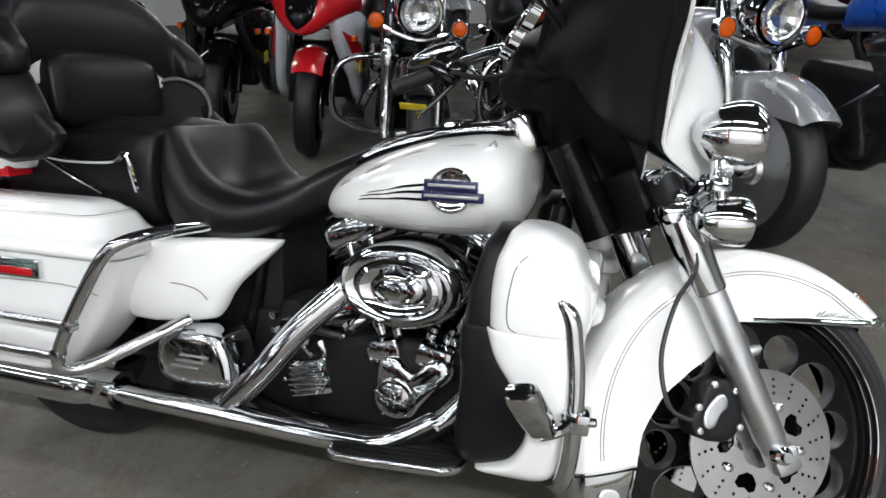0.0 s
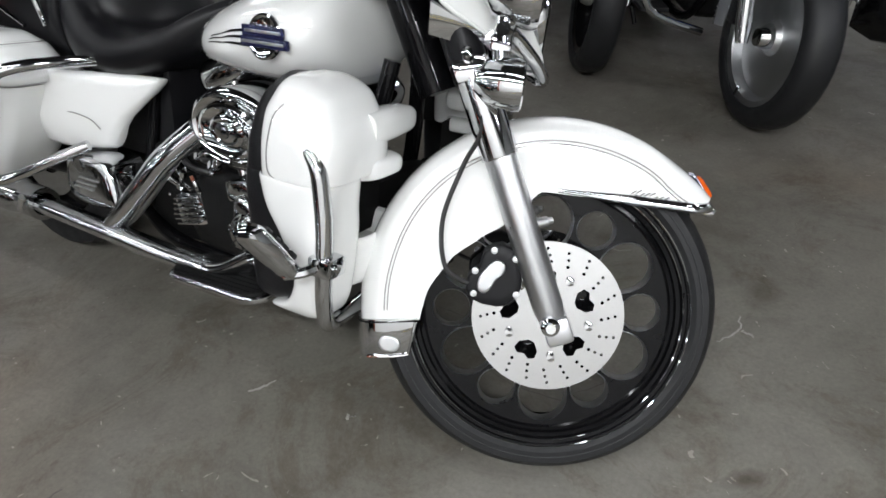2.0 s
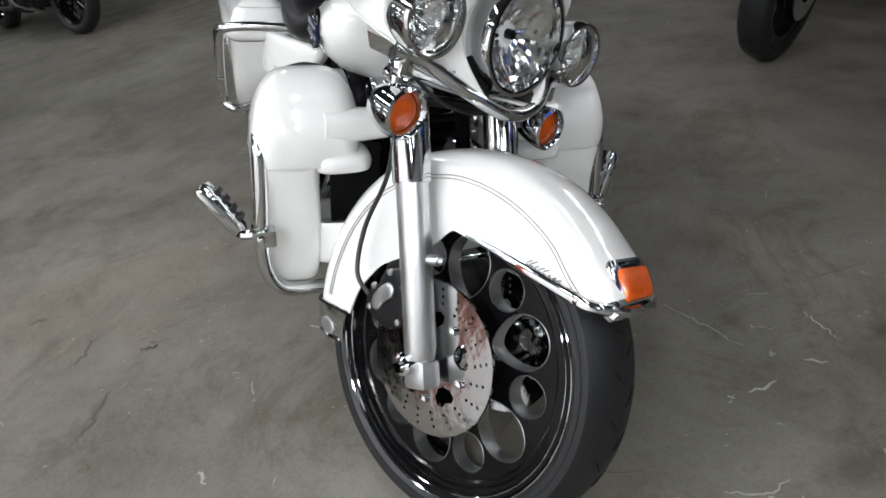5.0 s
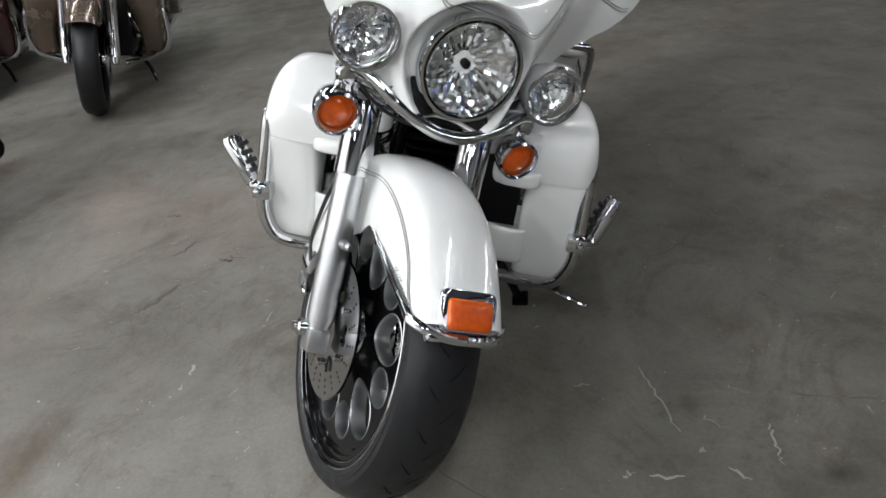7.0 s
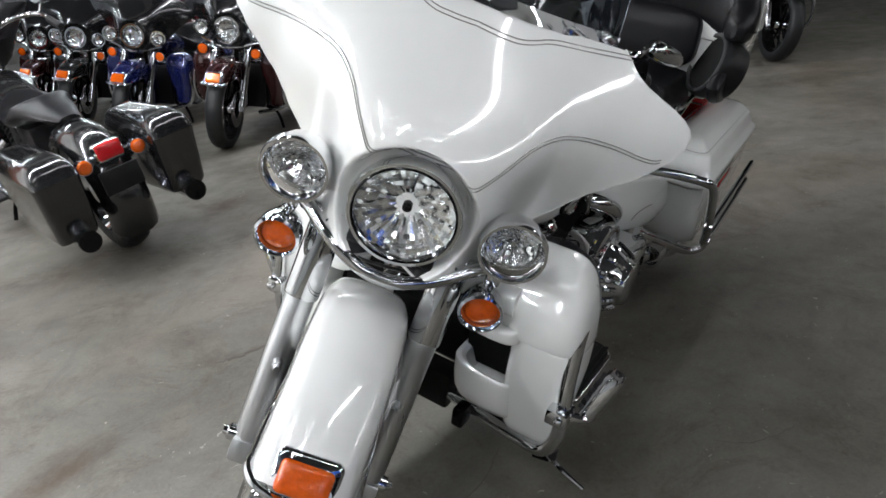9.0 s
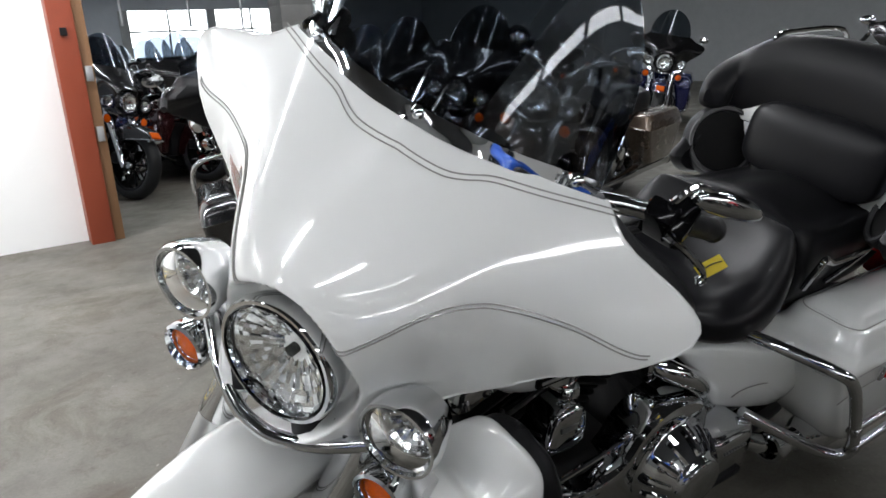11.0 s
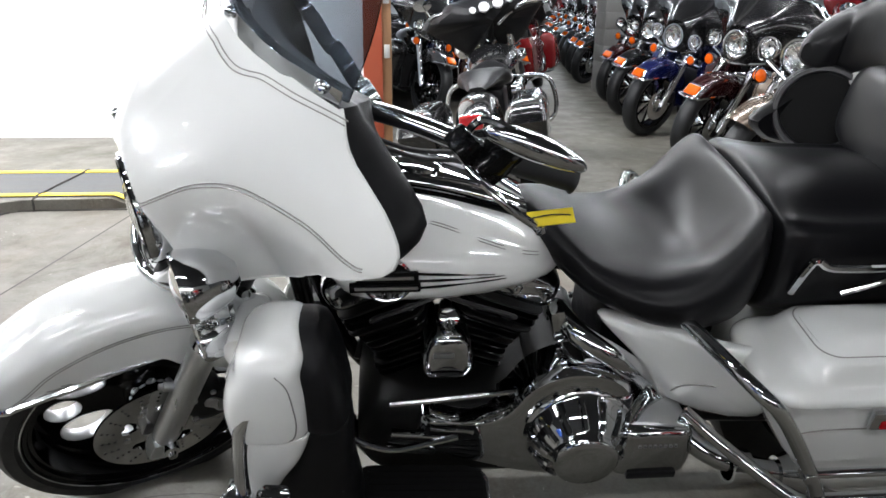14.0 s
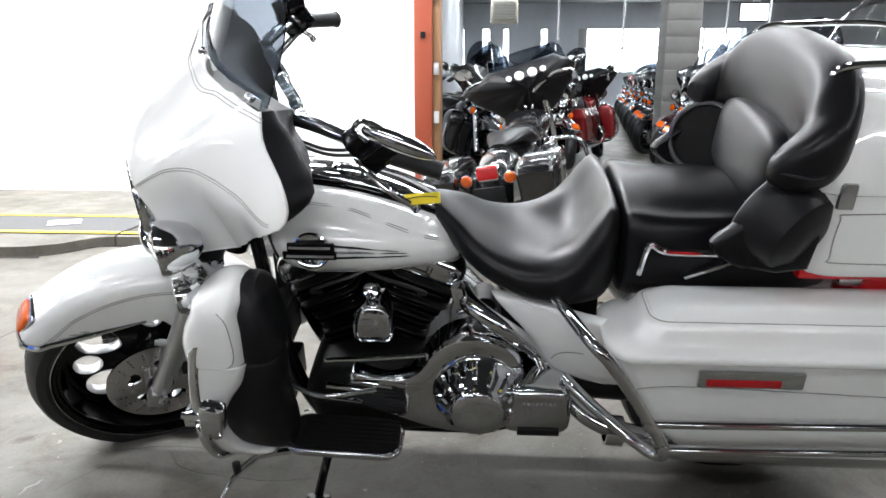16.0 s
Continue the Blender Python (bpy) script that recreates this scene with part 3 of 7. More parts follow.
def stripe_on(fn, ts, name, parent, m=None, gap=0.006, r=0.0011, side=1):
    """A double pinstripe along fn(t), which gives a place and a direction across the line."""
    bm = bmesh.new()
    for off in (-gap / 2, gap / 2):
        tube([fn(t)[0] + fn(t)[1] * off for t in ts], r, 5, 3, bm)
    return part(name, bm, STRIPE, parent, m=m)


for s in (1, -1):
    flip = Vector((1, s, 1))

    def tank_line(t):
        """The loop that follows the tank's outline."""
        if t < 0.5:
            x = 0.70 + (1.068 - 0.70) * (t / 0.5)
            a = 0.46 + 0.42 * smooth01(x, 0.7, 0.95)
        else:
            x = 1.068 - (1.068 - 0.70) * ((t - 0.5) / 0.5)
            a = -0.72 + 0.25 * smooth01(x, 0.95, 0.7)
        p = tank_point(x, a) * 1.0
        q = tank_point(x, a + 0.05)
        return Vector((p.x, (p.y + 0.001) * s, p.z)), Vector((0, (q.y - p.y) * s, q.z - p.z)).normalized()

    stripe_on(tank_line, [0.5 * i / 24 for i in range(25)], "tank_pinstripe", tank)
    stripe_on(tank_line, [0.5 + 0.5 * i / 24 for i in range(25)], "tank_pinstripe", tank)
    # badge: chrome disc, enamel bar across, three tapered lines behind
    bm = lathe([(0, 0.0), (0.0, 0.043), (0.006, 0.043), (0.008, 0.039), (0.005, 0.034), (0.006, 0.0)], 32, (0, s, 0.12), (0.988, s * 0.2095, 0.758))
    badge = part("badge_disc", bm, CHROME, tank, "round chrome tank badge")
    bm = box((0.988, s * 0.2165, 0.768), (0.105, 0.008, 0.021), 0.003)
    box((0.992, s * 0.2175, 0.748), (0.120, 0.008, 0.019), 0.003, bm=bm)
    part("badge_bar", bm, NAVY if s < 0 else GLOSSBLACK, badge)
    for zz, ww, yy in ((0.768, 0.092, 0.2212), (0.748, 0.106, 0.2222)):
        part("badge_relief", box((0.99, s * yy, zz), (ww, 0.002, 0.006), 0.001), SATIN, badge)
    bm = bmesh.new()
    for i, (x0, dz) in enumerate(((0.80, 0.012), (0.775, 0.0), (0.75, -0.012))):
        tube([tank_point(x0 + (0.94 - x0) * j / 8, math.asin(max(-1, min(1, (dz * (0.4 + 0.6 * j / 8)) / 0.1)))) * 1.0 * flip + Vector((0, 0.001 * s, 0)) for j in range(9)], lambda t: 0.0008 + 0.0028 * t, 6, 2, bm, flat=0.9)
    part("badge_line", bm, GLOSSBLACK, tank)

# console along the tank's top
rings = smooth_rings([sring(x, 0, z, w, 0.02, 0.02, 3.2, 28) for x, w, z in ((0.70, 0.03, 0.768), (0.73, 0.05, 0.786), (0.8, 0.058, 0.818), (0.9, 0.06, 0.847), (1.0, 0.06, 0.863), (1.06, 0.055, 0.864), (1.09, 0.04, 0.854))], 4)
console = part("tank_console", loft(rings), CHROME, bike, "chrome tank console with black edge trim")
for s in (1, -1):
    part("console_trim", tube([(0.705, s * 0.05, 0.772), (0.8, s * 0.066, 0.815), (0.95, s * 0.069, 0.852), (1.07, s * 0.06, 0.862)], 0.006, 8, 6), GLOSSBLACK, console)
    part("console_trim", tube([(0.73, s * 0.04, 0.804), (0.85, s * 0.046, 0.853), (1.04, s * 0.046, 0.881)], 0.004, 8, 6), CHROME, console)
part("fuel_cap_door", lathe([(0, 0.045), (0.008, 0.043), (0.012, 0.03), (0.013, 0)], 28, (-0.15, 0, 1), (0.93, 0, 0.869)), CHROME, console)
part("fork_crown_cover", lathe([(0, 0.05), (0.02, 0.058), (0.07, 0.055), (0.085, 0.03), (0.088, 0)], 26, (-0.35, 0, 0.94), (1.085, 0.0, 0.822)), CHROME, bike, "polished chrome cover behind the steering head")

# ---- seats ----
def seat_ring(x, hw, zb, zt, zc):
    pts = [(x, 0, zb), (x, 0.62 * hw, zb + 0.004), (x, 0.93 * hw, zb + 0.25 * (zt - zb)), (x, hw, zb + 0.62 * (zt - zb)), (x, 0.9 * hw, zt - 0.012), (x, 0.7 * hw, zt), (x, 0.38 * hw, zc + (zt - zc) * 0.3), (x, 0, zc)]
    pts += [(x, -p[1], p[2]) for p in pts[-2:0:-1]]
    return crom(pts, 4, True)


RIDER = [(0.742, 0.03, 0.775, 0.802, 0.806), (0.72, 0.065, 0.745, 0.80, 0.808), (0.66, 0.125, 0.68, 0.772, 0.782), (0.60, 0.168, 0.64, 0.735, 0.748), (0.53, 0.200, 0.612, 0.716, 0.720), (0.47, 0.218, 0.60, 0.722, 0.708),
         (0.42, 0.224, 0.595, 0.748, 0.712), (0.39, 0.224, 0.595, 0.782, 0.730), (0.365, 0.220, 0.597, 0.818, 0.768), (0.345, 0.212, 0.60, 0.844, 0.818), (0.33, 0.200, 0.61, 0.852, 0.846), (0.318, 0.184, 0.63, 0.842, 0.848), (0.31, 0.155, 0.66, 0.81, 0.822)]
PILLION = [(0.312, 0.15, 0.67, 0.79, 0.805), (0.305, 0.185, 0.63, 0.828, 0.846), (0.285, 0.203, 0.615, 0.842, 0.864), (0.2, 0.2, 0.61, 0.832, 0.868), (0.06, 0.193, 0.61, 0.83, 0.862), (-0.06, 0.185, 0.615, 0.828, 0.86), (-0.15, 0.17, 0.63, 0.82, 0.85)]
seat = part("seat", loft(smooth_rings([seat_ring(*r) for r in RIDER], 5)), LEATHER, bike, "black leather dished rider seat")
part("pillion_seat", loft(smooth_rings([seat_ring(*r) for r in PILLION], 5)), LEATHER, bike, "black leather passenger seat")
# ---- wrap-round backrest ----
BACK = [(0.075, 0.276, 0.968, 1.010, 0.040), (0.064, 0.284, 0.955, 1.030, 0.070), (0.03, 0.290, 0.948, 1.066, 0.088), (-0.005, 0.280, 0.948, 1.098, 0.096), (-0.03, 0.235, 0.952, 1.140, 0.10), (-0.046, 0.15, 0.962, 1.173, 0.105), (-0.05, 0.0, 0.966, 1.182, 0.105)]
full = BACK + [(x, -y, a, b, t) for x, y, a, b, t in BACK[-2::-1]]
rings = []
for i, (x, y, a, b, t) in enumerate(full):
    p0, p1 = full[max(i - 1, 0)], full[min(i + 1, len(full) - 1)]
    d = Vector((p1[0] - p0[0], p1[1] - p0[1], 0)).normalized()
    nrm = Vector((-d.y, d.x, 0))
    ring = []
    for k in range(28):
        q = 2 * math.pi * k / 28
        c, sn = math.cos(q), math.sin(q)
        lean_back = -0.10 * max(0, (sn * (b - a) / 2 + (a + b) / 2 - 0.95))
        ring.append(Vector((x + lean_back, y, (a + b) / 2)) + nrm * (t / 2 * math.copysign(abs(c) ** 0.75, c)) + Vector((0, 0, (b - a) / 2 * math.copysign(abs(sn) ** 0.75, sn))))
    rings.append(ring)
backrest = part("backrest", loft(smooth_rings(rings, 5)), LEATHER, bike, "black leather wrap-round backrest with arm pads")
part("backrest_pad", loft(smooth_rings([[Vector((x + 0.10 * (0.98 - p.z), p.y, p.z)) for p in sring(x, 0, 0.925, w, h, h, 4.2, 40)] for x, w, h in ((-0.075, 0.16, 0.072), (-0.07, 0.178, 0.088), (0.005, 0.182, 0.091), (0.026, 0.172, 0.083), (0.036, 0.135, 0.06), (0.040, 0.07, 0.03))], 3)), LEATHER, backrest, "black leather lower back pad")
for s in (1, -1):
    bm = tube([(0.065, s * 0.318, 0.990), (0.03, s * 0.335, 0.988), (-0.01, s * 0.327, 0.988), (-0.05, s * 0.275, 0.990)], 0.003, 6, 6)
    part("backrest_piping", bm, LEATHER, backrest)
    # speaker pod beside the passenger
    ax = Vector((0.55, -s * 0.78, 0.3)).normalized()
    c = Vector((0.035, s * 0.235, 0.874))
    bm = lathe([(-0.10, 0.0), (-0.098, 0.05), (-0.08, 0.082), (-0.03, 0.098), (0.0, 0.1), (0.012, 0.095), (0.012, 0.088), (0.004, 0.08), (0.004, 0.0)], 36, ax, c)
    pod = part("speaker_pod", bm, BLACKPLASTIC, bike, "black speaker pod")
    part("speaker_grille", lathe([(0.005, 0.0), (0.008, 0.05), (0.006, 0.078), (0.003, 0.079)], 32, ax, c), MESHBLACK, pod)
    part("speaker_ring", lathe([(0.008, 0.081), (0.016, 0.084), (0.016, 0.092), (0.006, 0.097)], 36, ax, c), RINGSHEEN, pod)
    bm = slab([(0.160, 0.832), (0.130, 0.862), (0.060, 0.918), (-0.03, 0.920), (-0.038, 0.778), (0.09, 0.776), (0.142, 0.802)], s * 0.266, s * 0.306, 0.014, 2)
    part("pod_back", bm, LEATHER, pod)
    # chrome grab rail under the cushion
    part("grab_rail", tube([(0.27, s * 0.205, 0.71), (0.265, s * 0.222, 0.775), (0.255, s * 0.225, 0.79), (0.22, s * 0.226, 0.775), (0.1, s * 0.222, 0.772), (0.02, s * 0.215, 0.78)], 0.0075, 8, 6), CHROME, bike, "chrome passenger grab rail")
    part("grab_rail_stay", tube([(0.02, s * 0.215, 0.775), (0.1, s * 0.21, 0.735), (0.17, s * 0.2, 0.70)], 0.006, 8, 4), CHROME, bike)

# ---- top box ----
def rounded_stack(levels, cx, cy, n=7):
    return loft(smooth_rings([rrect(cx + dx, cy, hx, hy, r, z, n) for z, hx, hy, r, dx in levels], 3))


box_base = part("top_box", rounded_stack([(0.745, 0.18, 0.25, 0.07, 0), (0.755, 0.2, 0.275, 0.08, 0), (0.84, 0.21, 0.285, 0.08, 0), (0.925, 0.215, 0.29, 0.08, 0), (0.93, 0.212, 0.286, 0.08, 0)], -0.295, 0), PEARL, bike, "white pearl hard top box", Matrix.Translation((0.07, 0, 0)))
lid = part("top_box_lid", rounded_stack([(0.935, 0.218, 0.295, 0.08, 0), (0.945, 0.222, 0.3, 0.08, 0), (1.0, 0.218, 0.295, 0.08, 0), (1.07, 0.2, 0.275, 0.09, 0), (1.11, 0.165, 0.235, 0.09, -0.005), (1.125, 0.1, 0.16, 0.09, -0.01)], -0.295, 0), PEARL, box_base, "white pearl top box lid")
for s in (1, -1):
    bm = box((-0.145, s * 0.297, 0.935), (0.03, 0.012, 0.05), 0.003)
    box((-0.145, s * 0.301, 0.955), (0.024, 0.014, 0.018), 0.003, bm=bm)
    part("lid_latch", bm, SATIN, box_base, "grey metal lid latch")
    ring = [(-0.15, s * 0.288, 0.88), (-0.17, s * 0.289, 0.895), (-0.4, s * 0.289, 0.895), (-0.42, s * 0.288, 0.88), (-0.42, s * 0.284, 0.80), (-0.4, s * 0.283, 0.785), (-0.17, s * 0.283, 0.785), (-0.15, s * 0.284, 0.80)]
    part("box_pinstripe", tube(ring, 0.0016, 5, 4, closed=True), STRIPE, box_base)
    part("lid_rail", tube([(-0.12, s * 0.2, 1.08), (-0.11, s * 0.21, 1.15), (-0.2, s * 0.21, 1.165), (-0.42, s * 0.21, 1.16), (-0.46, s * 0.2, 1.09)], 0.007, 8, 6), CHROME, lid)
part("box_skirt", box((-0.295, 0, 0.742), (0.36, 0.5, 0.03), 0.008), REDLENS, box_base, "red reflector strip under the top box")
for s in (1, -1):
    lb = part("box_lamp", box((-0.30, s * 0.17, 0.66), (0.10, 0.09, 0.10), 0.02), REDLENS, box_base, "dark red side lamp under the top box")
    part("lamp_cap", box((-0.245, s * 0.17, 0.705), (0.05, 0.095, 0.025), 0.008), CHROME, lb)
part("box_rack", box((-0.23, 0, 0.715), (0.46, 0.3, 0.03), 0.01), BLACKPLASTIC, bike)

# ---- saddlebags with lids, guards and rails ----
for s in (1, -1):
    side = "left" if s > 0 else "right"
    bm = bmesh.new()
    levels = [(0.335, 0.225, 0.075, 0.04, -0.08), (0.345, 0.25, 0.09, 0.045, -0.075), (0.45, 0.315, 0.098, 0.045, -0.045), (0.575, 0.365, 0.1, 0.045, -0.03), (0.588, 0.363, 0.098, 0.045, -0.03)]
    bag = part("saddlebag", loft(smooth_rings([rrect(dx, s * 0.27, hx, hy, r, z, 7) for z, hx, hy, r, dx in levels], 3)), PEARL, bike, "white pearl hard saddlebag with chrome guard rails")
    lv = [(0.592, 0.372, 0.105, 0.05, -0.03), (0.600, 0.383, 0.114, 0.058, -0.03), (0.614, 0.381, 0.112, 0.058, -0.03), (0.624, 0.370, 0.102, 0.055, -0.033), (0.634, 0.345, 0.094, 0.05, -0.045), (0.660, 0.330, 0.083, 0.045, -0.05), (0.668, 0.324, 0.078, 0.045, -0.05), (0.673, 0.315, 0.070, 0.04, -0.05), (0.694, 0.28, 0.045, 0.03, -0.05), (0.699, 0.22, 0.02, 0.015, -0.05)]
    bl = part("saddlebag_lid", loft(smooth_rings([rrect(dx, s * 0.27, hx, hy, r, z, 7) for z, hx, hy, r, dx in lv], 3)), PEARL, bag, "white pearl saddlebag lid with pinstripe")
    for e, z in ((0.0, 0.6735), (0.006, 0.6765)):
        part("lid_pinstripe", tube(rrect(-0.05, s * 0.27, 0.3145 - e, 0.0695 - e * 1.2, 0.036, z, 7), 0.0012, 5, 1, closed=True), STRIPE, bl)
    # side reflector in a chrome frame
    bm = box((0.06, s * 0.378, 0.562), (0.215, 0.012, 0.04), 0.005)
    fr = part("reflector_frame", bm, CHROME, bag)
    part("reflector", box((0.075, s * 0.3845, 0.556), (0.15, 0.006, 0.016), 0.002), REDLENS, fr, "red bag reflector")
    part("bag_pinstripe", tube([(0.30, s * 0.37, 0.52), (0.2, s * 0.3715, 0.535), (-0.1, s * 0.371, 0.525), (-0.3, s * 0.369, 0.515)], 0.0014, 5, 5), STRIPE, bag)
    # guard hoop in front of the bag, and two rails along it
    hoop = [(0.45, s * 0.205, 0.65), (0.42, s * 0.30, 0.65), (0.385, s * 0.38, 0.64), (0.35, s * 0.40, 0.61), (0.29, s * 0.405, 0.52), (0.225, s * 0.405, 0.405), (0.222, s * 0.395, 0.365), (0.26, s * 0.36, 0.362), (0.35, s * 0.30, 0.41), (0.42, s * 0.24, 0.45)]
    hp = part("saddlebag_guard", tube(hoop, 0.0135, 12, 7), CHROME, bike, "chrome tube saddlebag guard")
    for z, x1 in ((0.462, 0.262), (0.392, 0.225)):
        part("guard_rail", tube([(x1, s * 0.405, z), (0.1, s * 0.408, z + 0.004), (-0.38, s * 0.405, z + 0.012)], 0.0095, 10, 4), CHROME, hp)
    for bx, bz in ((0.262, 0.462), (0.225, 0.4)):
        part("guard_bolt", lathe([(-0.012, 0.0), (-0.012, 0.012), (0.012, 0.012), (0.014, 0.0)], 12, (0, s, 0), (bx, s * 0.408, bz)), CHROME, hp)

    # side cover between seat and bag
    def cover_bow(x, z, s=s):
        return s * 0.125 * smooth01(x, 0.60, 0.30) + s * 0.03 * smooth01(z, 0.42, 0.52)

    cov = part("side_cover", slab([(0.585, 0.607), (0.56, 0.618), (0.42, 0.622), (0.30, 0.622), (0.27, 0.60), (0.265, 0.46), (0.285, 0.435), (0.42, 0.432), (0.455, 0.45), (0.50, 0.52)], s * 0.085, s * 0.125, 0.016, 3, bow=cover_bow), PEARL, bike, "white pearl side cover")
    part("cover_pinstripe", tube([(0.30, s * (0.155 + 0.124), 0.52), (0.38, s * (0.155 + 0.10), 0.528), (0.43, s * (0.155 + 0.08), 0.515), (0.45, s * (0.155 + 0.068), 0.49)], 0.0015, 5, 6), STRIPE, cov)

# ---- rear wheel, rear fender, frame ----
def tyre_profile(R, w, rim):
    return [(-0.42 * w, rim), (-0.5 * w, rim + 0.25 * (R - rim)), (-0.49 * w, rim + 0.6 * (R - rim)), (-0.40 * w, R - 0.014), (-0.25 * w, R - 0.004), (0, R), (0.25 * w, R - 0.004), (0.40 * w, R - 0.014), (0.49 * w, rim + 0.6 * (R - rim)), (0.5 * w, rim + 0.25 * (R - rim)), (0.42 * w, rim)]


RW = (-0.065, 0, 0.312)
rear = part("rear_wheel", lathe([(-0.05, 0.0), (-0.05, 0.05), (-0.02, 0.06), (-0.02, 0.19), (-0.05, 0.2), (-0.055, 0.212), (0.055, 0.212), (0.05, 0.2), (0.02, 0.19), (0.02, 0.06), (0.05, 0.05), (0.05, 0.0)], 40, (0, 1, 0), RW), GLOSSBLACK, bike)
part("rear_tyre", lathe(tyre_profile(0.312, 0.14, 0.205), 56, (0, 1, 0), RW), RUBBER, rear)
part("rear_brake_disc", lathe([(-0.075, 0.07), (-0.075, 0.14), (-0.07, 0.14), (-0.07, 0.07)], 40, (0, 1, 0), RW), STEEL, rear)
part("axle_cover", lathe([(-0.125, 0.0), (-0.125, 0.02), (-0.1, 0.026), (-0.07, 0.03)], 20, (0, 1, 0), RW), CHROME, rear)


def rear_fender(u, v):
    th = radians(20 + 190 * u)
    y = 0.11 * math.sin((v - 0.5) * math.pi)
    r = 0.36 - 0.09 * (1 - math.cos((v - 0.5) * math.pi)) ** 1.2
    return Vector((RW[0] + r * math.cos(th), y, RW[2] + r * math.sin(th)))


part("rear_fender", grid(rear_fender, 36, 14, 0.004), PEARL, bike, "white rear fender")
for s in (1, -1):
    part("swingarm", tube([(0.50, s * 0.10, 0.33), (0.25, s * 0.115, 0.32), (-0.10, s * 0.115, 0.31)], 0.028, 10, 4), BLACKPLASTIC, bike)
    part("frame_tube", tube([(1.17, s * 0.05, 0.72), (1.13, s * 0.09, 0.5), (1.06, s * 0.12, 0.28), (0.95, s * 0.14, 0.22), (0.6, s * 0.14, 0.21), (0.45, s * 0.12, 0.26)], 0.018, 10, 6), GLOSSBLACK, bike)
    part("frame_tube", tube([(1.10, s * 0.04, 0.76), (0.75, s * 0.05, 0.70), (0.56, s * 0.10, 0.66), (0.5, s * 0.12, 0.45), (0.47, s * 0.12, 0.28)], 0.016, 10, 6), GLOSSBLACK, bike)

part("battery_box", box((0.45, 0, 0.53), (0.24, 0.22, 0.26), 0.02), BLACKPLASTIC, bike)
part("steering_head", lathe([(0, 0.0), (0, 0.04), (0.2, 0.04), (0.2, 0.0)], 20, (-0.44, 0, 0.9), (1.25, 0, 0.66)), GLOSSBLACK, bike)
part("oil_cooler", box((1.15, 0.0, 0.42), (0.05, 0.20, 0.12), 0.008), MESHBLACK, bike)
part("regulator", box((1.15, 0.0, 0.26), (0.06, 0.16, 0.10), 0.01), CRINKLE, bike)

# ---- engine ----
CRANK = Vector((0.885, 0, 0.335))
bm = loft(smooth_rings([[Vector((p.x, y, p.z)) for p in crom([(x * k + 0.84 * (1 - k), 0, z * k + 0.33 * (1 - k)) for x, z in ((0.64, 0.24), (0.70, 0.215), (0.95, 0.205), (1.04, 0.24), (1.06, 0.33), (1.01, 0.41), (0.9, 0.435), (0.76, 0.43), (0.66, 0.40), (0.62, 0.32))], 4, True)] for y, k in ((-0.15, 0.72), (-0.14, 0.92), (-0.1, 1.0), (0.1, 1.0), (0.16, 0.96), (0.18, 0.8))], 2))
crankcase = part("crankcase", bm, CRINKLE, bike, "black engine crankcase")
part("gearbox", loft(smooth_rings([rrect(0.575, 0, hx, 0.125, 0.04, z) for z, hx in ((0.22, 0.10), (0.24, 0.125), (0.36, 0.13), (0.43, 0.12), (0.45, 0.08))], 3)), CRINKLE, bike, "black gearbox case")
for tilt, cx in ((22.5, 0.055), (-22.5, -0.055)):
    ax = Vector((math.sin(radians(tilt)), 0, math.cos(radians(tilt))))
    M = Matrix.Translation(CRANK + Vector((cx * 0.3, 0, 0))) @ Matrix.Rotation(radians(tilt), 4, "Y")
    cyl = part("cylinder", lathe([(0.08, 0.0), (0.08, 0.055), (0.24, 0.055), (0.24, 0)], 28, ax, CRANK + Vector((cx * 0.3, 0, 0))), CRINKLE, bike, "black finned engine cylinder")
    for i in range(13):
        h = 0.095 + i * 0.0165
        hx = 0.072 + (0.012 if i > 8 else 0.006 * math.sin(i))
        hy = 0.085 + (0.012 if i > 8 else 0.0)
        f = bmesh.new()
        loft([[M @ p for p in rrect(0, 0, hx - e, hy - e, 0.03, h + dz, 3)] for dz, e in ((-0.0025, 0.001), (0.0, 0.0), (0.0025, 0.001))], f)
        part("fin", f, GLOSSBLACK if i % 3 else CRINKLE, cyl)
    rb = bmesh.new()
    loft(smooth_rings([[M @ p for p in rrect(0, -0.005, hx, hy, 0.032, z, 5)] for z, hx, hy in ((0.31, 0.085, 0.095), (0.325, 0.09, 0.10), (0.36, 0.088, 0.098), (0.378, 0.07, 0.08), (0.383, 0.03, 0.04))], 3), rb)
    rocker = part("rocker_cover", rb, CHROME, cyl, "chrome rocker cover")
    for s in (1, -1):
        for dx in (-0.06, 0.0, 0.06):
            p = M @ Vector((dx, s * 0.096, 0.334))
            part("rocker_bolt", lathe([(0, 0.0), (0, 0.008), (0.012, 0.007), (0.014, 0)], 10, ax, p), CHROME, rocker)
    # pushrod tubes on the right
    for k in (-0.02, 0.022):
        a = CRANK + Vector((cx * 0.9 + k, -0.115, 0.06))
        b = M @ Vector((k * 1.3, -0.098, 0.31))
        part("pushrod_tube", tube([a, a + (b - a) * 0.25, b], lambda t: 0.0105 if t < 0.35 else 0.0085, 10, 4), CHROME, cyl)
    part("spark_lead", tube([M @ Vector((0.0, 0.1, 0.27)), M @ Vector((0.0, 0.135, 0.3)), Vector((0.89, 0.12, 0.66)), Vector((0.88, 0.05, 0.68))], 0.005, 7, 6), CABLE, cyl)

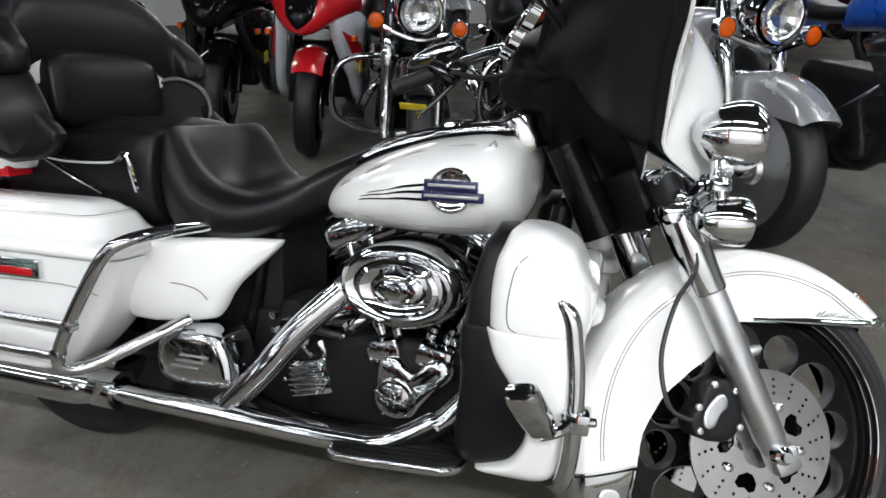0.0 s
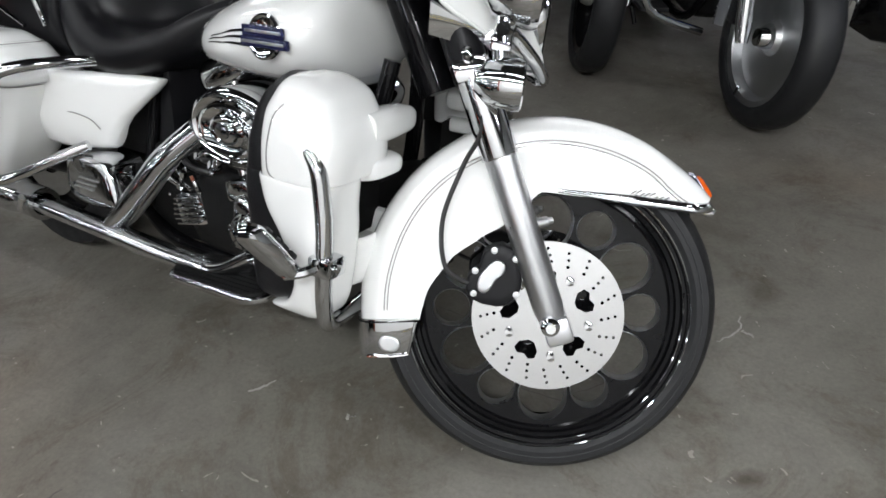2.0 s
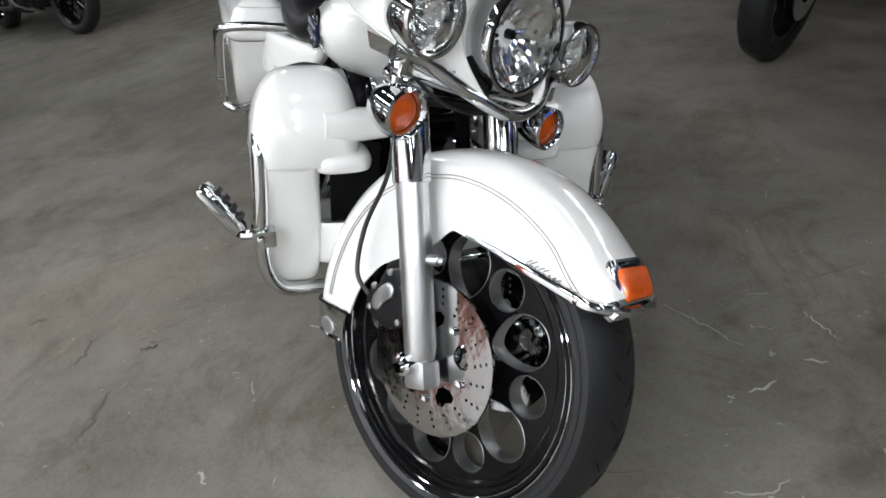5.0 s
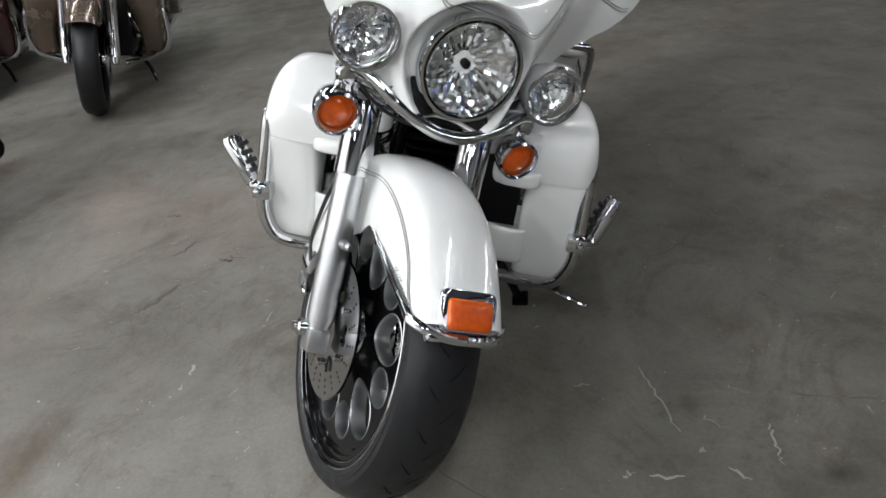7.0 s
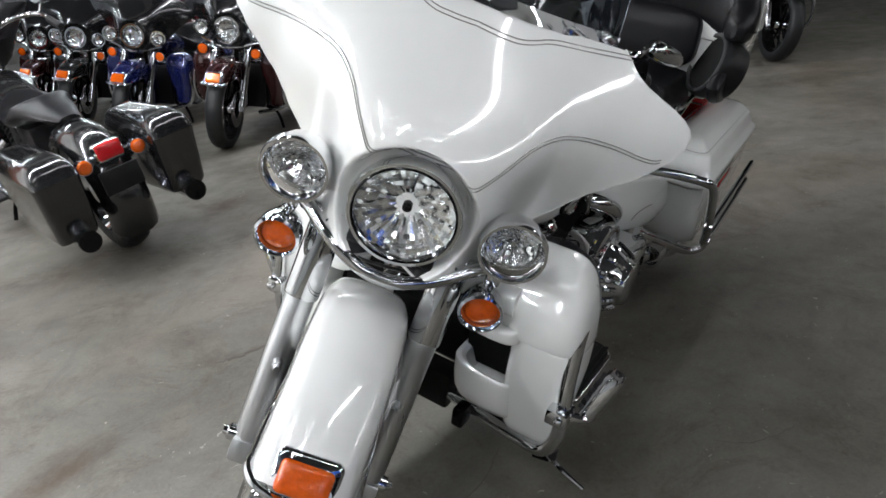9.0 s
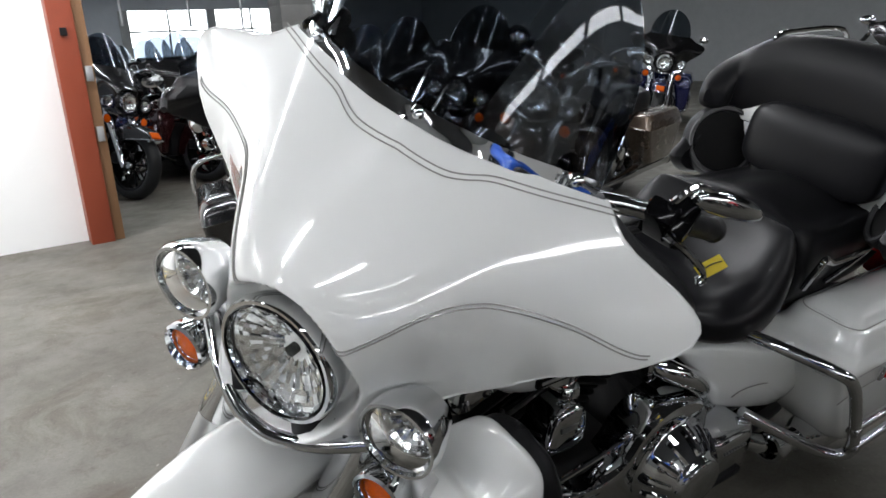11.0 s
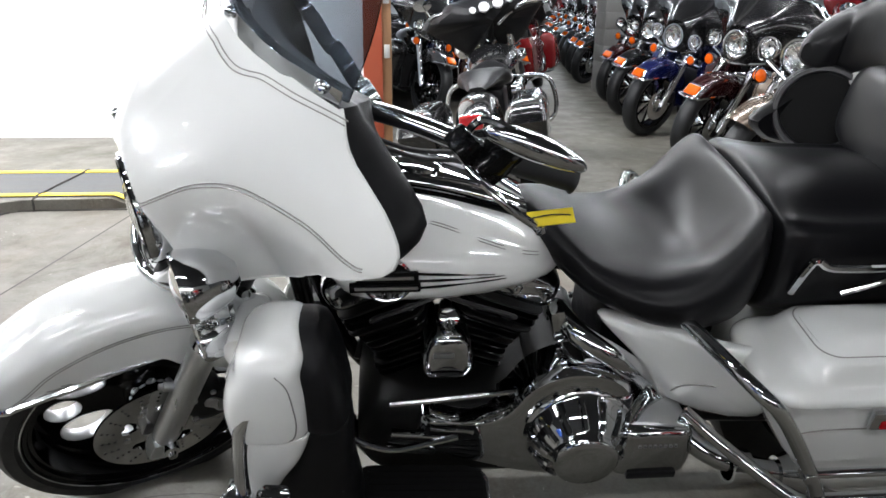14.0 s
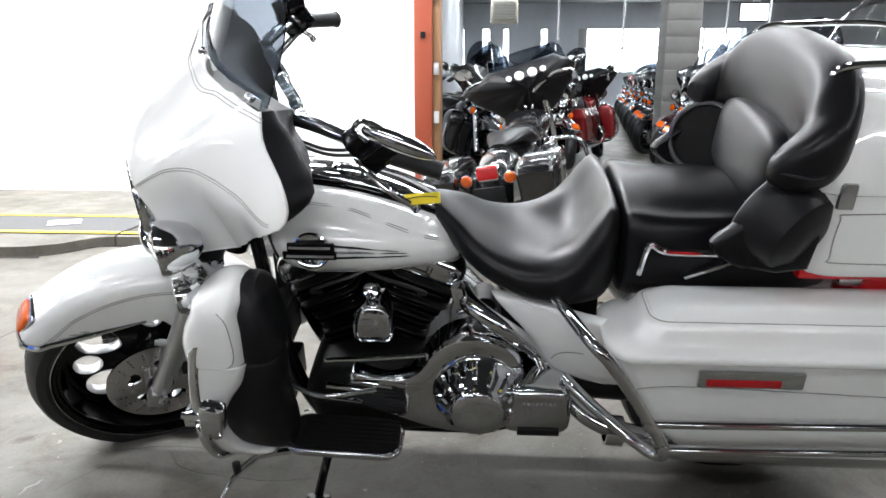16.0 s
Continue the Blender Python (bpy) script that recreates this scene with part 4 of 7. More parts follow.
# right side: oval air cleaner, timing cover, lifters
ac = part("air_cleaner", lathe([(-0.09, 0.0), (-0.09, 0.115), (-0.045, 0.122), (-0.02, 0.121), (-0.008, 0.114), (-0.003, 0.104), (-0.011, 0.094), (-0.012, 0.086), (0.004, 0.079), (0.008, 0.07), (0.001, 0.058), (-0.001, 0.05), (0.008, 0.046), (0.012, 0.038), (0.010, 0.03), (0.012, 0.024), (0.014, 0.0)], 56, (0, -1, 0.0), (0.887, -0.225, 0.562), squash=(1.08, 0.72)), CHROME, bike, "oval polished chrome air cleaner")
part("air_cleaner_bolt", lathe([(0.008, 0.0), (0.008, 0.016), (0.016, 0.014), (0.018, 0.006), (0.018, 0)], 6, (0, -1, 0), (0.887, -0.227, 0.562)), STEEL, ac)
part("air_cleaner_back", lathe([(-0.12, 0.0), (-0.12, 0.10), (-0.09, 0.118), (-0.07, 0.118)], 40, (0, -1, 0), (0.887, -0.205, 0.562), squash=(1.08, 0.75)), BLACKPLASTIC, ac)
tc = part("timing_cover", loft(smooth_rings([[Vector((p.x, y, p.z)) for p in crom([(0.885 + (x - 0.885) * k, 0, 0.335 + (z - 0.335) * k) for x, z in ((0.822, 0.300), (0.845, 0.268), (0.90, 0.268), (0.925, 0.30), (0.955, 0.335), (0.992, 0.372), (0.985, 0.405), (0.945, 0.405), (0.905, 0.375), (0.868, 0.402), (0.832, 0.395), (0.822, 0.35))], 4, True)] for y, k in ((-0.12, 1.0), (-0.165, 0.98), (-0.178, 0.90), (-0.183, 0.72))], 2)), CHROME, bike, "chrome timing cover with round points plate")
plate = part("points_plate", lathe([(0, 0.0), (0, 0.046), (0.012, 0.046), (0.016, 0.043), (0.017, 0.040), (0.024, 0.036), (0.030, 0.02), (0.031, 0)], 40, (0, -1, 0), (0.870, -0.172, 0.316)), STEEL, tc)
for k in range(3):
    part("plate_line", box((0.870, -0.2015, 0.316), (0.066, 0.004, 0.0025), 0.0008, Matrix.Rotation(radians(60 * k + 15), 4, "Y")), CHROME, plate)
for k in range(5):
    a = radians(72 * k + 20)
    part("plate_rivet", lathe([(0, 0.0), (0, 0.004), (0.004, 0.003), (0.005, 0)], 8, (0, -1, 0), (0.870 + 0.043 * math.cos(a), -0.188, 0.316 + 0.043 * math.sin(a))), CHROME, plate)
# chrome unions, elbows and studs on the black cases
for pts, r in (([(0.80, -0.13, 0.475), (0.775, -0.155, 0.463), (0.755, -0.155, 0.445)], 0.011), ([(0.74, -0.13, 0.47), (0.72, -0.15, 0.468), (0.70, -0.15, 0.455)], 0.008), ([(0.985, -0.12, 0.43), (1.0, -0.145, 0.445), (1.015, -0.15, 0.47)], 0.010), ([(0.60, -0.13, 0.36), (0.585, -0.15, 0.385), (0.575, -0.15, 0.42)], 0.009), ([(0.69, -0.15, 0.365), (0.70, -0.165, 0.385), (0.69, -0.165, 0.405)], 0.006), ([(0.66, -0.15, 0.37), (0.65, -0.165, 0.39), (0.655, -0.165, 0.408)], 0.006)):
    el = part("elbow", tube(pts, r, 10, 5), CHROME, bike)
    for q in (pts[0], pts[-1]):
        part("union_nut", lathe([(-0.006, 0.0), (-0.006, r * 1.5), (0.006, r * 1.5), (0.006, 0)], 6, Vector(pts[1]) - Vector(q), q), CHROME, el)
for x, z in ((0.775, 0.29), (0.79, 0.335), (0.785, 0.375), (0.755, 0.40), (0.72, 0.27), (0.745, 0.33), (0.59, 0.30), (0.575, 0.335), (0.60, 0.40), (0.64, 0.43)):
    part("case_stud", lathe([(0, 0.0), (0, 0.0055), (0.009, 0.005), (0.011, 0)], 8, (0, -1, 0), (x, -0.138, z)), CHROME, crankcase)
part("starter_motor", lathe([(-0.05, 0.0), (-0.05, 0.032), (0.03, 0.034), (0.04, 0.028), (0.045, 0)], 22, (0, -1, 0), (0.605, -0.095, 0.455)), CRINKLE, bike, "black starter motor")
for x, t in ((0.835, -14), (0.945, 14)):
    bm = box((x, -0.135, 0.405), (0.075, 0.07, 0.05), 0.012, Matrix.Rotation(radians(t), 4, "Y"))
    lb = part("lifter_block", bm, CHROME, bike)
    for k in (-0.02, 0.02):
        part("lifter_collar", lathe([(0, 0.014), (0.018, 0.014), (0.02, 0.01), (0.03, 0.009)], 14, (math.sin(radians(t * 1.5)), 0, 1), (x + k, -0.122, 0.43)), CHROME, lb)
bm = box((0.655, -0.14, 0.315), (0.10, 0.03, 0.085), 0.015, Matrix.Rotation(radians(-14), 4, "Y"))
gc = part("gearbox_cover", bm, CHROME, bike, "ribbed chrome gearbox end cover")
for k in range(6):
    part("cover_rib", box((0.655 - 0.002 * k, -0.158, 0.282 + k * 0.0125), (0.088 - 0.006 * abs(k - 2), 0.016, 0.005), 0.002, Matrix.Rotation(radians(-14), 4, "Y")), CHROME, gc)
oil = part("oil_filler", lathe([(0, 0.0), (0, 0.016), (0.03, 0.016), (0.035, 0.022), (0.05, 0.02), (0.052, 0)], 14, (0.2, -0.6, 0.7), (0.60, -0.13, 0.40)), CHROME, bike)
part("red_plug", lathe([(0, 0.0), (0, 0.006), (0.01, 0.005), (0.011, 0)], 10, (0, -1, 0), (0.66, -0.13, 0.475)), REDLENS, oil)
for p in ((0.56, 0.445), (0.64, 0.41), (0.73, 0.42), (0.76, 0.37), (1.0, 0.30), (1.02, 0.36), (0.78, 0.25), (0.95, 0.235)):
    part("case_bolt", lathe([(0, 0.0), (0, 0.009), (0.012, 0.008), (0.014, 0.003), (0.014, 0)], 8, (0, -1, 0), (p[0], -0.135, p[1])), CHROME, crankcase)
for i, (a, b, c) in enumerate((((0.78, -0.12, 0.46), (0.72, -0.15, 0.45), (0.64, -0.12, 0.47)), ((0.75, -0.12, 0.41), (0.68, -0.16, 0.43), (0.58, -0.11, 0.44)), ((0.98, -0.12, 0.42), (1.04, -0.14, 0.38), (1.07, -0.08, 0.32)))):
    part("oil_hose", tube([a, b, c], 0.008, 8, 6), CABLE, bike)
# brake master cylinder cover under the right side cover
mc = part("brake_cylinder_cover", loft(smooth_rings([[Vector((p.x, y, p.z)) for p in crom([(0.43 + (x - 0.43) * k, 0, 0.37 + (z - 0.37) * k) for x, z in ((0.345, 0.32), (0.345, 0.40), (0.37, 0.425), (0.47, 0.428), (0.51, 0.41), (0.53, 0.34), (0.52, 0.31), (0.43, 0.30))], 4, True)] for y, k in ((-0.16, 0.95), (-0.24, 1.0), (-0.262, 0.92), (-0.268, 0.7))], 2)), CHROME, bike, "chrome brake cylinder cover")
for k in range(3):
    part("cover_bar", box((0.42 + k * 0.012, -0.27, 0.35 + k * 0.013), (0.07, 0.004, 0.004), 0.001), GREYINK, mc)

# left side: primary cover with derby dome, clutch bump, horn
PRIM = [(0.935, 0.40), (0.915, 0.425), (0.83, 0.415), (0.765, 0.435), (0.72, 0.50), (0.66, 0.535), (0.59, 0.535), (0.53, 0.50), (0.505, 0.43), (0.505, 0.33), (0.54, 0.275), (0.62, 0.25), (0.72, 0.262), (0.80, 0.29), (0.90, 0.33), (0.935, 0.365)]
bm = loft(smooth_rings([[Vector((p.x, y, p.z)) for p in crom([(0.68 + (x - 0.68) * k, 0, 0.38 + (z - 0.38) * k) for x, z in PRIM], 4, True)] for y, k in ((0.13, 1.0), (0.195, 1.0), (0.215, 0.965), (0.222, 0.9), (0.222, 0.5))], 2))
prim = part("primary_cover", bm, CHROME, bike, "chrome primary chain cover")
part("derby_dome", lathe([(-0.012, 0.116), (0.004, 0.114), (0.010, 0.104), (0.016, 0.100), (0.034, 0.094), (0.056, 0.080), (0.070, 0.068), (0.078, 0.064), (0.086, 0.062), (0.091, 0.056), (0.093, 0.03), (0.094, 0.0)], 54, (0, 1, 0), (0.618, 0.215, 0.385)), CHROME, prim)
for k in range(14):
    a = radians(360 / 14 * k + 8)
    part("dome_flute", tube([(0.618 + r * math.cos(a), 0.215 + d, 0.385 + r * math.sin(a)) for r, d in ((0.0985, 0.022), (0.094, 0.036), (0.082, 0.056), (0.071, 0.069))], 0.0065, 6, 3), CHROME, prim)
bm = loft(smooth_rings([[Vector((p.x, y, p.z)) for p in crom([(0.475 + (x - 0.475) * k, 0, 0.37 + (z - 0.37) * k) for x, z in ((0.40, 0.33), (0.405, 0.42), (0.43, 0.437), (0.52, 0.437), (0.545, 0.42), (0.555, 0.33), (0.53, 0.305), (0.43, 0.305))], 4, True)] for y, k in ((0.15, 0.95), (0.25, 1.0), (0.272, 0.93), (0.28, 0.75))], 2))
pc = part("pulley_cover", bm, CHROME, bike, "chrome gearbox pulley cover")
for k in range(8):
    part("cover_bar", box((0.44 + k * 0.01, 0.2815, 0.40), (0.006, 0.003, 0.006), 0.001), GREYINK, pc)
part("cover_step", box((0.475, 0.27, 0.318), (0.10, 0.03, 0.018), 0.004), BLACKPLASTIC, pc)
horn = part("horn_cover", loft(smooth_rings([[Vector((p.x, y, p.z)) for p in crom([(0.876 + (x - 0.885) * k * 1.18, 0, 0.522 + (z - 0.535) * k * 1.05) for x, z in ((0.845, 0.49), (0.843, 0.55), (0.86, 0.585), (0.885, 0.592), (0.91, 0.585), (0.927, 0.55), (0.925, 0.49), (0.885, 0.482))], 4, True)] for y, k in ((0.09, 0.95), (0.135, 1.0), (0.155, 0.9), (0.162, 0.6))], 3)), CHROME, bike, "chrome horn cover between the cylinders")
part("horn_mount", lathe([(0, 0.0), (0, 0.02), (0.02, 0.024), (0.035, 0.018), (0.04, 0)], 18, (0, 0.8, 0.6), (0.876, 0.115, 0.596)), CHROME, horn)
part("horn_bar", box((0.885, 0.1635, 0.54), (0.04, 0.003, 0.012), 0.002), GREYINK, horn)
part("shift_linkage", tube([(0.99, 0.2, 0.452), (0.9, 0.195, 0.455), (0.75, 0.185, 0.462), (0.66, 0.17, 0.465)], 0.006, 8, 4), CHROME, bike, "chrome shift rod")
part("shift_lever", tube([(1.075, 0.25, 0.425), (1.03, 0.255, 0.402), (0.985, 0.26, 0.392), (0.93, 0.25, 0.392), (0.86, 0.24, 0.40)], 0.0065, 8, 6), CHROME, bike, "chrome heel and toe shift lever")
part("shift_peg", lathe([(-0.03, 0.0), (-0.03, 0.012), (0.03, 0.012), (0.03, 0)], 12, (0, 1, 0), (1.078, 0.262, 0.428)), CHROME, bike)
for k, (x, z, l) in enumerate(((0.93, 0.38, 0.12), (0.95, 0.345, 0.10), (0.87, 0.395, 0.09))):
    part("primary_strap", box((x, 0.215, z), (l, 0.02, 0.016), 0.005, Matrix.Rotation(radians(-8), 4, "Y")), CHROME, prim)

# floorboards
FLOORBOARD_RISE = 0.012
for s in (1, -1):
    fz = 0.042 if s > 0 else FLOORBOARD_RISE
    fb = part("floorboard", loft(smooth_rings([[Vector((p.x, p.y, p.z + fz + (p.x - 0.93) * 0.05)) for p in rrect(0.922 + (0.012 if s > 0 else 0), s * 0.285, hx, hy, 0.045, z)] for z, hx, hy in ((0.236, 0.125, 0.05), (0.24, 0.138, 0.064), (0.252, 0.140, 0.066), (0.256, 0.136, 0.062))], 2)), CHROME, bike, "chrome edged black rubber floorboard")
    part("floorboard_pad", loft([[Vector((p.x, p.y, p.z + fz + (p.x - 0.93) * 0.05)) for p in rrect(0.922 + (0.012 if s > 0 else 0), s * 0.285, hx, hy, 0.04, z)] for z, hx, hy in ((0.254, 0.133, 0.059), (0.263, 0.131, 0.057))]), MESHBLACK, fb, "black ribbed rubber pad")
    for k in range(7):
        part("pad_rib", loft([[Vector((p.x, p.y, p.z + fz + (p.x - 0.93) * 0.05)) for p in rrect(0.922, s * (0.24 + 0.015 * k), 0.115, 0.004, 0.003, z, 2)] for z in (0.262, 0.2648)]), MESHBLACK, fb)
    part("floorboard_bracket", tube([(1.0, s * 0.25, 0.24), (0.98, s * 0.15, 0.23)], 0.012, 8), BLACKPLASTIC, fb)
part("brake_pedal", tube([(1.10, -0.33, 0.33), (1.06, -0.30, 0.31), (1.02, -0.24, 0.27)], 0.008, 8, 5), CHROME, bike, "chrome brake pedal")
part("side_stand", tube([(0.97, 0.14, 0.24), (1.0, 0.22, 0.17), (1.02, 0.285, 0.09)], 0.012, 8, 5), GLOSSBLACK, bike, "side stand folded out")
part("stand_foot", box((1.022, 0.294, 0.082), (0.06, 0.045, 0.012), 0.004, Matrix.Rotation(radians(14), 4, "X")), GLOSSBLACK, bike)
part("stand_spur", tube([(1.08, 0.27, 0.225), (1.15, 0.305, 0.235), (1.19, 0.37, 0.232), (1.205, 0.445, 0.218)], lambda t: 0.009 - 0.004 * t, 8, 5), CHROME, bike, "chrome side stand spur")
part("stand_bumper", lathe([(-0.012, 0.0), (-0.012, 0.010), (0.012, 0.010), (0.014, 0)], 12, (0, 0, 1), (1.185, 0.358, 0.252)), RUBBER, bike)

# exhausts
ex = part("exhaust_pipe", tube([(1.02, -0.10, 0.53), (1.08, -0.17, 0.50), (1.08, -0.235, 0.42), (1.0, -0.262, 0.32), (0.90, -0.268, 0.262), (0.8, -0.268, 0.25), (0.5, -0.27, 0.258), (0.2, -0.275, 0.27)], 0.025, 14, 8), CHROME, bike, "chrome exhaust header and heat shield")
part("heat_shield", tube([(0.99, -0.272, 0.325), (0.9, -0.282, 0.272), (0.8, -0.285, 0.26), (0.5, -0.287, 0.268), (0.22, -0.29, 0.278)], 0.027, 14, 8, flat=0.8), CHROME, ex)
part("rear_heat_shield", tube([(0.755, -0.19, 0.535), (0.68, -0.235, 0.46), (0.6, -0.265, 0.36), (0.53, -0.275, 0.285)], lambda t: 0.03 - 0.006 * t, 16, 6), CHROME, ex, "diagonal chrome heat shield")
part("rear_header", tube([(0.78, -0.08, 0.56), (0.76, -0.17, 0.55), (0.70, -0.215, 0.48), (0.58, -0.25, 0.33), (0.5, -0.262, 0.27)], 0.022, 12, 6), SATIN, ex)
part("muffler_clamp", lathe([(-0.03, 0.03), (-0.03, 0.043), (0.03, 0.043), (0.03, 0.03)], 24, (1, 0, -0.02), (0.235, -0.287, 0.278)), CHROME, ex)
part("clamp_bolt", lathe([(-0.02, 0.0), (-0.02, 0.011), (0.02, 0.011), (0.02, 0)], 10, (0.5, 0, 1), (0.235, -0.325, 0.285)), CHROME, ex)
part("muffler", tube([(0.22, -0.285, 0.278), (0.1, -0.287, 0.28), (-0.3, -0.29, 0.285), (-0.58, -0.29, 0.288)], lambda t: 0.03 + 0.02 * smooth01(t, 0, 0.3), 20, 6), CHROME, ex, "long chrome muffler")
exl = part("exhaust_pipe", tube([(0.66, 0.10, 0.60), (0.63, 0.17, 0.592), (0.55, 0.195, 0.545), (0.475, 0.165, 0.46), (0.42, 0.195, 0.385), (0.35, 0.25, 0.34), (0.24, 0.283, 0.32), (0.1, 0.287, 0.315)], 0.0235, 14, 8), CHROME, bike, "chrome left exhaust pipe")
part("muffler", tube([(0.22, 0.285, 0.319), (0.1, 0.287, 0.315), (-0.3, 0.29, 0.312), (-0.58, 0.29, 0.31)], lambda t: 0.03 + 0.02 * smooth01(t, 0, 0.3), 20, 6), CHROME, exl, "long chrome muffler")
part("muffler_clamp", lathe([(-0.02, 0.028), (-0.02, 0.036), (0.02, 0.036), (0.02, 0.028)], 20, (1, 0, 0.1), (0.30, 0.277, 0.327)), CHROME, exl)
part("coil_cover", box((0.665, 0.135, 0.60), (0.03, 0.05, 0.075), 0.01, Matrix.Rotation(radians(12), 4, "Y")), CHROME, bike, "small chrome coil cover")

# ---- lower leg fairings, engine guard, highway pegs ----
for s in (1, -1):
    # z, white rear edge, front, inner, outer
    BODY = [(0.264, 1.110, 1.195, 0.25, 0.305), (0.270, 1.082, 1.215, 0.24, 0.330), (0.284, 1.098, 1.234, 0.235, 0.348), (0.302, 1.138, 1.244, 0.235, 0.358), (0.325, 1.160, 1.250, 0.234, 0.364), (0.364, 1.176, 1.256, 0.232, 0.371), (0.41, 1.172, 1.262, 0.231, 0.377), (0.456, 1.148, 1.268, 0.230, 0.380), (0.50, 1.118, 1.270, 0.23, 0.380), (0.545, 1.102, 1.274, 0.229, 0.377), (0.5532, 1.101, 1.271, 0.231, 0.374)]
    LID = [(0.5549, 1.100, 1.276, 0.174, 0.376), (0.558, 1.099, 1.281, 0.168, 0.379), (0.60, 1.098, 1.284, 0.166, 0.377), (0.635, 1.100, 1.276, 0.167, 0.371), (0.665, 1.106, 1.260, 0.171, 0.363), (0.69, 1.114, 1.240, 0.180, 0.350), (0.707, 1.122, 1.216, 0.194, 0.334), (0.717, 1.132, 1.192, 0.212, 0.315), (0.721, 1.142, 1.172, 0.235, 0.292)]
    ahead, back = (-0.022, 0.016) if s > 0 else (-0.012, -0.004)
    BODY = [(z, x0 + back, x1 + ahead, yi + (0.0 if s > 0 else 0.018), yo) for z, x0, x1, yi, yo in BODY]
    LID = [(z, x0 + back * (1 if z < 0.69 else 0.2), x1 + ahead * (1 if z < 0.69 else 0.4), yi, yo) for z, x0, x1, yi, yo in LID]
    LOW = BODY + LID

    def low_ring(row, p=0.5, n=48, s=s):
        z, x0, x1, yi, yo = row
        cx, cy, hx, hy = (x0 + x1) / 2, (yi + yo) / 2, (x1 - x0) / 2, (yo - yi) / 2
        return [Vector((cx + hx * math.copysign(abs(math.cos(a)) ** p, math.cos(a)), s * (cy + hy * math.copysign(abs(math.sin(a)) ** p, math.sin(a))), z)) for a in (2 * math.pi * i / n for i in range(n))]

    low = part("leg_fairing", loft(smooth_rings([low_ring(r) for r in BODY], 4)), PEARL, bike, "white pearl lower leg fairing with a glove box")
    part("glove_box_lid", loft(smooth_rings([low_ring(r, 0.56) for r in LID], 4)), PEARL, low, "white pearl glove box lid")
    # shelf under the lid and basin under the vent
    part("vent_lip", loft(smooth_rings([[p + Vector((0, 0, dz)) for p in low_ring((0, 1.17, 1.282 - e, 0.148 + e, 0.26), 0.6, 36)] for dz, e in ((0.540, 0.012), (0.546, 0.002), (0.562, 0.0), (0.572, 0.004), (0.576, 0.014))], 2)), PEARL, low)
    part("vent_basin", loft(smooth_rings([[Vector((q.x, q.y, zz + (0.018 * smooth01(s * q.y, 0.2, 0.11) if zz > 0.37 else 0.0))) for q in low_ring((0, 1.115 + e, 1.248 - e, 0.112 + e + c, 0.26), 0.45, 40)] for zz, e, c in ((0.318, 0.03, 0.025), (0.326, 0.01, 0.012), (0.36, 0.0, 0.0), (0.405, -0.002, -0.002), (0.418, 0.0, 0.0), (0.418, 0.010, 0.008), (0.38, 0.018, 0.016))], 2)), PEARL, low)
    part("vent_panel", loft(smooth_rings([[Vector((1.19 - e * 0.4, s * y, z)) for y, z in ((0.118 + e, 0.40), (0.118 + e, 0.57 - e), (0.17, 0.575 - e), (0.222, 0.57), (0.222, 0.40))] for e in (0.0, 0.008, 0.03)], 2)), MESHBLACK, low, "black radiator vent")
    rings = []
    for z, x0, x1, yi, yo in LOW:
        xb, xf = lerp_table([(0.264, 1.035), (0.30, 1.025), (0.36, 1.028), (0.44, 1.038), (0.52, 1.035), (0.60, 1.045), (0.68, 1.062), (0.721, 1.085)], z) + (0.012 if s < 0 else 0.016), min(x0 + 0.03, x1 - 0.02)
        cx, cy, hx, hy = (xb + xf) / 2, (yi + yo) / 2 - 0.008, max(0.02, (xf - xb) / 2), (yo - yi) / 2 - 0.013
        rings.append([Vector((cx + hx * math.copysign(abs(math.cos(a)) ** 0.7, math.cos(a)), s * (cy + hy * math.copysign(abs(math.sin(a)) ** 0.6, math.sin(a))), 0.27 + (z - 0.264) * 0.975)) for a in (2 * math.pi * i / 36 for i in range(36))])
    part("leg_fairing_back", loft(smooth_rings(rings, 3)), BLACKPLASTIC, low, "black plastic inner panel")
    part("vent_arm", loft(smooth_rings([[Vector((1.235 + 0.036 * math.copysign(abs(math.cos(a)) ** 0.6, math.cos(a)) * k, s * y, 0.628 + 0.031 * math.copysign(abs(math.sin(a)) ** 0.75, math.sin(a)) * k)) for a in (2 * math.pi * i / 28 for i in range(28))] for y, k in ((0.24, 1.0), (0.17, 0.97), (0.12, 0.86), (0.1, 0.74), (0.088, 0.5), (0.085, 0.2))], 3)), PEARL, low)

    def low_side(x, z, s=s):
        cx, hx = lerp_table([(r[0], (r[1] + r[2]) / 2) for r in LOW], z), lerp_table([(r[0], (r[2] - r[1]) / 2) for r in LOW], z)
        cy, hy = lerp_table([(r[0], (r[3] + r[4]) / 2) for r in LOW], z), lerp_table([(r[0], (r[4] - r[3]) / 2) for r in LOW], z)
        k = min(0.999, abs(x - cx) / hx)
        sina = math.sqrt(max(0, 1 - (k ** (1 / 0.56)) ** 2))
        return Vector((x, s * (cy + hy * sina ** 0.56 + 0.0006), z))
    seam = [low_side(1.165, 0.68), low_side(1.148, 0.66), low_side(1.140, 0.62), low_side(1.138, 0.585), low_side(1.144, 0.562), low_side(1.16, 0.5555)]
    part("glove_box_seam", tube(seam, 0.0013, 6, 5), GREYINK, low)
    part("lid_gap", loft([low_ring((z, r[1] + 0.002, r[2] - 0.002, r[3] + 0.002, r[4] - 0.0015)) for z, r in ((0.5528, BODY[-1]), (0.5552, BODY[-1]))]), GLOSSBLACK, low)
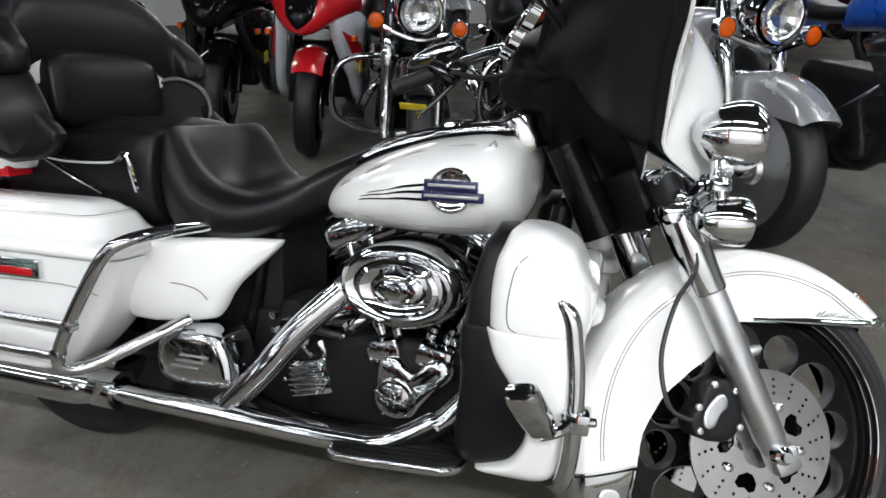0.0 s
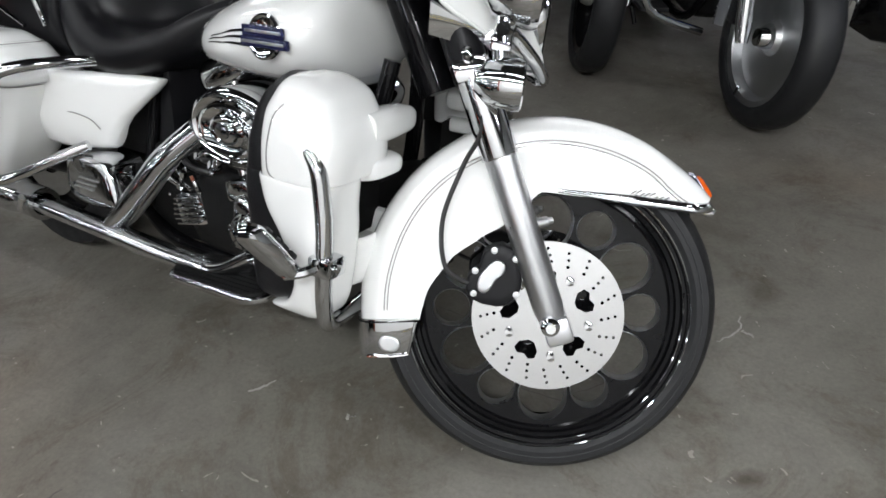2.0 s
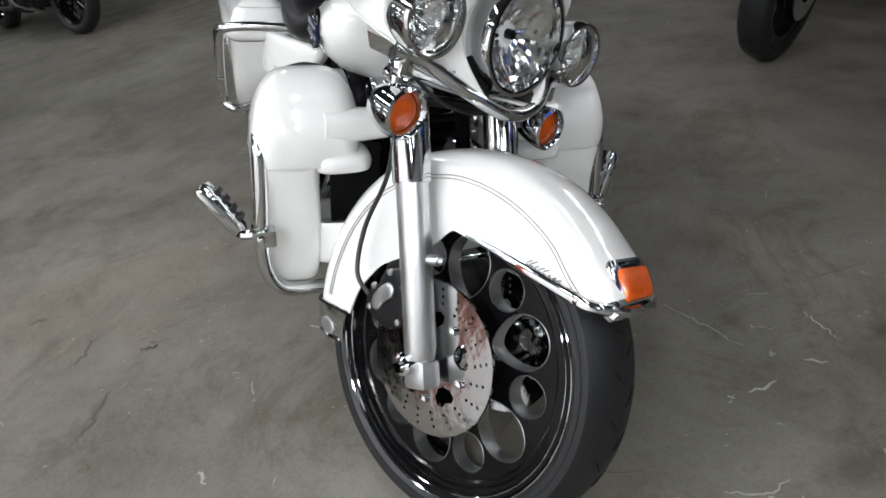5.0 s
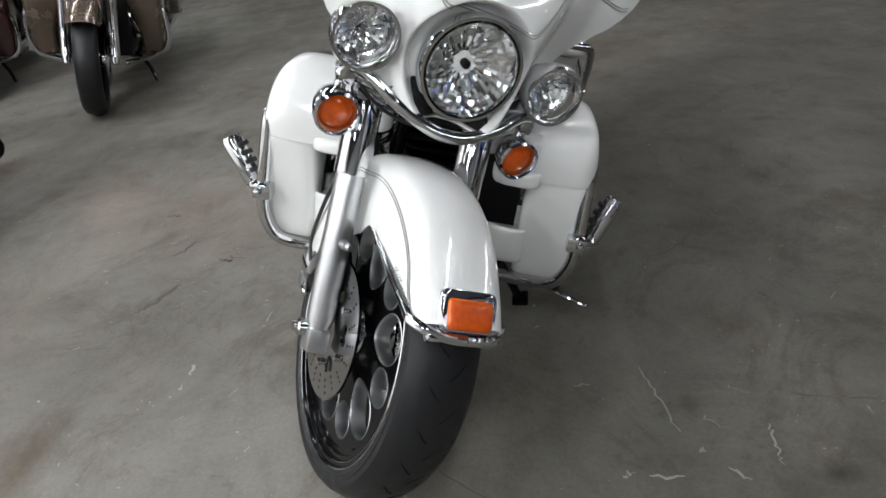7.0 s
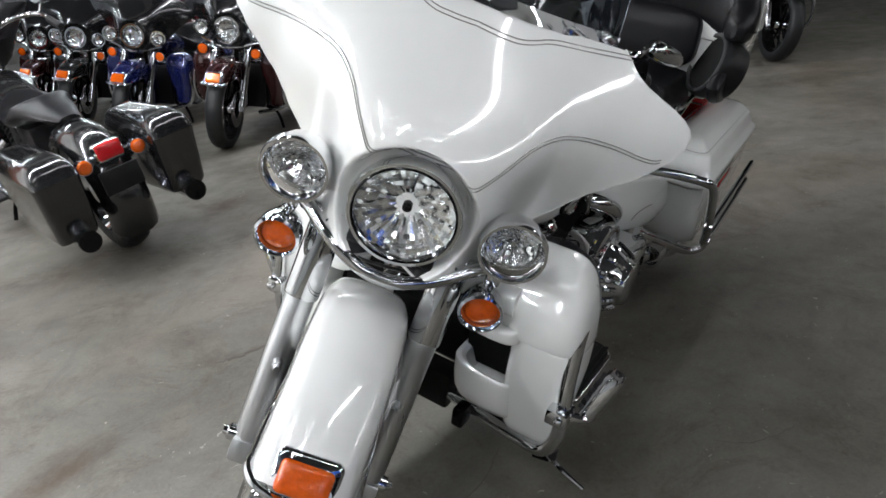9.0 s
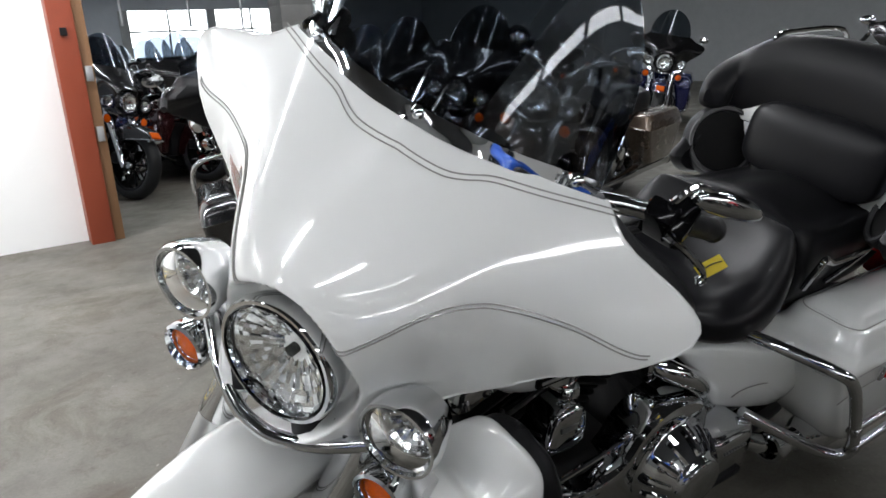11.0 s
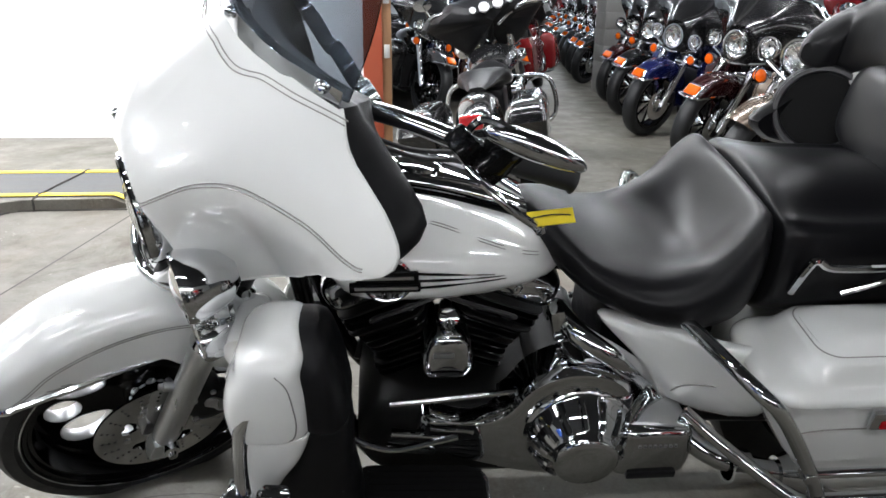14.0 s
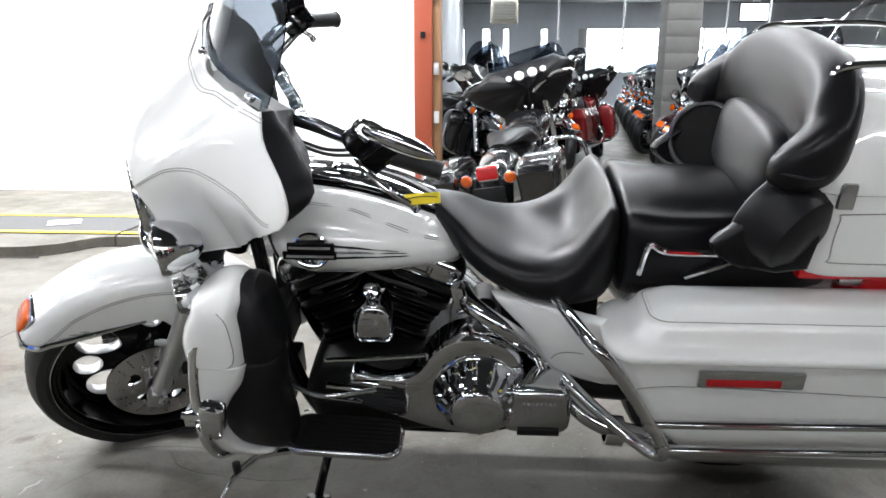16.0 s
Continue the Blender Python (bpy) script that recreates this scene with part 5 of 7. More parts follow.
    part("guard_recess", lathe([(0.0, 0.0), (0.0, 0.021), (0.004, 0.023), (0.006, 0.021), (0.002, 0.018), (0.001, 0.0)], 20, (0.75, s * 0.6, -0.1), (1.224 + (-0.02 if s > 0 else -0.008), s * 0.352, 0.585), squash=(1, 1.6)), GLOSSBLACK, low)
    gb = [(1.185, s * 0.335, 0.598), (1.21, s * 0.345, 0.613), (1.238, s * 0.353, 0.610), (1.257, s * 0.357, 0.585), (1.265, s * 0.359, 0.545), (1.272, s * 0.362, 0.48), (1.273, s * 0.366, 0.41), (1.268, s * 0.362, 0.34), (1.254, s * 0.335, 0.282), (1.232, s * 0.27, 0.258), (1.205, s * 0.14, 0.25), (1.19, 0, 0.25)]
    gb = [(x - (0.034 if s > 0 else 0.016), y + s * 0.006, z) for x, y, z in gb]
    guard = part("engine_guard", tube(gb, 0.0155, 14, 8), CHROME, bike, "chrome tube engine guard")
    part("guard_bracket", box((1.205, s * 0.135, 0.25), (0.045, 0.03, 0.05), 0.008), GLOSSBLACK, guard)
    # highway peg
    gx = -0.026 if s > 0 else -0.012
    cl = part("peg_clamp", box((1.272 + gx, s * 0.368, 0.418), (0.048, 0.046, 0.036), 0.006), CHROME, guard)
    part("clamp_screw", lathe([(0, 0.0), (0, 0.009), (0.012, 0.008), (0.014, 0.004), (0.014, 0)], 10, (1, 0, 0.1), (1.293 + gx, s * 0.375, 0.42)), CHROME, cl)
    part("peg_arm", tube([(1.265 + gx, s * 0.375, 0.418), (1.252 + gx, s * 0.405, 0.412), (1.222 + gx, s * 0.42, 0.405)], 0.010, 8, 4), CHROME, guard)
    MP = Matrix.Translation((1.212 + gx, 0.424 if s > 0 else -0.442, 0.452)) @ Matrix.Rotation(radians(-18 if s > 0 else 36), 4, "X") @ Matrix.Rotation(radians(-14), 4, "Y")
    peg = part("highway_peg", loft(smooth_rings([[MP @ p for p in rrect(0, 0, hx, hy, 0.014, z)] for z, hx, hy in ((-0.055, 0.02, 0.01), (-0.05, 0.026, 0.016), (0.05, 0.028, 0.018), (0.056, 0.022, 0.012))], 2)), CHROME, guard, "chrome highway peg with rubber ribs")
    for k in range(4):
        part("peg_rubber", loft([[MP @ p for p in rrect(-0.002, -s * 0.008, 0.022, 0.0175, 0.008, z)] for z in (-0.038 + k * 0.022, -0.027 + k * 0.022)]), RUBBER, peg)

# ---- steered front end (own coordinates: wheel centre, x ahead, y left) ----
def wheel_hole(k, e=1.0):
    """Cut-outs of the wheel, by turns a round one and a larger egg-shaped one."""
    a = radians(30 * k + 6)
    if k % 2 == 0:
        return circle(0.182 * math.cos(a), 0.182 * math.sin(a), 0.0365 * e, 28)
    pts = []
    for i in range(32):
        q = 2 * math.pi * i / 32
        u, v = 0.174 + 0.0495 * e * math.cos(q), 0.047 * e * math.sin(q)
        if math.cos(q) < 0:
            u, v = 0.174 + 0.068 * e * math.cos(q), v * (1 - 0.30 * math.cos(q) ** 2)
        pts.append((u * math.cos(a) - v * math.sin(a), u * math.sin(a) + v * math.cos(a)))
    return pts


front = part("front_wheel", holed_plate(circle(0, 0, 0.240, 84), [wheel_hole(k) for k in range(12)], -0.046, -0.016), GLOSSBLACK, bike, "gloss black front wheel with round cut-outs", MF)
for k in range(12):
    bm = bmesh.new()
    rg = [[Vector((x, y, z)) for x, z in wheel_hole(k, e)] for y, e in ((-0.0465, 1.035), (-0.0475, 1.015), (-0.044, 0.985), (-0.018, 0.985), (-0.0145, 1.015), (-0.0155, 1.035))]
    loft(rg, bm, cap=False)
    part("cutout_rim", bm, SATIN, front)
RIM = [(-0.045, 0.232), (-0.049, 0.238), (-0.048, 0.245), (-0.054, 0.2475), (-0.0535, 0.2555), (-0.060, 0.258), (-0.0605, 0.266), (-0.0645, 0.2685), (-0.0655, 0.2735), (-0.061, 0.2755)]
part("rim", lathe(RIM + [(-0.04, 0.262), (0.04, 0.262)] + [(-y, r) for y, r in RIM[:2:-1]] + [(0.045, 0.2555), (0.0, 0.252), (-0.013, 0.243), (-0.016, 0.233), (-0.045, 0.232)], 96, (0, 1, 0)), GLOSSBLACK, front)
for y, r, w in ((-0.0655, 0.272, 0.0016), (-0.0608, 0.2592, 0.0009), (0.0655, 0.272, 0.0016)):
    part("rim_line", tube([(r * math.cos(q), y, r * math.sin(q)) for q in (2 * math.pi * i / 90 for i in range(90))], w, 6, 1, closed=True), CHROME, front)
ty = part("front_tyre", lathe(tyre_profile(0.330, 0.142, 0.266), 96, (0, 1, 0)), RUBBER, front, "black front tyre with swept grooves")
part("tyre_ridge", tube([(0.292 * math.cos(q), -0.0705, 0.292 * math.sin(q)) for q in (2 * math.pi * i / 90 for i in range(90))], 0.0011, 5, 1, closed=True), RUBBER, ty)
for k in range(26):
    a0 = 2 * math.pi * k / 26
    for s in (1, -1):
        pts = []
        for j in range(6):
            t = j / 5
            yy = s * (0.004 + 0.05 * t)
            rr = 0.3288 - 0.0165 * (abs(yy) / 0.051) ** 2.6
            ang = a0 + (0.12 if s < 0 else 0) + 0.20 * t ** 1.3
            pts.append((rr * math.cos(ang), yy, rr * math.sin(ang)))
        part("tread_groove", tube(pts, 0.0027, 5, 2, flat=0.5), MESHBLACK, ty)
hub = part("hub", lathe([(-0.075, 0.0), (-0.075, 0.03), (-0.06, 0.045), (-0.02, 0.06), (0.02, 0.06), (0.06, 0.045), (0.075, 0.03), (0.075, 0)], 32, (0, 1, 0)), CHROME, front)
holes = []
for k in range(5):
    a = radians(72 * k + 30)
    holes.append([(0.072 * math.cos(a) + u * math.cos(a) - v * math.sin(a), 0.072 * math.sin(a) + u * math.sin(a) + v * math.cos(a)) for u, v in ((-0.016, 0.006), (-0.004, 0.02), (0.010, 0.022), (0.017, 0.012), (0.012, 0.0), (0.017, -0.012), (0.010, -0.022), (-0.004, -0.02), (-0.016, -0.006))])
for k in range(20):
    a = radians(18 * k + 4)
    for j in range(3):
        rr, aa = 0.100 + 0.0125 * j + (0.004 if k % 2 else 0), a + 0.03 * j
        holes.append(circle(rr * math.cos(aa), rr * math.sin(aa), 0.0031 if j else 0.0034, 7))
for y, s in ((-0.098, -1), (0.092, 1)):
    rotor = part("brake_disc", holed_plate(circle(0, 0, 0.142, 72), holes, y, y + 0.006), STEEL, front, "drilled steel brake disc")
    for k in range(5):
        a = radians(72 * k - 6)
        part("disc_button", lathe([(-0.004, 0.0), (-0.004, 0.008), (0.008, 0.008), (0.010, 0)], 12, (0, s, 0), (0.078 * math.cos(a), y, 0.078 * math.sin(a))), CHROME, rotor)
# axle, fork legs, calipers
FD = Vector((-0.425, 0, 0.905)).normalized()
for s in (1, -1):
    foot = Vector((0.012, s * 0.127, -0.012))
    leg = part("fork_leg", lathe([(-0.01, 0.0), (-0.01, 0.016), (0.015, 0.024), (0.04, 0.0285), (0.33, 0.0295), (0.332, 0.027), (0.34, 0.0)], 28, FD, foot), SATIN, bike, "satin aluminium fork slider", MF)
    bm = lathe([(0.325, 0.0), (0.325, 0.033), (0.33, 0.0345), (0.50, 0.0345), (0.505, 0.03), (0.505, 0)], 28, FD, foot)
    part("fork_cover", bm, CHROME, leg, "chrome upper fork cover")
    part("fork_tube", lathe([(0.50, 0.0), (0.50, 0.031), (0.80, 0.031), (0.80, 0)], 20, FD, foot), BLACKPLASTIC, leg)
    clm = FD * 0.485 + foot
    part("fork_clamp", box(clm, (0.07, 0.07, 0.04), 0.014, FD.to_track_quat("Z", "Y").to_matrix().to_4x4()), CHROME, leg)
    part("clamp_bolt", lathe([(0, 0.0), (0, 0.011), (0.014, 0.009), (0.016, 0)], 12, (-0.2, s, 0.4), clm + Vector((-0.01, s * 0.035, 0.02))), CHROME, leg)
    part("axle_clamp", box((0.018, s * 0.13, -0.016), (0.05, 0.045, 0.05), 0.01, Matrix.Rotation(radians(-25), 4, "Y")), SATIN, leg)
    part("axle_nut", lathe([(0.0, 0.0), (0.0, 0.018), (0.018, 0.017), (0.022, 0.011), (0.03, 0.009), (0.03, 0)], 16, (0, s, 0), (0.0, s * 0.148, -0.004)), CHROME, leg)
    part("fender_stud", lathe([(0, 0.0), (0, 0.010), (0.03, 0.010), (0.032, 0.007), (0.04, 0.006), (0.04, 0)], 12, (0.9, -s * 0.2, 0.3), (-0.055, s * 0.125, 0.17)), SATIN, leg)
    # caliper behind the leg
    bm = slab([(-0.150, 0.022), (-0.158, 0.06), (-0.138, 0.082), (-0.132, 0.112), (-0.100, 0.128), (-0.07, 0.112), (-0.062, 0.085), (-0.058, 0.05), (-0.075, 0.022), (-0.10, 0.012)], s * 0.075, s * 0.132, 0.006, 2)
    cal = part("brake_caliper", bm, BLACKPLASTIC, bike, "black brake caliper with a silver inset", MF)
    ins = [(-0.138, 0.045), (-0.128, 0.036), (-0.116, 0.042), (-0.106, 0.062), (-0.092, 0.078), (-0.094, 0.094), (-0.108, 0.1), (-0.122, 0.088), (-0.136, 0.066)]
    part("caliper_inset", slab(ins, s * 0.132, s * 0.1385, 0.003, 3), SATIN, cal)
    for bx, bz in ((-0.145, 0.075), (-0.075, 0.105), (-0.066, 0.04), (-0.143, 0.033), (-0.115, 0.116)):
        part("caliper_bolt", lathe([(0, 0.0), (0, 0.0065), (0.005, 0.006), (0.006, 0)], 10, (0, s, 0), (bx, s * 0.131, bz)), SATIN, cal)
    part("brake_hose", tube([(-0.155, s * 0.13, 0.05), (-0.20, s * 0.13, 0.075), (-0.215, s * 0.125, 0.16), (-0.19, s * 0.128, 0.26), (-0.165, s * 0.155, 0.33), (-0.19, s * 0.15, 0.42)], 0.0045, 8, 8), CABLE, cal)
part("triple_tree", box((-0.20, 0, 0.43), (0.07, 0.25, 0.035), 0.01, Matrix.Rotation(radians(-25), 4, "Y")), GLOSSBLACK, bike, m=MF)
part("steering_stem_cover", box((-0.22, 0, 0.46), (0.06, 0.20, 0.12), 0.015, Matrix.Rotation(radians(-25), 4, "Y")), BLACKPLASTIC, bike, m=MF)


# front fender
def fender_inner(th):
    """Lower edge of the skirt, as a radius, at an angle in degrees."""
    if th < 100:
        return min(0.345, 0.229 / math.sin(radians(th)))
    return lerp_table([(100, 0.2325), (112, 0.2), (125, 0.188), (140, 0.193), (160, 0.212), (180, 0.233), (196, 0.247)], th)


def fender_point(u, v):
    th = 43 + 147 * u
    ri = fender_inner(th)
    R = 0.368 + 0.006 * math.sin(radians(th)) + 0.008 * smooth01(th, 60, 40)
    hw = 0.083 + 0.004 * math.sin(radians(th - 30))
    prof = [(-hw, ri), (-hw - 0.002, ri + 0.4 * (R - 0.045 - ri)), (-hw * 0.985, R - 0.045), (-hw * 0.88, R - 0.022), (-hw * 0.62, R - 0.0065), (0, R)]
    prof = prof + [(-a, b) for a, b in prof[-2::-1]]
    k = v * (len(prof) - 1)
    i = min(int(k), len(prof) - 2)
    t = k - i
    a, b, c, d = (prof[max(0, i - 1)], prof[i], prof[i + 1], prof[min(len(prof) - 1, i + 2)])
    q = [0.5 * (2 * b[m] + (c[m] - a[m]) * t + (2 * a[m] - 5 * b[m] + 4 * c[m] - d[m]) * t * t + (3 * b[m] - a[m] - 3 * c[m] + d[m]) * t ** 3) for m in (0, 1)]
    return Vector((q[1] * math.cos(radians(th)), q[0], q[1] * math.sin(radians(th))))


fender = part("front_fender", grid(fender_point, 64, 40, 0.004), PEARL, bike, "white pearl front fender with chrome trim", MF)
for s in (1, -1):
    tr = []
    for th in (93, 80, 68, 58, 51, 47, 44):
        ri = fender_inner(th) + 0.006
        tr.append((ri * math.cos(radians(th)), s * (0.086 + 0.002), ri * math.sin(radians(th))))
    tr += [(0.267, s * 0.07, 0.236), (0.280, s * 0.035, 0.234), (0.283, 0, 0.234)]
    part("fender_trim", tube(tr, lambda t: 0.003 + 0.0045 * smooth01(t, 0, 0.3), 8, 5, flat=1.3), CHROME, fender, "chrome fender edge strip")
    # model script: short strokes, not lettering
    bm = bmesh.new()
    for k in range(12):
        th = radians(64 - k * 1.5)
        r0 = 0.272 + 0.003 * math.sin(k * 2.1) + k * 0.0036
        tube([(r0 * math.cos(th), s * 0.0878, r0 * math.sin(th)), ((r0 + 0.011) * math.cos(th - 0.016), s * 0.0882, (r0 + 0.011) * math.sin(th - 0.016))], 0.0012, 5, 2, bm)
    th0, th1 = radians(63), radians(49)
    tube([(0.275 * math.cos(th0), s * 0.0876, 0.275 * math.sin(th0)), (0.305 * math.cos(th1), s * 0.0878, 0.305 * math.sin(th1))], 0.0009, 5, 2, bm)
    part("fender_script", bm, GREYINK, fender)

    def side_line(t, s=s):
        u = (46 + 140 * t - 43) / 147
        v = 0.185 - 0.04 * smooth01(t, 0.12, 0.0) - 0.02 * smooth01(t, 0.6, 1.0)
        if s > 0:
            v = 1 - v
        p = fender_point(u, v)
        return p + Vector((p.x, 0, p.z)).normalized() * 0.001 + Vector((0, s * 0.001, 0)), Vector((p.x, 0, p.z)).normalized()

    stripe_on(side_line, [i / 30 for i in range(31)], "fender_pinstripe", fender)
# amber lamp at the fender's tip
LM = Matrix.Translation((0.244, 0, 0.262)) @ Matrix.Rotation(radians(50), 4, "Y")
bm = loft(smooth_rings([[LM @ Vector((p.x, p.y, p.z)) for p in rrect(0, 0, hx, hy, 0.015, z)] for z, hx, hy in ((-0.03, 0.037, 0.054), (0.006, 0.037, 0.054), (0.014, 0.035, 0.052), (0.017, 0.031, 0.048))], 2))
lampb = part("fender_lamp", bm, CHROME, fender, "amber fender lamp in a chrome bezel")
part("lamp_lens", loft(smooth_rings([[LM @ p for p in rrect(0.005, 0, hx, hy, 0.010, z)] for z, hx, hy in ((0.004, 0.0265, 0.043), (0.019, 0.026, 0.0425), (0.026, 0.0225, 0.038), (0.028, 0.014, 0.026))], 2)), AMBER, lampb, "amber plastic lens")
part("fender_nose", box((0.261, 0, 0.234), (0.045, 0.14, 0.022), 0.009, Matrix.Rotation(radians(24), 4, "Y")), CHROME, fender)
# chrome mud flap at the rear edge
def flap_point(u, v):
    p = fender_point(1.0, v)
    q = fender_point(0.96, v)
    c = Vector((p.x, 0, p.z)).normalized()
    d = (p - q).normalized()
    side = 1 if p.y > 0 else -1
    tuck = 0.016 * u * u * min(1, abs(p.y) / 0.08) ** 4
    return p + d * (0.078 * u - 0.004) + c * 0.004 + Vector((0, (0.004 - tuck) * side, 0))


tip = part("fender_skirt", grid(flap_point, 6, 28, 0.004), CHROME, fender, "chrome fender skirt with a pale emblem plate")
part("skirt_seam", tube([flap_point(0.07, v / 30) + Vector((0, 0.0012 * (1 if v > 15 else -1), 0)) for v in range(31)], 0.0016, 5, 1), GLOSSBLACK, tip, "black seam line")
for s in (1, -1):
    edge = [flap_point(u / 10, 0.012 if s < 0 else 0.988) + Vector((0, s * 0.002, 0)) for u in range(1, 11)]
    edge += [flap_point(1.0, (v / 30 if s < 0 else 1 - v / 30)) + Vector((0, s * 0.002, 0)) for v in range(1, 10)]
    part("skirt_bead", tube(edge, 0.0028, 6, 1), CHROME, tip, "raised chrome bead")
for s in (1, -1):
    part("skirt_emblem", slab([(-0.305, -0.084), (-0.312, -0.098), (-0.302, -0.112), (-0.28, -0.112), (-0.27, -0.098), (-0.28, -0.084)], s * 0.084, s * 0.0885, 0.002, 3), SATIN, tip)


# ---- fork-mounted batwing fairing ----
HW = [(0.452, 0.11), (0.462, 0.125), (0.476, 0.145), (0.495, 0.170), (0.52, 0.205), (0.54, 0.231), (0.59, 0.278), (0.62, 0.305), (0.655, 0.345), (0.69, 0.387), (0.72, 0.418), (0.745, 0.442), (0.765, 0.452), (0.785, 0.453), (0.80, 0.444), (0.812, 0.425), (0.822, 0.400), (0.832, 0.365), (0.843, 0.332), (0.855, 0.308), (0.872, 0.284), (0.89, 0.262), (0.905, 0.248)]


def fairing_x(y, z):
    ay = abs(y)
    zc = 0.652 + 0.098 * smooth01(ay, 0.075, 0.225) - 0.018 * smooth01(ay, 0.28, 0.46)
    slope = 0.97 * (1 - min(1, ay / 0.47) ** 4)
    soft = 0.035

    def sp(q):
        return soft * math.log(1 + math.exp(max(-40, min(40, q / soft))))

    up, dn = sp(z - zc), sp(zc - z)
    x = -0.064 - 1.32 * ay * ay - slope * up - slope * (zc - 0.655) * 0.86
    x += 0.024 * math.exp(-((z - 0.70) / 0.07) ** 2) * (1 - smooth01(ay, 0.0, 0.26))
    x -= 0.27 * dn * smooth01(ay, 0.09, 0.22)
    x -= 0.06 * smooth01(math.hypot(y, z - 0.56), 0.128, 0.100)
    x += 0.02 * smooth01(ay, 0.3, 0.42) * (1 - smooth01(z, 0.7, 0.85))
    x += 0.015 * math.exp(-((ay - 0.17) / 0.12) ** 2 - ((z - 0.735) / 0.08) ** 2)
    return x


def fairing_point(u, v):
    z = 0.452 + 0.436 * v
    y = (2 * u - 1) * lerp_table(HW, z)
    return Vector((fairing_x(y, z), y, z))


fairing = part("fairing", grid(fairing_point, 180, 110, 0.005), PEARL, bike, "white pearl batwing fairing with grey pinstripes", MF)


def on_fairing(y, z, off=0.0012):
    p = Vector((fairing_x(y, z), y, z))
    e = 0.004
    du = Vector((fairing_x(y + e, z) - p.x, e, 0))
    dv = Vector((fairing_x(y, z + e) - p.x, 0, e))
    nn = du.cross(dv).normalized()
    if nn.x < 0:
        nn = -nn
    return p + nn * off


LOWLINE = [(0.0, 0.65), (0.05, 0.65), (0.084, 0.649), (0.092, 0.650), (0.10, 0.656), (0.125, 0.684), (0.16, 0.722), (0.20, 0.741), (0.25, 0.744), (0.31, 0.737), (0.37, 0.728), (0.402, 0.727), (0.416, 0.731)]
TOPLINE = [(0.0, 0.852), (0.04, 0.850), (0.075, 0.850), (0.10, 0.855), (0.125, 0.863), (0.15, 0.867), (0.20, 0.871), (0.24, 0.874), (0.285, 0.877)]
for s in (1, -1):
    for line, nm in ((LOWLINE, "fairing_pinstripe"), (TOPLINE, "fairing_pinstripe")):
        for off in (0.0, 0.006):
            base = crom([(0, y, z + off) for y, z in line], 6)
            part(nm, tube([on_fairing(s * p.y, p.z, 0.0008) for p in base], 0.0012, 5, 1), STRIPE, fairing)
# edge bead and black inner panel
edge = []
for i in range(40):
    v = i / 39
    edge.append(v)
for s in (1, -1):
    part("fairing_edge", tube([fairing_point(0.5 + s * 0.5, v) + Vector((-0.003, 0, 0)) for v in edge], 0.0035, 6, 1), PEARL, fairing)


def inner_ring(k, dx):
    pts = []
    for i in range(30):
        v = i / 29
        p = fairing_point(1, v)
        pts.append(p)
    for i in range(1, 12):
        pts.append(fairing_point(1 - i / 12, 1))
    for i in range(30):
        pts.append(fairing_point(0, 1 - i / 29))
    for i in range(1, 8):
        pts.append(fairing_point(i / 8, 0))
    c = Vector((0, 0, 0.70))
    out = []
    for p in pts:
        q = c + (p - c) * k
        deep = lerp_table([(0.46, 0.25), (0.70, 0.3), (0.75, 0.5), (0.80, 1.0), (0.85, 1.0), (0.88, 0.6), (0.92, 0.25)], p.z)
        out.append(Vector((p.x + dx * (deep if k > 0.8 else 1.0), q.y, q.z)))
    return out


rings = smooth_rings([inner_ring(0.985, -0.008), inner_ring(0.972, -0.04), inner_ring(0.945, -0.062), inner_ring(0.90, -0.066), inner_ring(0.78, -0.075), inner_ring(0.5, -0.095), inner_ring(0.1, -0.09)], 3)
inner = part("inner_fairing", loft(rings, cap=True), BLACKPLASTIC, bike, "black inner fairing and dashboard", MF)
for y, r in ((-0.06, 0.045), (0.06, 0.045), (-0.15, 0.03), (0.15, 0.03)):
    part("gauge", lathe([(0, r), (0.02, r), (0.022, r * 0.85), (0.015, r * 0.8), (0.015, 0)], 24, (-0.9, 0, 0.4), (-0.44, y, 0.80)), CHROME, inner)


# smoked windscreen with its bracket
def screen(u, v):
    y = (2 * u - 1)
    z = 0.885 + 0.26 * v
    hw = 0.25 * (1 - 0.10 * v - 0.35 * v ** 3)
    yy = y * hw
    return Vector((-0.295 - 0.52 * 0.26 * v - 0.95 * yy * yy * 1.2, yy, z + 0.05 * v * (1 - y * y)))


ws = part("windscreen", grid(screen, 40, 20, 0.004), SMOKED, bike, "smoked tinted windscreen", MF)
ws.visible_shadow = False
bm = grid(lambda u, v: screen(u, -0.015 + 0.075 * v) + Vector((0.013 + 0.0008 * math.sin(u * 23 + v * 3.0) + 0.0003 * math.sin(u * 57), 0, 0.002)), 120, 6, 0.002)
part("screen_bracket", bm, CHROME, ws, "chrome windscreen trim strip")
for y in (-0.225, 0.0, 0.225):
    p = on_fairing(y, 0.9, 0.006)
    part("screen_bolt", lathe([(0, 0.0), (0, 0.010), (0.006, 0.009), (0.009, 0.004), (0.009, 0)], 14, (0.6, y, 0.6), screen(0.5 + y / 0.51, 0.03) + Vector((0.013, 0, 0.004))), CHROME, ws)


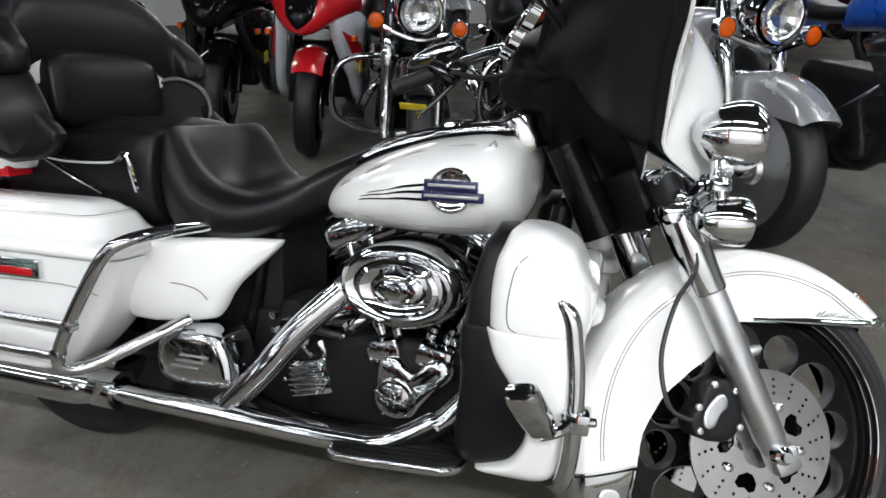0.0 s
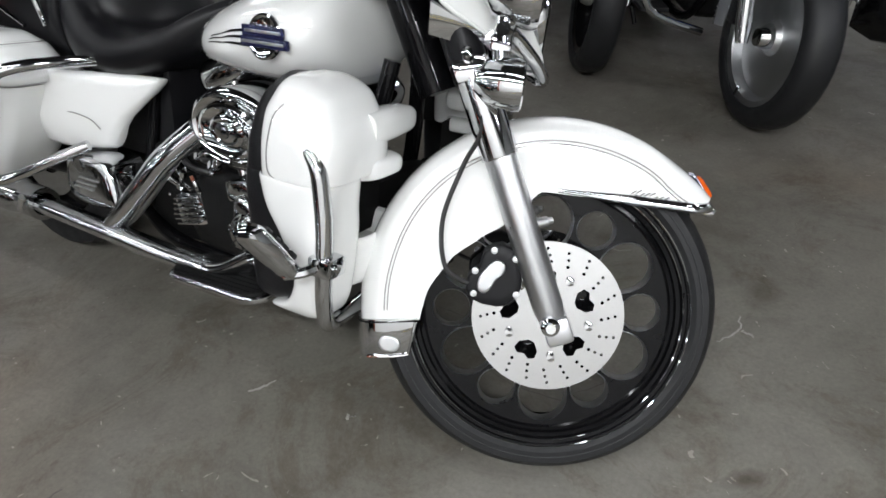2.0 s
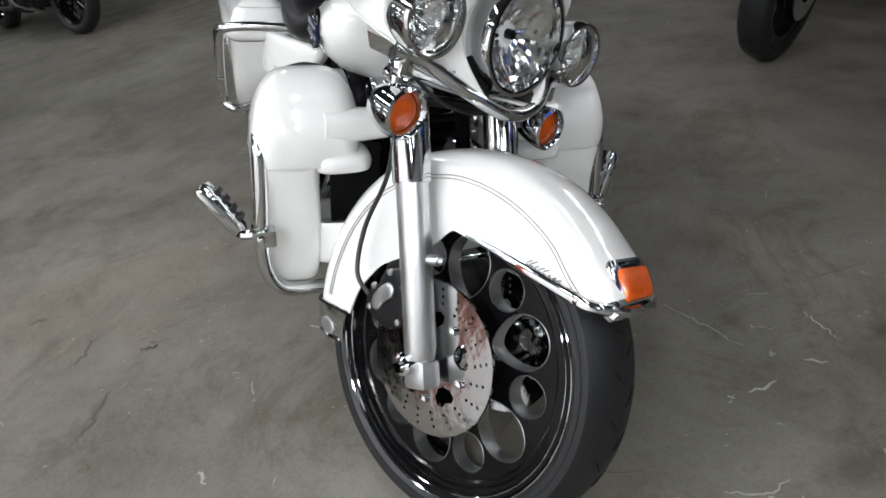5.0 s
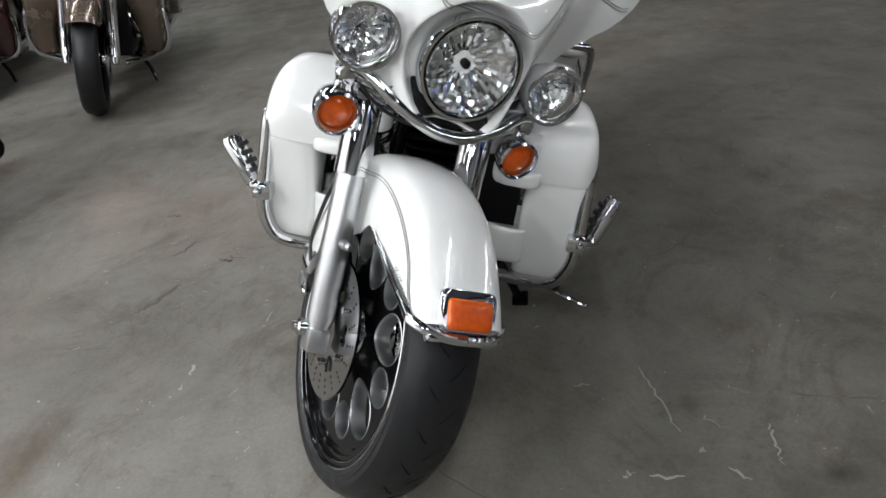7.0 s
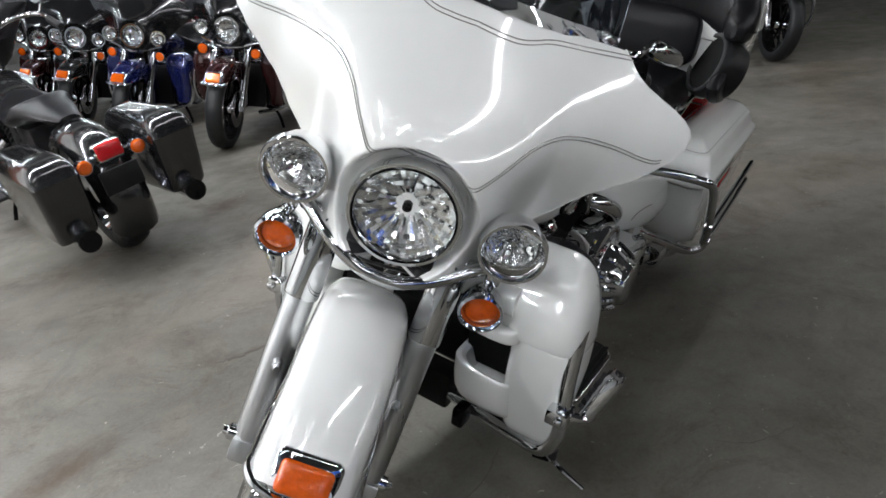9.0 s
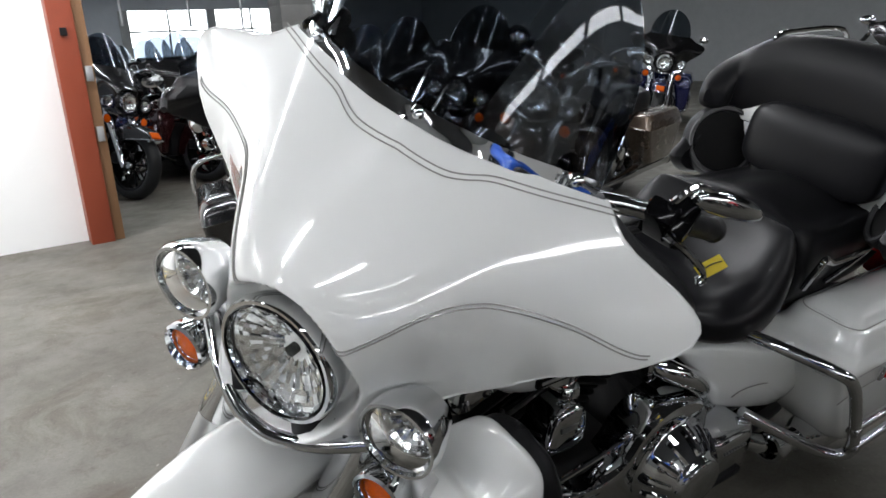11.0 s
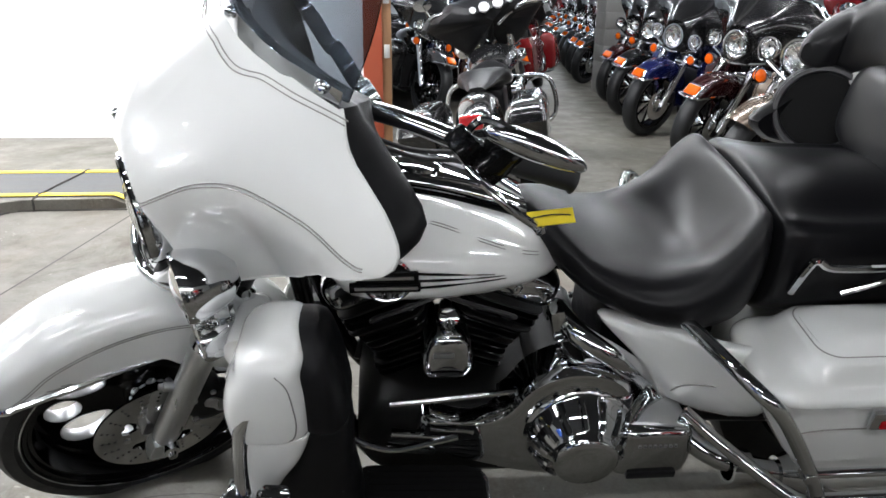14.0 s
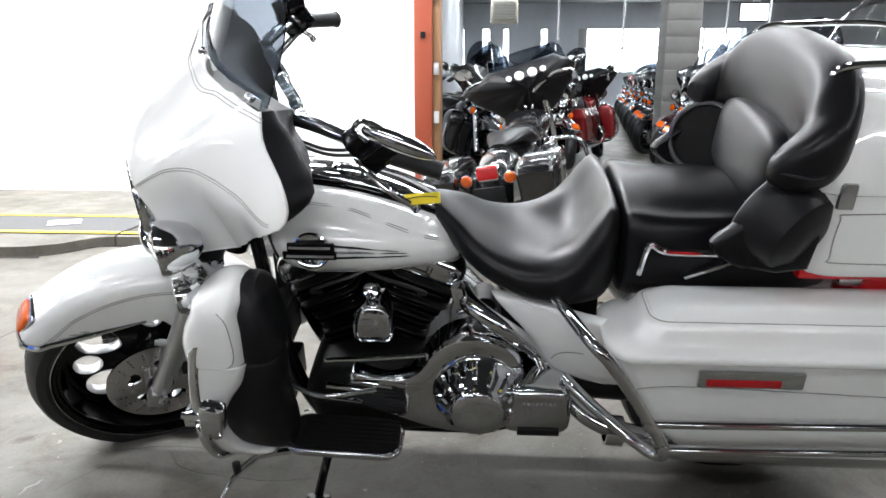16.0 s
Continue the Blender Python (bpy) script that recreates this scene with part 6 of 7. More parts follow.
# lamps
def lamp(at, r, depth, axis, parent, name, label, bezel=1.15):
    bm = lathe([(-depth, 0.0), (-depth, r * 0.35), (-depth * 0.75, r * 0.8), (-depth * 0.35, r * 1.05), (-0.006, r * bezel), (0.004, r * bezel), (0.012, r * (bezel - 0.04)), (0.012, r * 1.01), (0.0, r)], 44, axis, at)
    b = part(name, bm, CHROME, parent, label, MF if parent is bike else None)
    bm = bmesh.new()
    deep = 0.56 if r > 0.07 else 1.0
    prof = [(-0.004 - r * deep * (0.2 * (1 - q * q) + 0.6 * (1 - q)), r * q) for q in (1, 0.94, 0.87, 0.79, 0.7, 0.6, 0.49, 0.37, 0.25, 0.14, 0.03)]
    lathe(prof, 56 if r > 0.07 else 36, axis, at, bm)
    rng = random.Random(5)
    for v in bm.verts:
        v.co += Vector((rng.uniform(-1, 1), 0, 0)) * r * 0.024
    part("reflector", bm, FACET, b, sharp=1)
    part("bulb_shield", lathe([(-r * 0.78 * deep, 0.0), (-r * 0.78 * deep, r * 0.10), (-r * 0.45 * deep, r * 0.10), (-r * 0.43 * deep, 0)], 16, axis, at), CHROME if r < 0.07 else GLOSSBLACK, b)
    gl = part("lens", lathe([(0.004 + 0.018 * (1 - q * q), r * 1.005 * q) for q in (1, 0.9, 0.78, 0.64, 0.5, 0.36, 0.2, 0.0)] + [(0.0015 + 0.018 * (1 - q * q), r * q) for q in (0.0, 0.2, 0.36, 0.5, 0.64, 0.78, 0.9, 1)], 36, axis, at), CLEAR, b, "clear glass lens")
    gl.visible_shadow = False
    return b


FACET = bpy.data.materials.new("faceted_reflector")
FACET.use_nodes = True
_nt = FACET.node_tree
_b = _nt.nodes["Principled BSDF"]
_b.inputs["Base Color"].default_value = (0.93, 0.94, 0.95, 1)
_b.inputs["Metallic"].default_value, _b.inputs["Roughness"].default_value = 1.0, 0.12

head = lamp((-0.088, 0, 0.560), 0.088, 0.12, (1, 0, 0.0), bike, "headlight", "large round chrome headlight", 1.16)
part("headlight_gasket", lathe([(0.0, 0.090), (0.011, 0.0925), (0.013, 0.0905), (0.010, 0.088)], 44, (1, 0, 0), (-0.086, 0, 0.56)), GLOSSBLACK, head)
for s in (1, -1):
    sp = lamp((-0.108, s * 0.20, 0.555), 0.055, 0.085, (1, 0, 0), bike, "passing_lamp", "round chrome passing lamp", 1.14)
    ts = part("turn_signal", lathe([(-0.07, 0.0), (-0.068, 0.018), (-0.05, 0.034), (-0.02, 0.042), (0.0, 0.044), (0.010, 0.043), (0.013, 0.038), (0.006, 0.0325), (-0.006, 0.0315)], 32, (1, 0, 0), (-0.118, s * 0.20, 0.404)), CHROME, bike, "chrome bullet turn signal with amber lens", MF)
    part("turn_lens", lathe([(-0.008, 0.032), (-0.003, 0.031), (0.002, 0.025), (0.005, 0.012), (0.0055, 0)], 30, (1, 0, 0), (-0.118, s * 0.20, 0.404)), AMBER, ts, "amber plastic lens")
    part("signal_stalk", tube([(-0.15, s * 0.20, 0.44), (-0.152, s * 0.2, 0.47), (-0.15, s * 0.198, 0.50)], 0.012, 10, 4), CHROME, ts)
    part("signal_mount", box((-0.15, s * 0.198, 0.468), (0.035, 0.03, 0.03), 0.007), CHROME, ts)
    part("lamp_mount", lathe([(-0.02, 0.0), (-0.02, 0.017), (0.02, 0.017), (0.02, 0)], 16, (0, 0, 1), (-0.148, s * 0.2, 0.487)), CHROME, ts)
    part("nacelle_wing", grid(lambda u, v, s=s: Vector((-0.105 - 0.17 * u, s * (0.100 + 0.062 * u + 0.022 * math.sin(math.pi * v)), 0.452 + 0.022 * u + (0.05 + 0.075 * u) * v)), 14, 10, 0.004), CHROME, bike, "smooth chrome fork nacelle", MF)
part("lamp_bar", tube([(-0.150, 0.22, 0.488), (-0.130, 0.17, 0.486), (-0.088, 0.10, 0.457), (-0.067, 0.04, 0.438), (-0.063, 0, 0.434), (-0.067, -0.04, 0.438), (-0.088, -0.10, 0.457), (-0.130, -0.17, 0.486), (-0.150, -0.22, 0.488)], 0.0125, 12, 8), CHROME, bike, "curved chrome lamp bar", MF)
part("lamp_bar_skirt", loft(smooth_rings([[Vector((-0.15 - 0.03 * k + 0.02 * math.cos(a), y, 0.465 + 0.018 * math.sin(a) - 0.015 * math.cos(y * 12))) for a in (2 * math.pi * i / 14 for i in range(14))] for y, k in ((-0.18, 0.3), (-0.1, 0), (0, 0), (0.1, 0), (0.18, 0.3))], 4)), CHROME, bike, "", MF)
part("lamp_wire", tube([(-0.15, -0.17, 0.46), (-0.13, -0.12, 0.43), (-0.125, -0.05, 0.415), (-0.13, 0.03, 0.418), (-0.14, 0.12, 0.43), (-0.15, 0.17, 0.455)], 0.0035, 7, 6), CABLE, bike, m=MF)

# ---- handlebar ----
BAR = [(-0.34, 0.05, 0.76), (-0.385, 0.13, 0.80), (-0.45, 0.225, 0.822), (-0.52, 0.31, 0.818), (-0.565, 0.35, 0.805), (-0.60, 0.368, 0.793)]
for s in (1, -1):
    hb = part("handlebar", tube(mirrored(BAR, s), 0.0155, 14, 8), CHROME, bike, "chrome handlebar with black grip", MF @ Matrix.Translation((-0.012, 0, -0.03)) if s < 0 else MF)
    g0, g1 = Vector((-0.575, s * 0.352, 0.80)), Vector((-0.675, s * 0.405, 0.768))
    part("grip", tube([g0, (g0 + g1) / 2, g1], lambda t: 0.0195 if 0.04 < t < 0.96 else 0.023, 16, 8), RUBBER, hb, "black rubber grip")
    part("switch_housing", box((-0.56, s * 0.35, 0.806), (0.075, 0.05, 0.055), 0.014, Matrix.Rotation(radians(34), 4, "Y")), GLOSSBLACK, hb)
    part("lever_clamp", box((-0.525, s * 0.325, 0.812), (0.04, 0.05, 0.065), 0.01, Matrix.Rotation(radians(34), 4, "Y")), GLOSSBLACK, hb)
    lv = part("hand_lever", tube([(-0.515, s * 0.345, 0.80), (-0.53, s * 0.385, 0.785), (-0.565, s * 0.42, 0.752), (-0.606, s * 0.432, 0.716)], 0.0075, 8, 6, flat=0.8), CHROME, hb, "chrome hand lever")
    part("lever_ball", lathe([(-0.011, 0.0), (-0.009, 0.006), (0, 0.011), (0.009, 0.006), (0.011, 0)], 14, (0, 0, 1), (-0.611, s * 0.43, 0.708)), CHROME, lv)
    if s < 0:
        part("master_cylinder", box((-0.535, s * 0.355, 0.85), (0.085, 0.05, 0.03), 0.008, Matrix.Rotation(radians(20), 4, "Y")), GLOSSBLACK, hb)
    # teardrop mirror
    part("mirror", loft(smooth_rings([sring(x, s * (0.40 - (x + 0.58) * 0.75), z, w, h, h * 0.9, 2.1, 24) for x, z, w, h in ((-0.525, 0.868, 0.006, 0.006), (-0.538, 0.867, 0.018, 0.016), (-0.568, 0.862, 0.027, 0.022), (-0.605, 0.853, 0.026, 0.021), (-0.632, 0.845, 0.017, 0.014), (-0.642, 0.841, 0.007, 0.006))], 4)), CHROME, hb, "chrome teardrop mirror head")
    part("mirror_stalk", tube([(-0.53, s * 0.325, 0.825), (-0.515, s * 0.335, 0.86), (-0.53, s * 0.35, 0.885), (-0.56, s * 0.385, 0.878)], 0.006, 8, 5), CHROME, hb)
    for k, off in enumerate((0.0, 0.02)):
        part("control_cable", tube([(-0.55, s * (0.33 - off), 0.79), (-0.48, s * (0.27 - off), 0.765), (-0.42, s * (0.19 - off), 0.755), (-0.36, s * 0.1, 0.72)], 0.0042, 7, 6), CABLE, hb)
part("antenna", tube([(-0.545, -0.36, 0.84), (-0.56, -0.41, 1.0), (-0.6, -0.45, 1.2)], 0.002, 6, 4), CABLE, bike, m=MF)

# yellow tag tied to the clutch lever
tag = tagged(part("price_tag", box((0, 0, 0), (0.072, 0.002, 0.025), 0), YELLOW, None, m=LEAN @ Matrix.Translation((0.735, 0.258, 0.905)) @ Matrix.Rotation(radians(55), 4, "X") @ Matrix.Rotation(radians(6), 4, "Y")), "small yellow card tag hanging beside the clutch lever", "tag")
part("tag_string", tube([(-0.03, 0.002, 0), (0.0, 0.004, 0.003), (0.035, 0.004, 0.0)], 0.0012, 5, 4), CABLE, tag)


# ---- other motorcycles ----
def paint(name, col, rough=0.2, metal=0.3):
    return material(name, col, rough, metal, 0.8, var=0.12, scale=10, rvar=0.05)


BLACKP = paint("black_tank_paint", (0.010, 0.010, 0.011))
MAROON = paint("maroon_tank_paint", (0.026, 0.005, 0.006))
BLUEP = paint("dark_blue_tank_paint", (0.006, 0.010, 0.075))
BRONZE = paint("bronze_tank_paint", (0.10, 0.072, 0.052), 0.25, 0.5)
SILVERP = paint("silver_tank_paint", (0.42, 0.43, 0.45), 0.25, 0.5)
REDP = paint("red_fairing_paint", (0.50, 0.010, 0.016), 0.2, 0.0)
WHITEP = paint("pale_grey_fairing_paint", (0.55, 0.58, 0.62), 0.25, 0.0)
BRIGHTBLUE = paint("bright_blue_paint", (0.01, 0.10, 0.55), 0.3, 0.0)


def straight_front(turn):
    return Matrix.Translation((1.536, 0, 0.312)) @ Matrix.Rotation(radians(turn), 4, AXIS)


AXIS = Vector((-0.438, 0, 0.899))


def basic_wheels(b, MS, disc):
    fw = part("front_wheel", lathe([(-0.03, 0.02), (-0.03, 0.05), (-0.012, 0.06), (-0.012, 0.2), (-0.045, 0.215), (-0.052, 0.245), (0.052, 0.245), (0.045, 0.215), (0.012, 0.2), (0.012, 0.06), (0.03, 0.05), (0.03, 0.02)], 32, (0, 1, 0)) if disc else lathe([(-0.045, 0.21), (-0.052, 0.245), (0.052, 0.245), (0.045, 0.21), (-0.045, 0.21)], 32, (0, 1, 0)), SATIN if disc else GLOSSBLACK, b, m=MS)
    part("tyre", lathe(tyre_profile(0.312, 0.125, 0.235), 36, (0, 1, 0)), RUBBER, fw)
    part("hub", lathe([(-0.07, 0.0), (-0.07, 0.03), (-0.03, 0.05), (0.03, 0.05), (0.07, 0.03), (0.07, 0)], 18, (0, 1, 0)), CHROME, fw)
    part("brake_disc", lathe([(0.085, 0.07), (0.085, 0.14), (0.09, 0.14), (0.09, 0.07), (0.085, 0.07)], 28, (0, 1, 0)), STEEL, fw)
    if not disc:
        for k in range(9):
            a = radians(40 * k)
            part("spoke", tube([(0.04 * math.cos(a), 0, 0.04 * math.sin(a)), (0.22 * math.cos(a), 0, 0.22 * math.sin(a))], 0.010, 6), GLOSSBLACK, fw)
    rw = part("rear_wheel", lathe([(-0.05, 0.0), (-0.05, 0.05), (-0.012, 0.06), (-0.012, 0.2), (-0.055, 0.215), (0.055, 0.215), (0.012, 0.2), (0.012, 0.06), (0.05, 0.05), (0.05, 0)], 28, (0, 1, 0), RW), CHROME, b)
    part("tyre", lathe(tyre_profile(0.312, 0.14, 0.21), 36, (0, 1, 0), RW), RUBBER, rw)


def basic_fork(b, MS):
    for s in (1, -1):
        leg = part("fork_leg", lathe([(-0.01, 0.0), (-0.01, 0.02), (0.04, 0.028), (0.33, 0.029), (0.335, 0.033), (0.52, 0.034), (0.525, 0.027), (0.72, 0.027), (0.72, 0)], 16, FD, (0.012, s * 0.125, -0.012)), CHROME, b, m=MS)
        part("caliper", box((-0.11, s * 0.105, 0.06), (0.07, 0.05, 0.10), 0.012), BLACKPLASTIC, leg)


def basic_engine(b, ma):
    part("crankcase", box((0.80, 0, 0.33), (0.50, 0.28, 0.22), 0.05, segs=3), CRINKLE, b)
    part("primary_cover", lathe([(0.10, 0.0), (0.10, 0.12), (0.17, 0.115), (0.19, 0.09), (0.2, 0)], 24, (0, 1, 0), (0.66, 0, 0.37)), CHROME, b)
    part("front_cover", box((0.84, 0.165, 0.36), (0.24, 0.05, 0.10), 0.025), CHROME, b)
    part("air_cleaner", lathe([(0.12, 0.0), (0.12, 0.11), (0.18, 0.108), (0.2, 0.08), (0.205, 0)], 24, (0, -1, 0), (0.885, 0, 0.56), squash=(1.05, 0.75)), CHROME, b)
    for tilt in (22.5, -22.5):
        M = Matrix.Translation(CRANK) @ Matrix.Rotation(radians(tilt), 4, "Y")
        bm = loft([[M @ p for p in rrect(0, 0, 0.078 - e, 0.088 - e, 0.03, 0.10 + i * 0.027 + dz, 2)] for i in range(8) for dz, e in ((-0.008, 0.018), (-0.005, 0.0), (0.005, 0.0), (0.008, 0.018))])
        cyl = part("cylinder", bm, CRINKLE, b)
        bm = bmesh.new()
        loft([[M @ p for p in rrect(0, 0, hx, hx + 0.01, 0.03, z, 3)] for z, hx in ((0.315, 0.085), (0.36, 0.088), (0.378, 0.06))], bm)
        part("rocker_cover", bm, CHROME, cyl)
    for s in (1, -1):
        part("exhaust", tube([(1.0, s * 0.1, 0.5), (1.06, s * 0.19, 0.42), (0.92, s * 0.25, 0.27), (0.5, s * 0.25, 0.25), (0.1, s * 0.26, 0.27), (-0.50, s * 0.26, 0.255)], lambda t: 0.024 + 0.022 * smooth01(t, 0.55, 0.75), 14, 6), CHROME, b, "chrome exhaust and muffler")
        part("muffler_tip", lathe([(-0.006, 0.0), (-0.006, 0.049), (0.014, 0.049), (0.014, 0.04), (0.008, 0.0)], 16, (-1, 0, 0), (-0.50, s * 0.26, 0.255)), GLOSSBLACK, b, "black muffler tip")
        part("frame_tube", tube([(1.16, s * 0.05, 0.70), (1.08, s * 0.11, 0.3), (0.9, s * 0.14, 0.2), (0.45, s * 0.12, 0.24)], 0.018, 8, 4), GLOSSBLACK, b)
        part("engine_guard", tube([(1.16, s * 0.06, 0.62), (1.2, s * 0.3, 0.6), (1.22, s * 0.38, 0.5), (1.22, s * 0.36, 0.3), (1.18, s * 0.12, 0.21)], 0.016, 10, 6), CHROME, b)
        part("floorboard", box((0.92, s * 0.28, 0.25), (0.28, 0.12, 0.02), 0.008), RUBBER, b)
        part("handlebar", tube(mirrored([(1.15, 0.05, 0.98), (1.12, 0.2, 1.08), (1.02, 0.36, 1.09), (0.86, 0.40, 1.02)], s), 0.014, 10, 5), CHROME, b)
        part("grip", tube(mirrored([(0.93, 0.39, 1.05), (0.82, 0.405, 1.0)], s), 0.02, 10), RUBBER, b)
        part("mirror", lathe([(0, 0.0), (0.002, 0.045), (0.02, 0.04), (0.035, 0)], 16, (1, 0, 0.1), (0.98, s * 0.42, 1.17), squash=(1.4, 0.9)), CHROME, b)
        part("mirror_stalk", tube(mirrored([(1.0, 0.38, 1.09), (0.99, 0.4, 1.13), (0.985, 0.42, 1.17)], s), 0.006, 6, 3), CHROME, b)
    part("side_stand", tube([(0.97, 0.14, 0.24), (1.0, 0.22, 0.15), (1.02, 0.26, 0.055)], 0.012, 8, 4), GLOSSBLACK, b)


SOLO = [(0.742, 0.03, 0.755, 0.78, 0.786), (0.66, 0.12, 0.68, 0.752, 0.76), (0.55, 0.155, 0.65, 0.705, 0.712), (0.42, 0.165, 0.64, 0.705, 0.708), (0.34, 0.155, 0.65, 0.755, 0.762), (0.26, 0.12, 0.67, 0.742, 0.758), (0.08, 0.09, 0.675, 0.712, 0.722), (-0.06, 0.05, 0.67, 0.69, 0.695)]


def basic_body(b, ma, bags, solo=False):
    part("fuel_tank", loft(smooth_rings([sring(x, 0, zw, hw * 0.82, hi - zw, zw - lo, 2.15, 24) for x, hw, lo, hi, zw in TANK], 2)), ma, b)
    part("seat", loft(smooth_rings([seat_ring(*r) for r in (SOLO if solo else RIDER)], 2)), LEATHER, b)
    if not solo:
        part("pillion_seat", loft(smooth_rings([seat_ring(*r) for r in PILLION], 2)), LEATHER, b)
    part("rear_fender", grid(rear_fender, 18, 8, 0.004), ma, b)
    part("battery_box", box((0.45, 0, 0.50), (0.24, 0.22, 0.26), 0.02), BLACKPLASTIC, b)
    tl = part("tail_lamp", box((-0.40, 0, 0.56), (0.05, 0.13, 0.09), 0.02, segs=3), CHROME, b)
    part("tail_lens", box((-0.425, 0, 0.565), (0.03, 0.115, 0.075), 0.014, segs=3), REDLENS, tl, "red tail lens")
    part("plate_bracket", box((-0.43, 0, 0.43), (0.015, 0.18, 0.11), 0.005), BLACKPLASTIC, tl)
    for s in (1, -1):
        ts = part("rear_signal", lathe([(0, 0.0), (0.0, 0.03), (0.05, 0.035), (0.055, 0)], 16, (-1, 0, 0), (-0.37, s * 0.125, 0.53)), CHROME, b)
        part("signal_lens", lathe([(0.05, 0.033), (0.062, 0.024), (0.065, 0)], 16, (-1, 0, 0), (-0.37, s * 0.125, 0.53)), AMBER, ts)
        part("signal_arm", tube([(-0.35, s * 0.05, 0.54), (-0.35, s * 0.12, 0.53)], 0.008, 6), CHROME, ts)
        if bags:
            lv = [(0.335, 0.225, 0.075, 0.04, -0.08), (0.35, 0.26, 0.09, 0.045, -0.075), (0.575, 0.365, 0.1, 0.045, -0.03), (0.60, 0.38, 0.11, 0.05, -0.03), (0.64, 0.35, 0.094, 0.05, -0.035), (0.70, 0.31, 0.07, 0.05, -0.04), (0.705, 0.2, 0.03, 0.03, -0.04)]
            if solo:
                lv = [(0.265, 0.225, 0.075, 0.03, -0.20), (0.28, 0.25, 0.09, 0.035, -0.20), (0.52, 0.30, 0.1, 0.035, -0.21), (0.545, 0.31, 0.104, 0.04, -0.21), (0.60, 0.29, 0.092, 0.04, -0.20), (0.64, 0.22, 0.06, 0.03, -0.17), (0.645, 0.12, 0.02, 0.01, -0.17)]
            part("saddlebag", loft(smooth_rings([rrect(dx, s * 0.27, hx, hy, r, z, 4) for z, hx, hy, r, dx in lv], 2)), ma, b)


def front_fender_of(b, MS, ma, lamp_on):
    f = part("front_fender", grid(fender_point, 28, 16, 0.004), ma, b, m=MS)
    if lamp_on:
        lb = part("fender_lamp", loft([[LM @ p for p in rrect(0, 0, hx, hy, 0.015, z)] for z, hx, hy in ((-0.03, 0.05, 0.06), (0.012, 0.05, 0.06), (0.018, 0.042, 0.052))]), CHROME, f)
        part("lamp_lens", loft([[LM @ p for p in rrect(0.004, 0, hx, hy, 0.01, z)] for z, hx, hy in ((0.01, 0.038, 0.05), (0.026, 0.037, 0.049), (0.034, 0.028, 0.04))]), AMBER, lb)
        part("fender_trim", tube([(0.0, -0.088, 0.233), (0.2, -0.088, 0.235), (0.285, -0.075, 0.232), (0.312, 0, 0.228), (0.285, 0.075, 0.232), (0.2, 0.088, 0.235), (0.0, 0.088, 0.233)], 0.008, 8, 5), CHROME, f)


def lamps_of(b, MS, spots):
    def small(at, r, name):
        o = part(name, lathe([(-r * 1.4, 0.0), (-r * 1.3, r * 0.4), (-r * 0.5, r), (0, r * 1.14), (0.01, r * 1.12), (0.01, r)], 24, (1, 0, 0), at), CHROME, b, m=MS)
        part("reflector", lathe([(0.0, r), (-r * 0.10, r * 0.86), (-r * 0.20, r * 0.66), (-r * 0.27, r * 0.44), (-r * 0.30, r * 0.22), (-r * 0.32, 0.0)], 14, (1, 0, 0), at), FACET, o, sharp=1)
        part("lens", lathe([(0.005, r), (0.015, r * 0.7), (0.02, 0)], 20, (1, 0, 0), at), CLEAR, o)
    small((-0.075, 0, 0.56), 0.088, "headlight")
    for s in (1, -1):
        if spots:
            small((-0.105, s * 0.2, 0.555), 0.055, "passing_lamp")
        ts = part("turn_signal", lathe([(-0.06, 0.0), (-0.05, 0.03), (0.0, 0.044), (0.006, 0.04), (0.006, 0.037)], 18, (1, 0, 0), (-0.115, s * 0.2, 0.404 if spots else 0.50)), CHROME, b, m=MS)
        part("turn_lens", lathe([(0.0, 0.0375), (0.01, 0.03), (0.015, 0)], 18, (1, 0, 0), (-0.115, s * 0.2, 0.404 if spots else 0.50)), AMBER, ts)
    part("lamp_bar", tube([(-0.15, 0.21, 0.482), (-0.115, 0.10, 0.452), (-0.092, 0, 0.433), (-0.115, -0.10, 0.452), (-0.15, -0.21, 0.482)], 0.012, 8, 5), CHROME, b, m=MS)


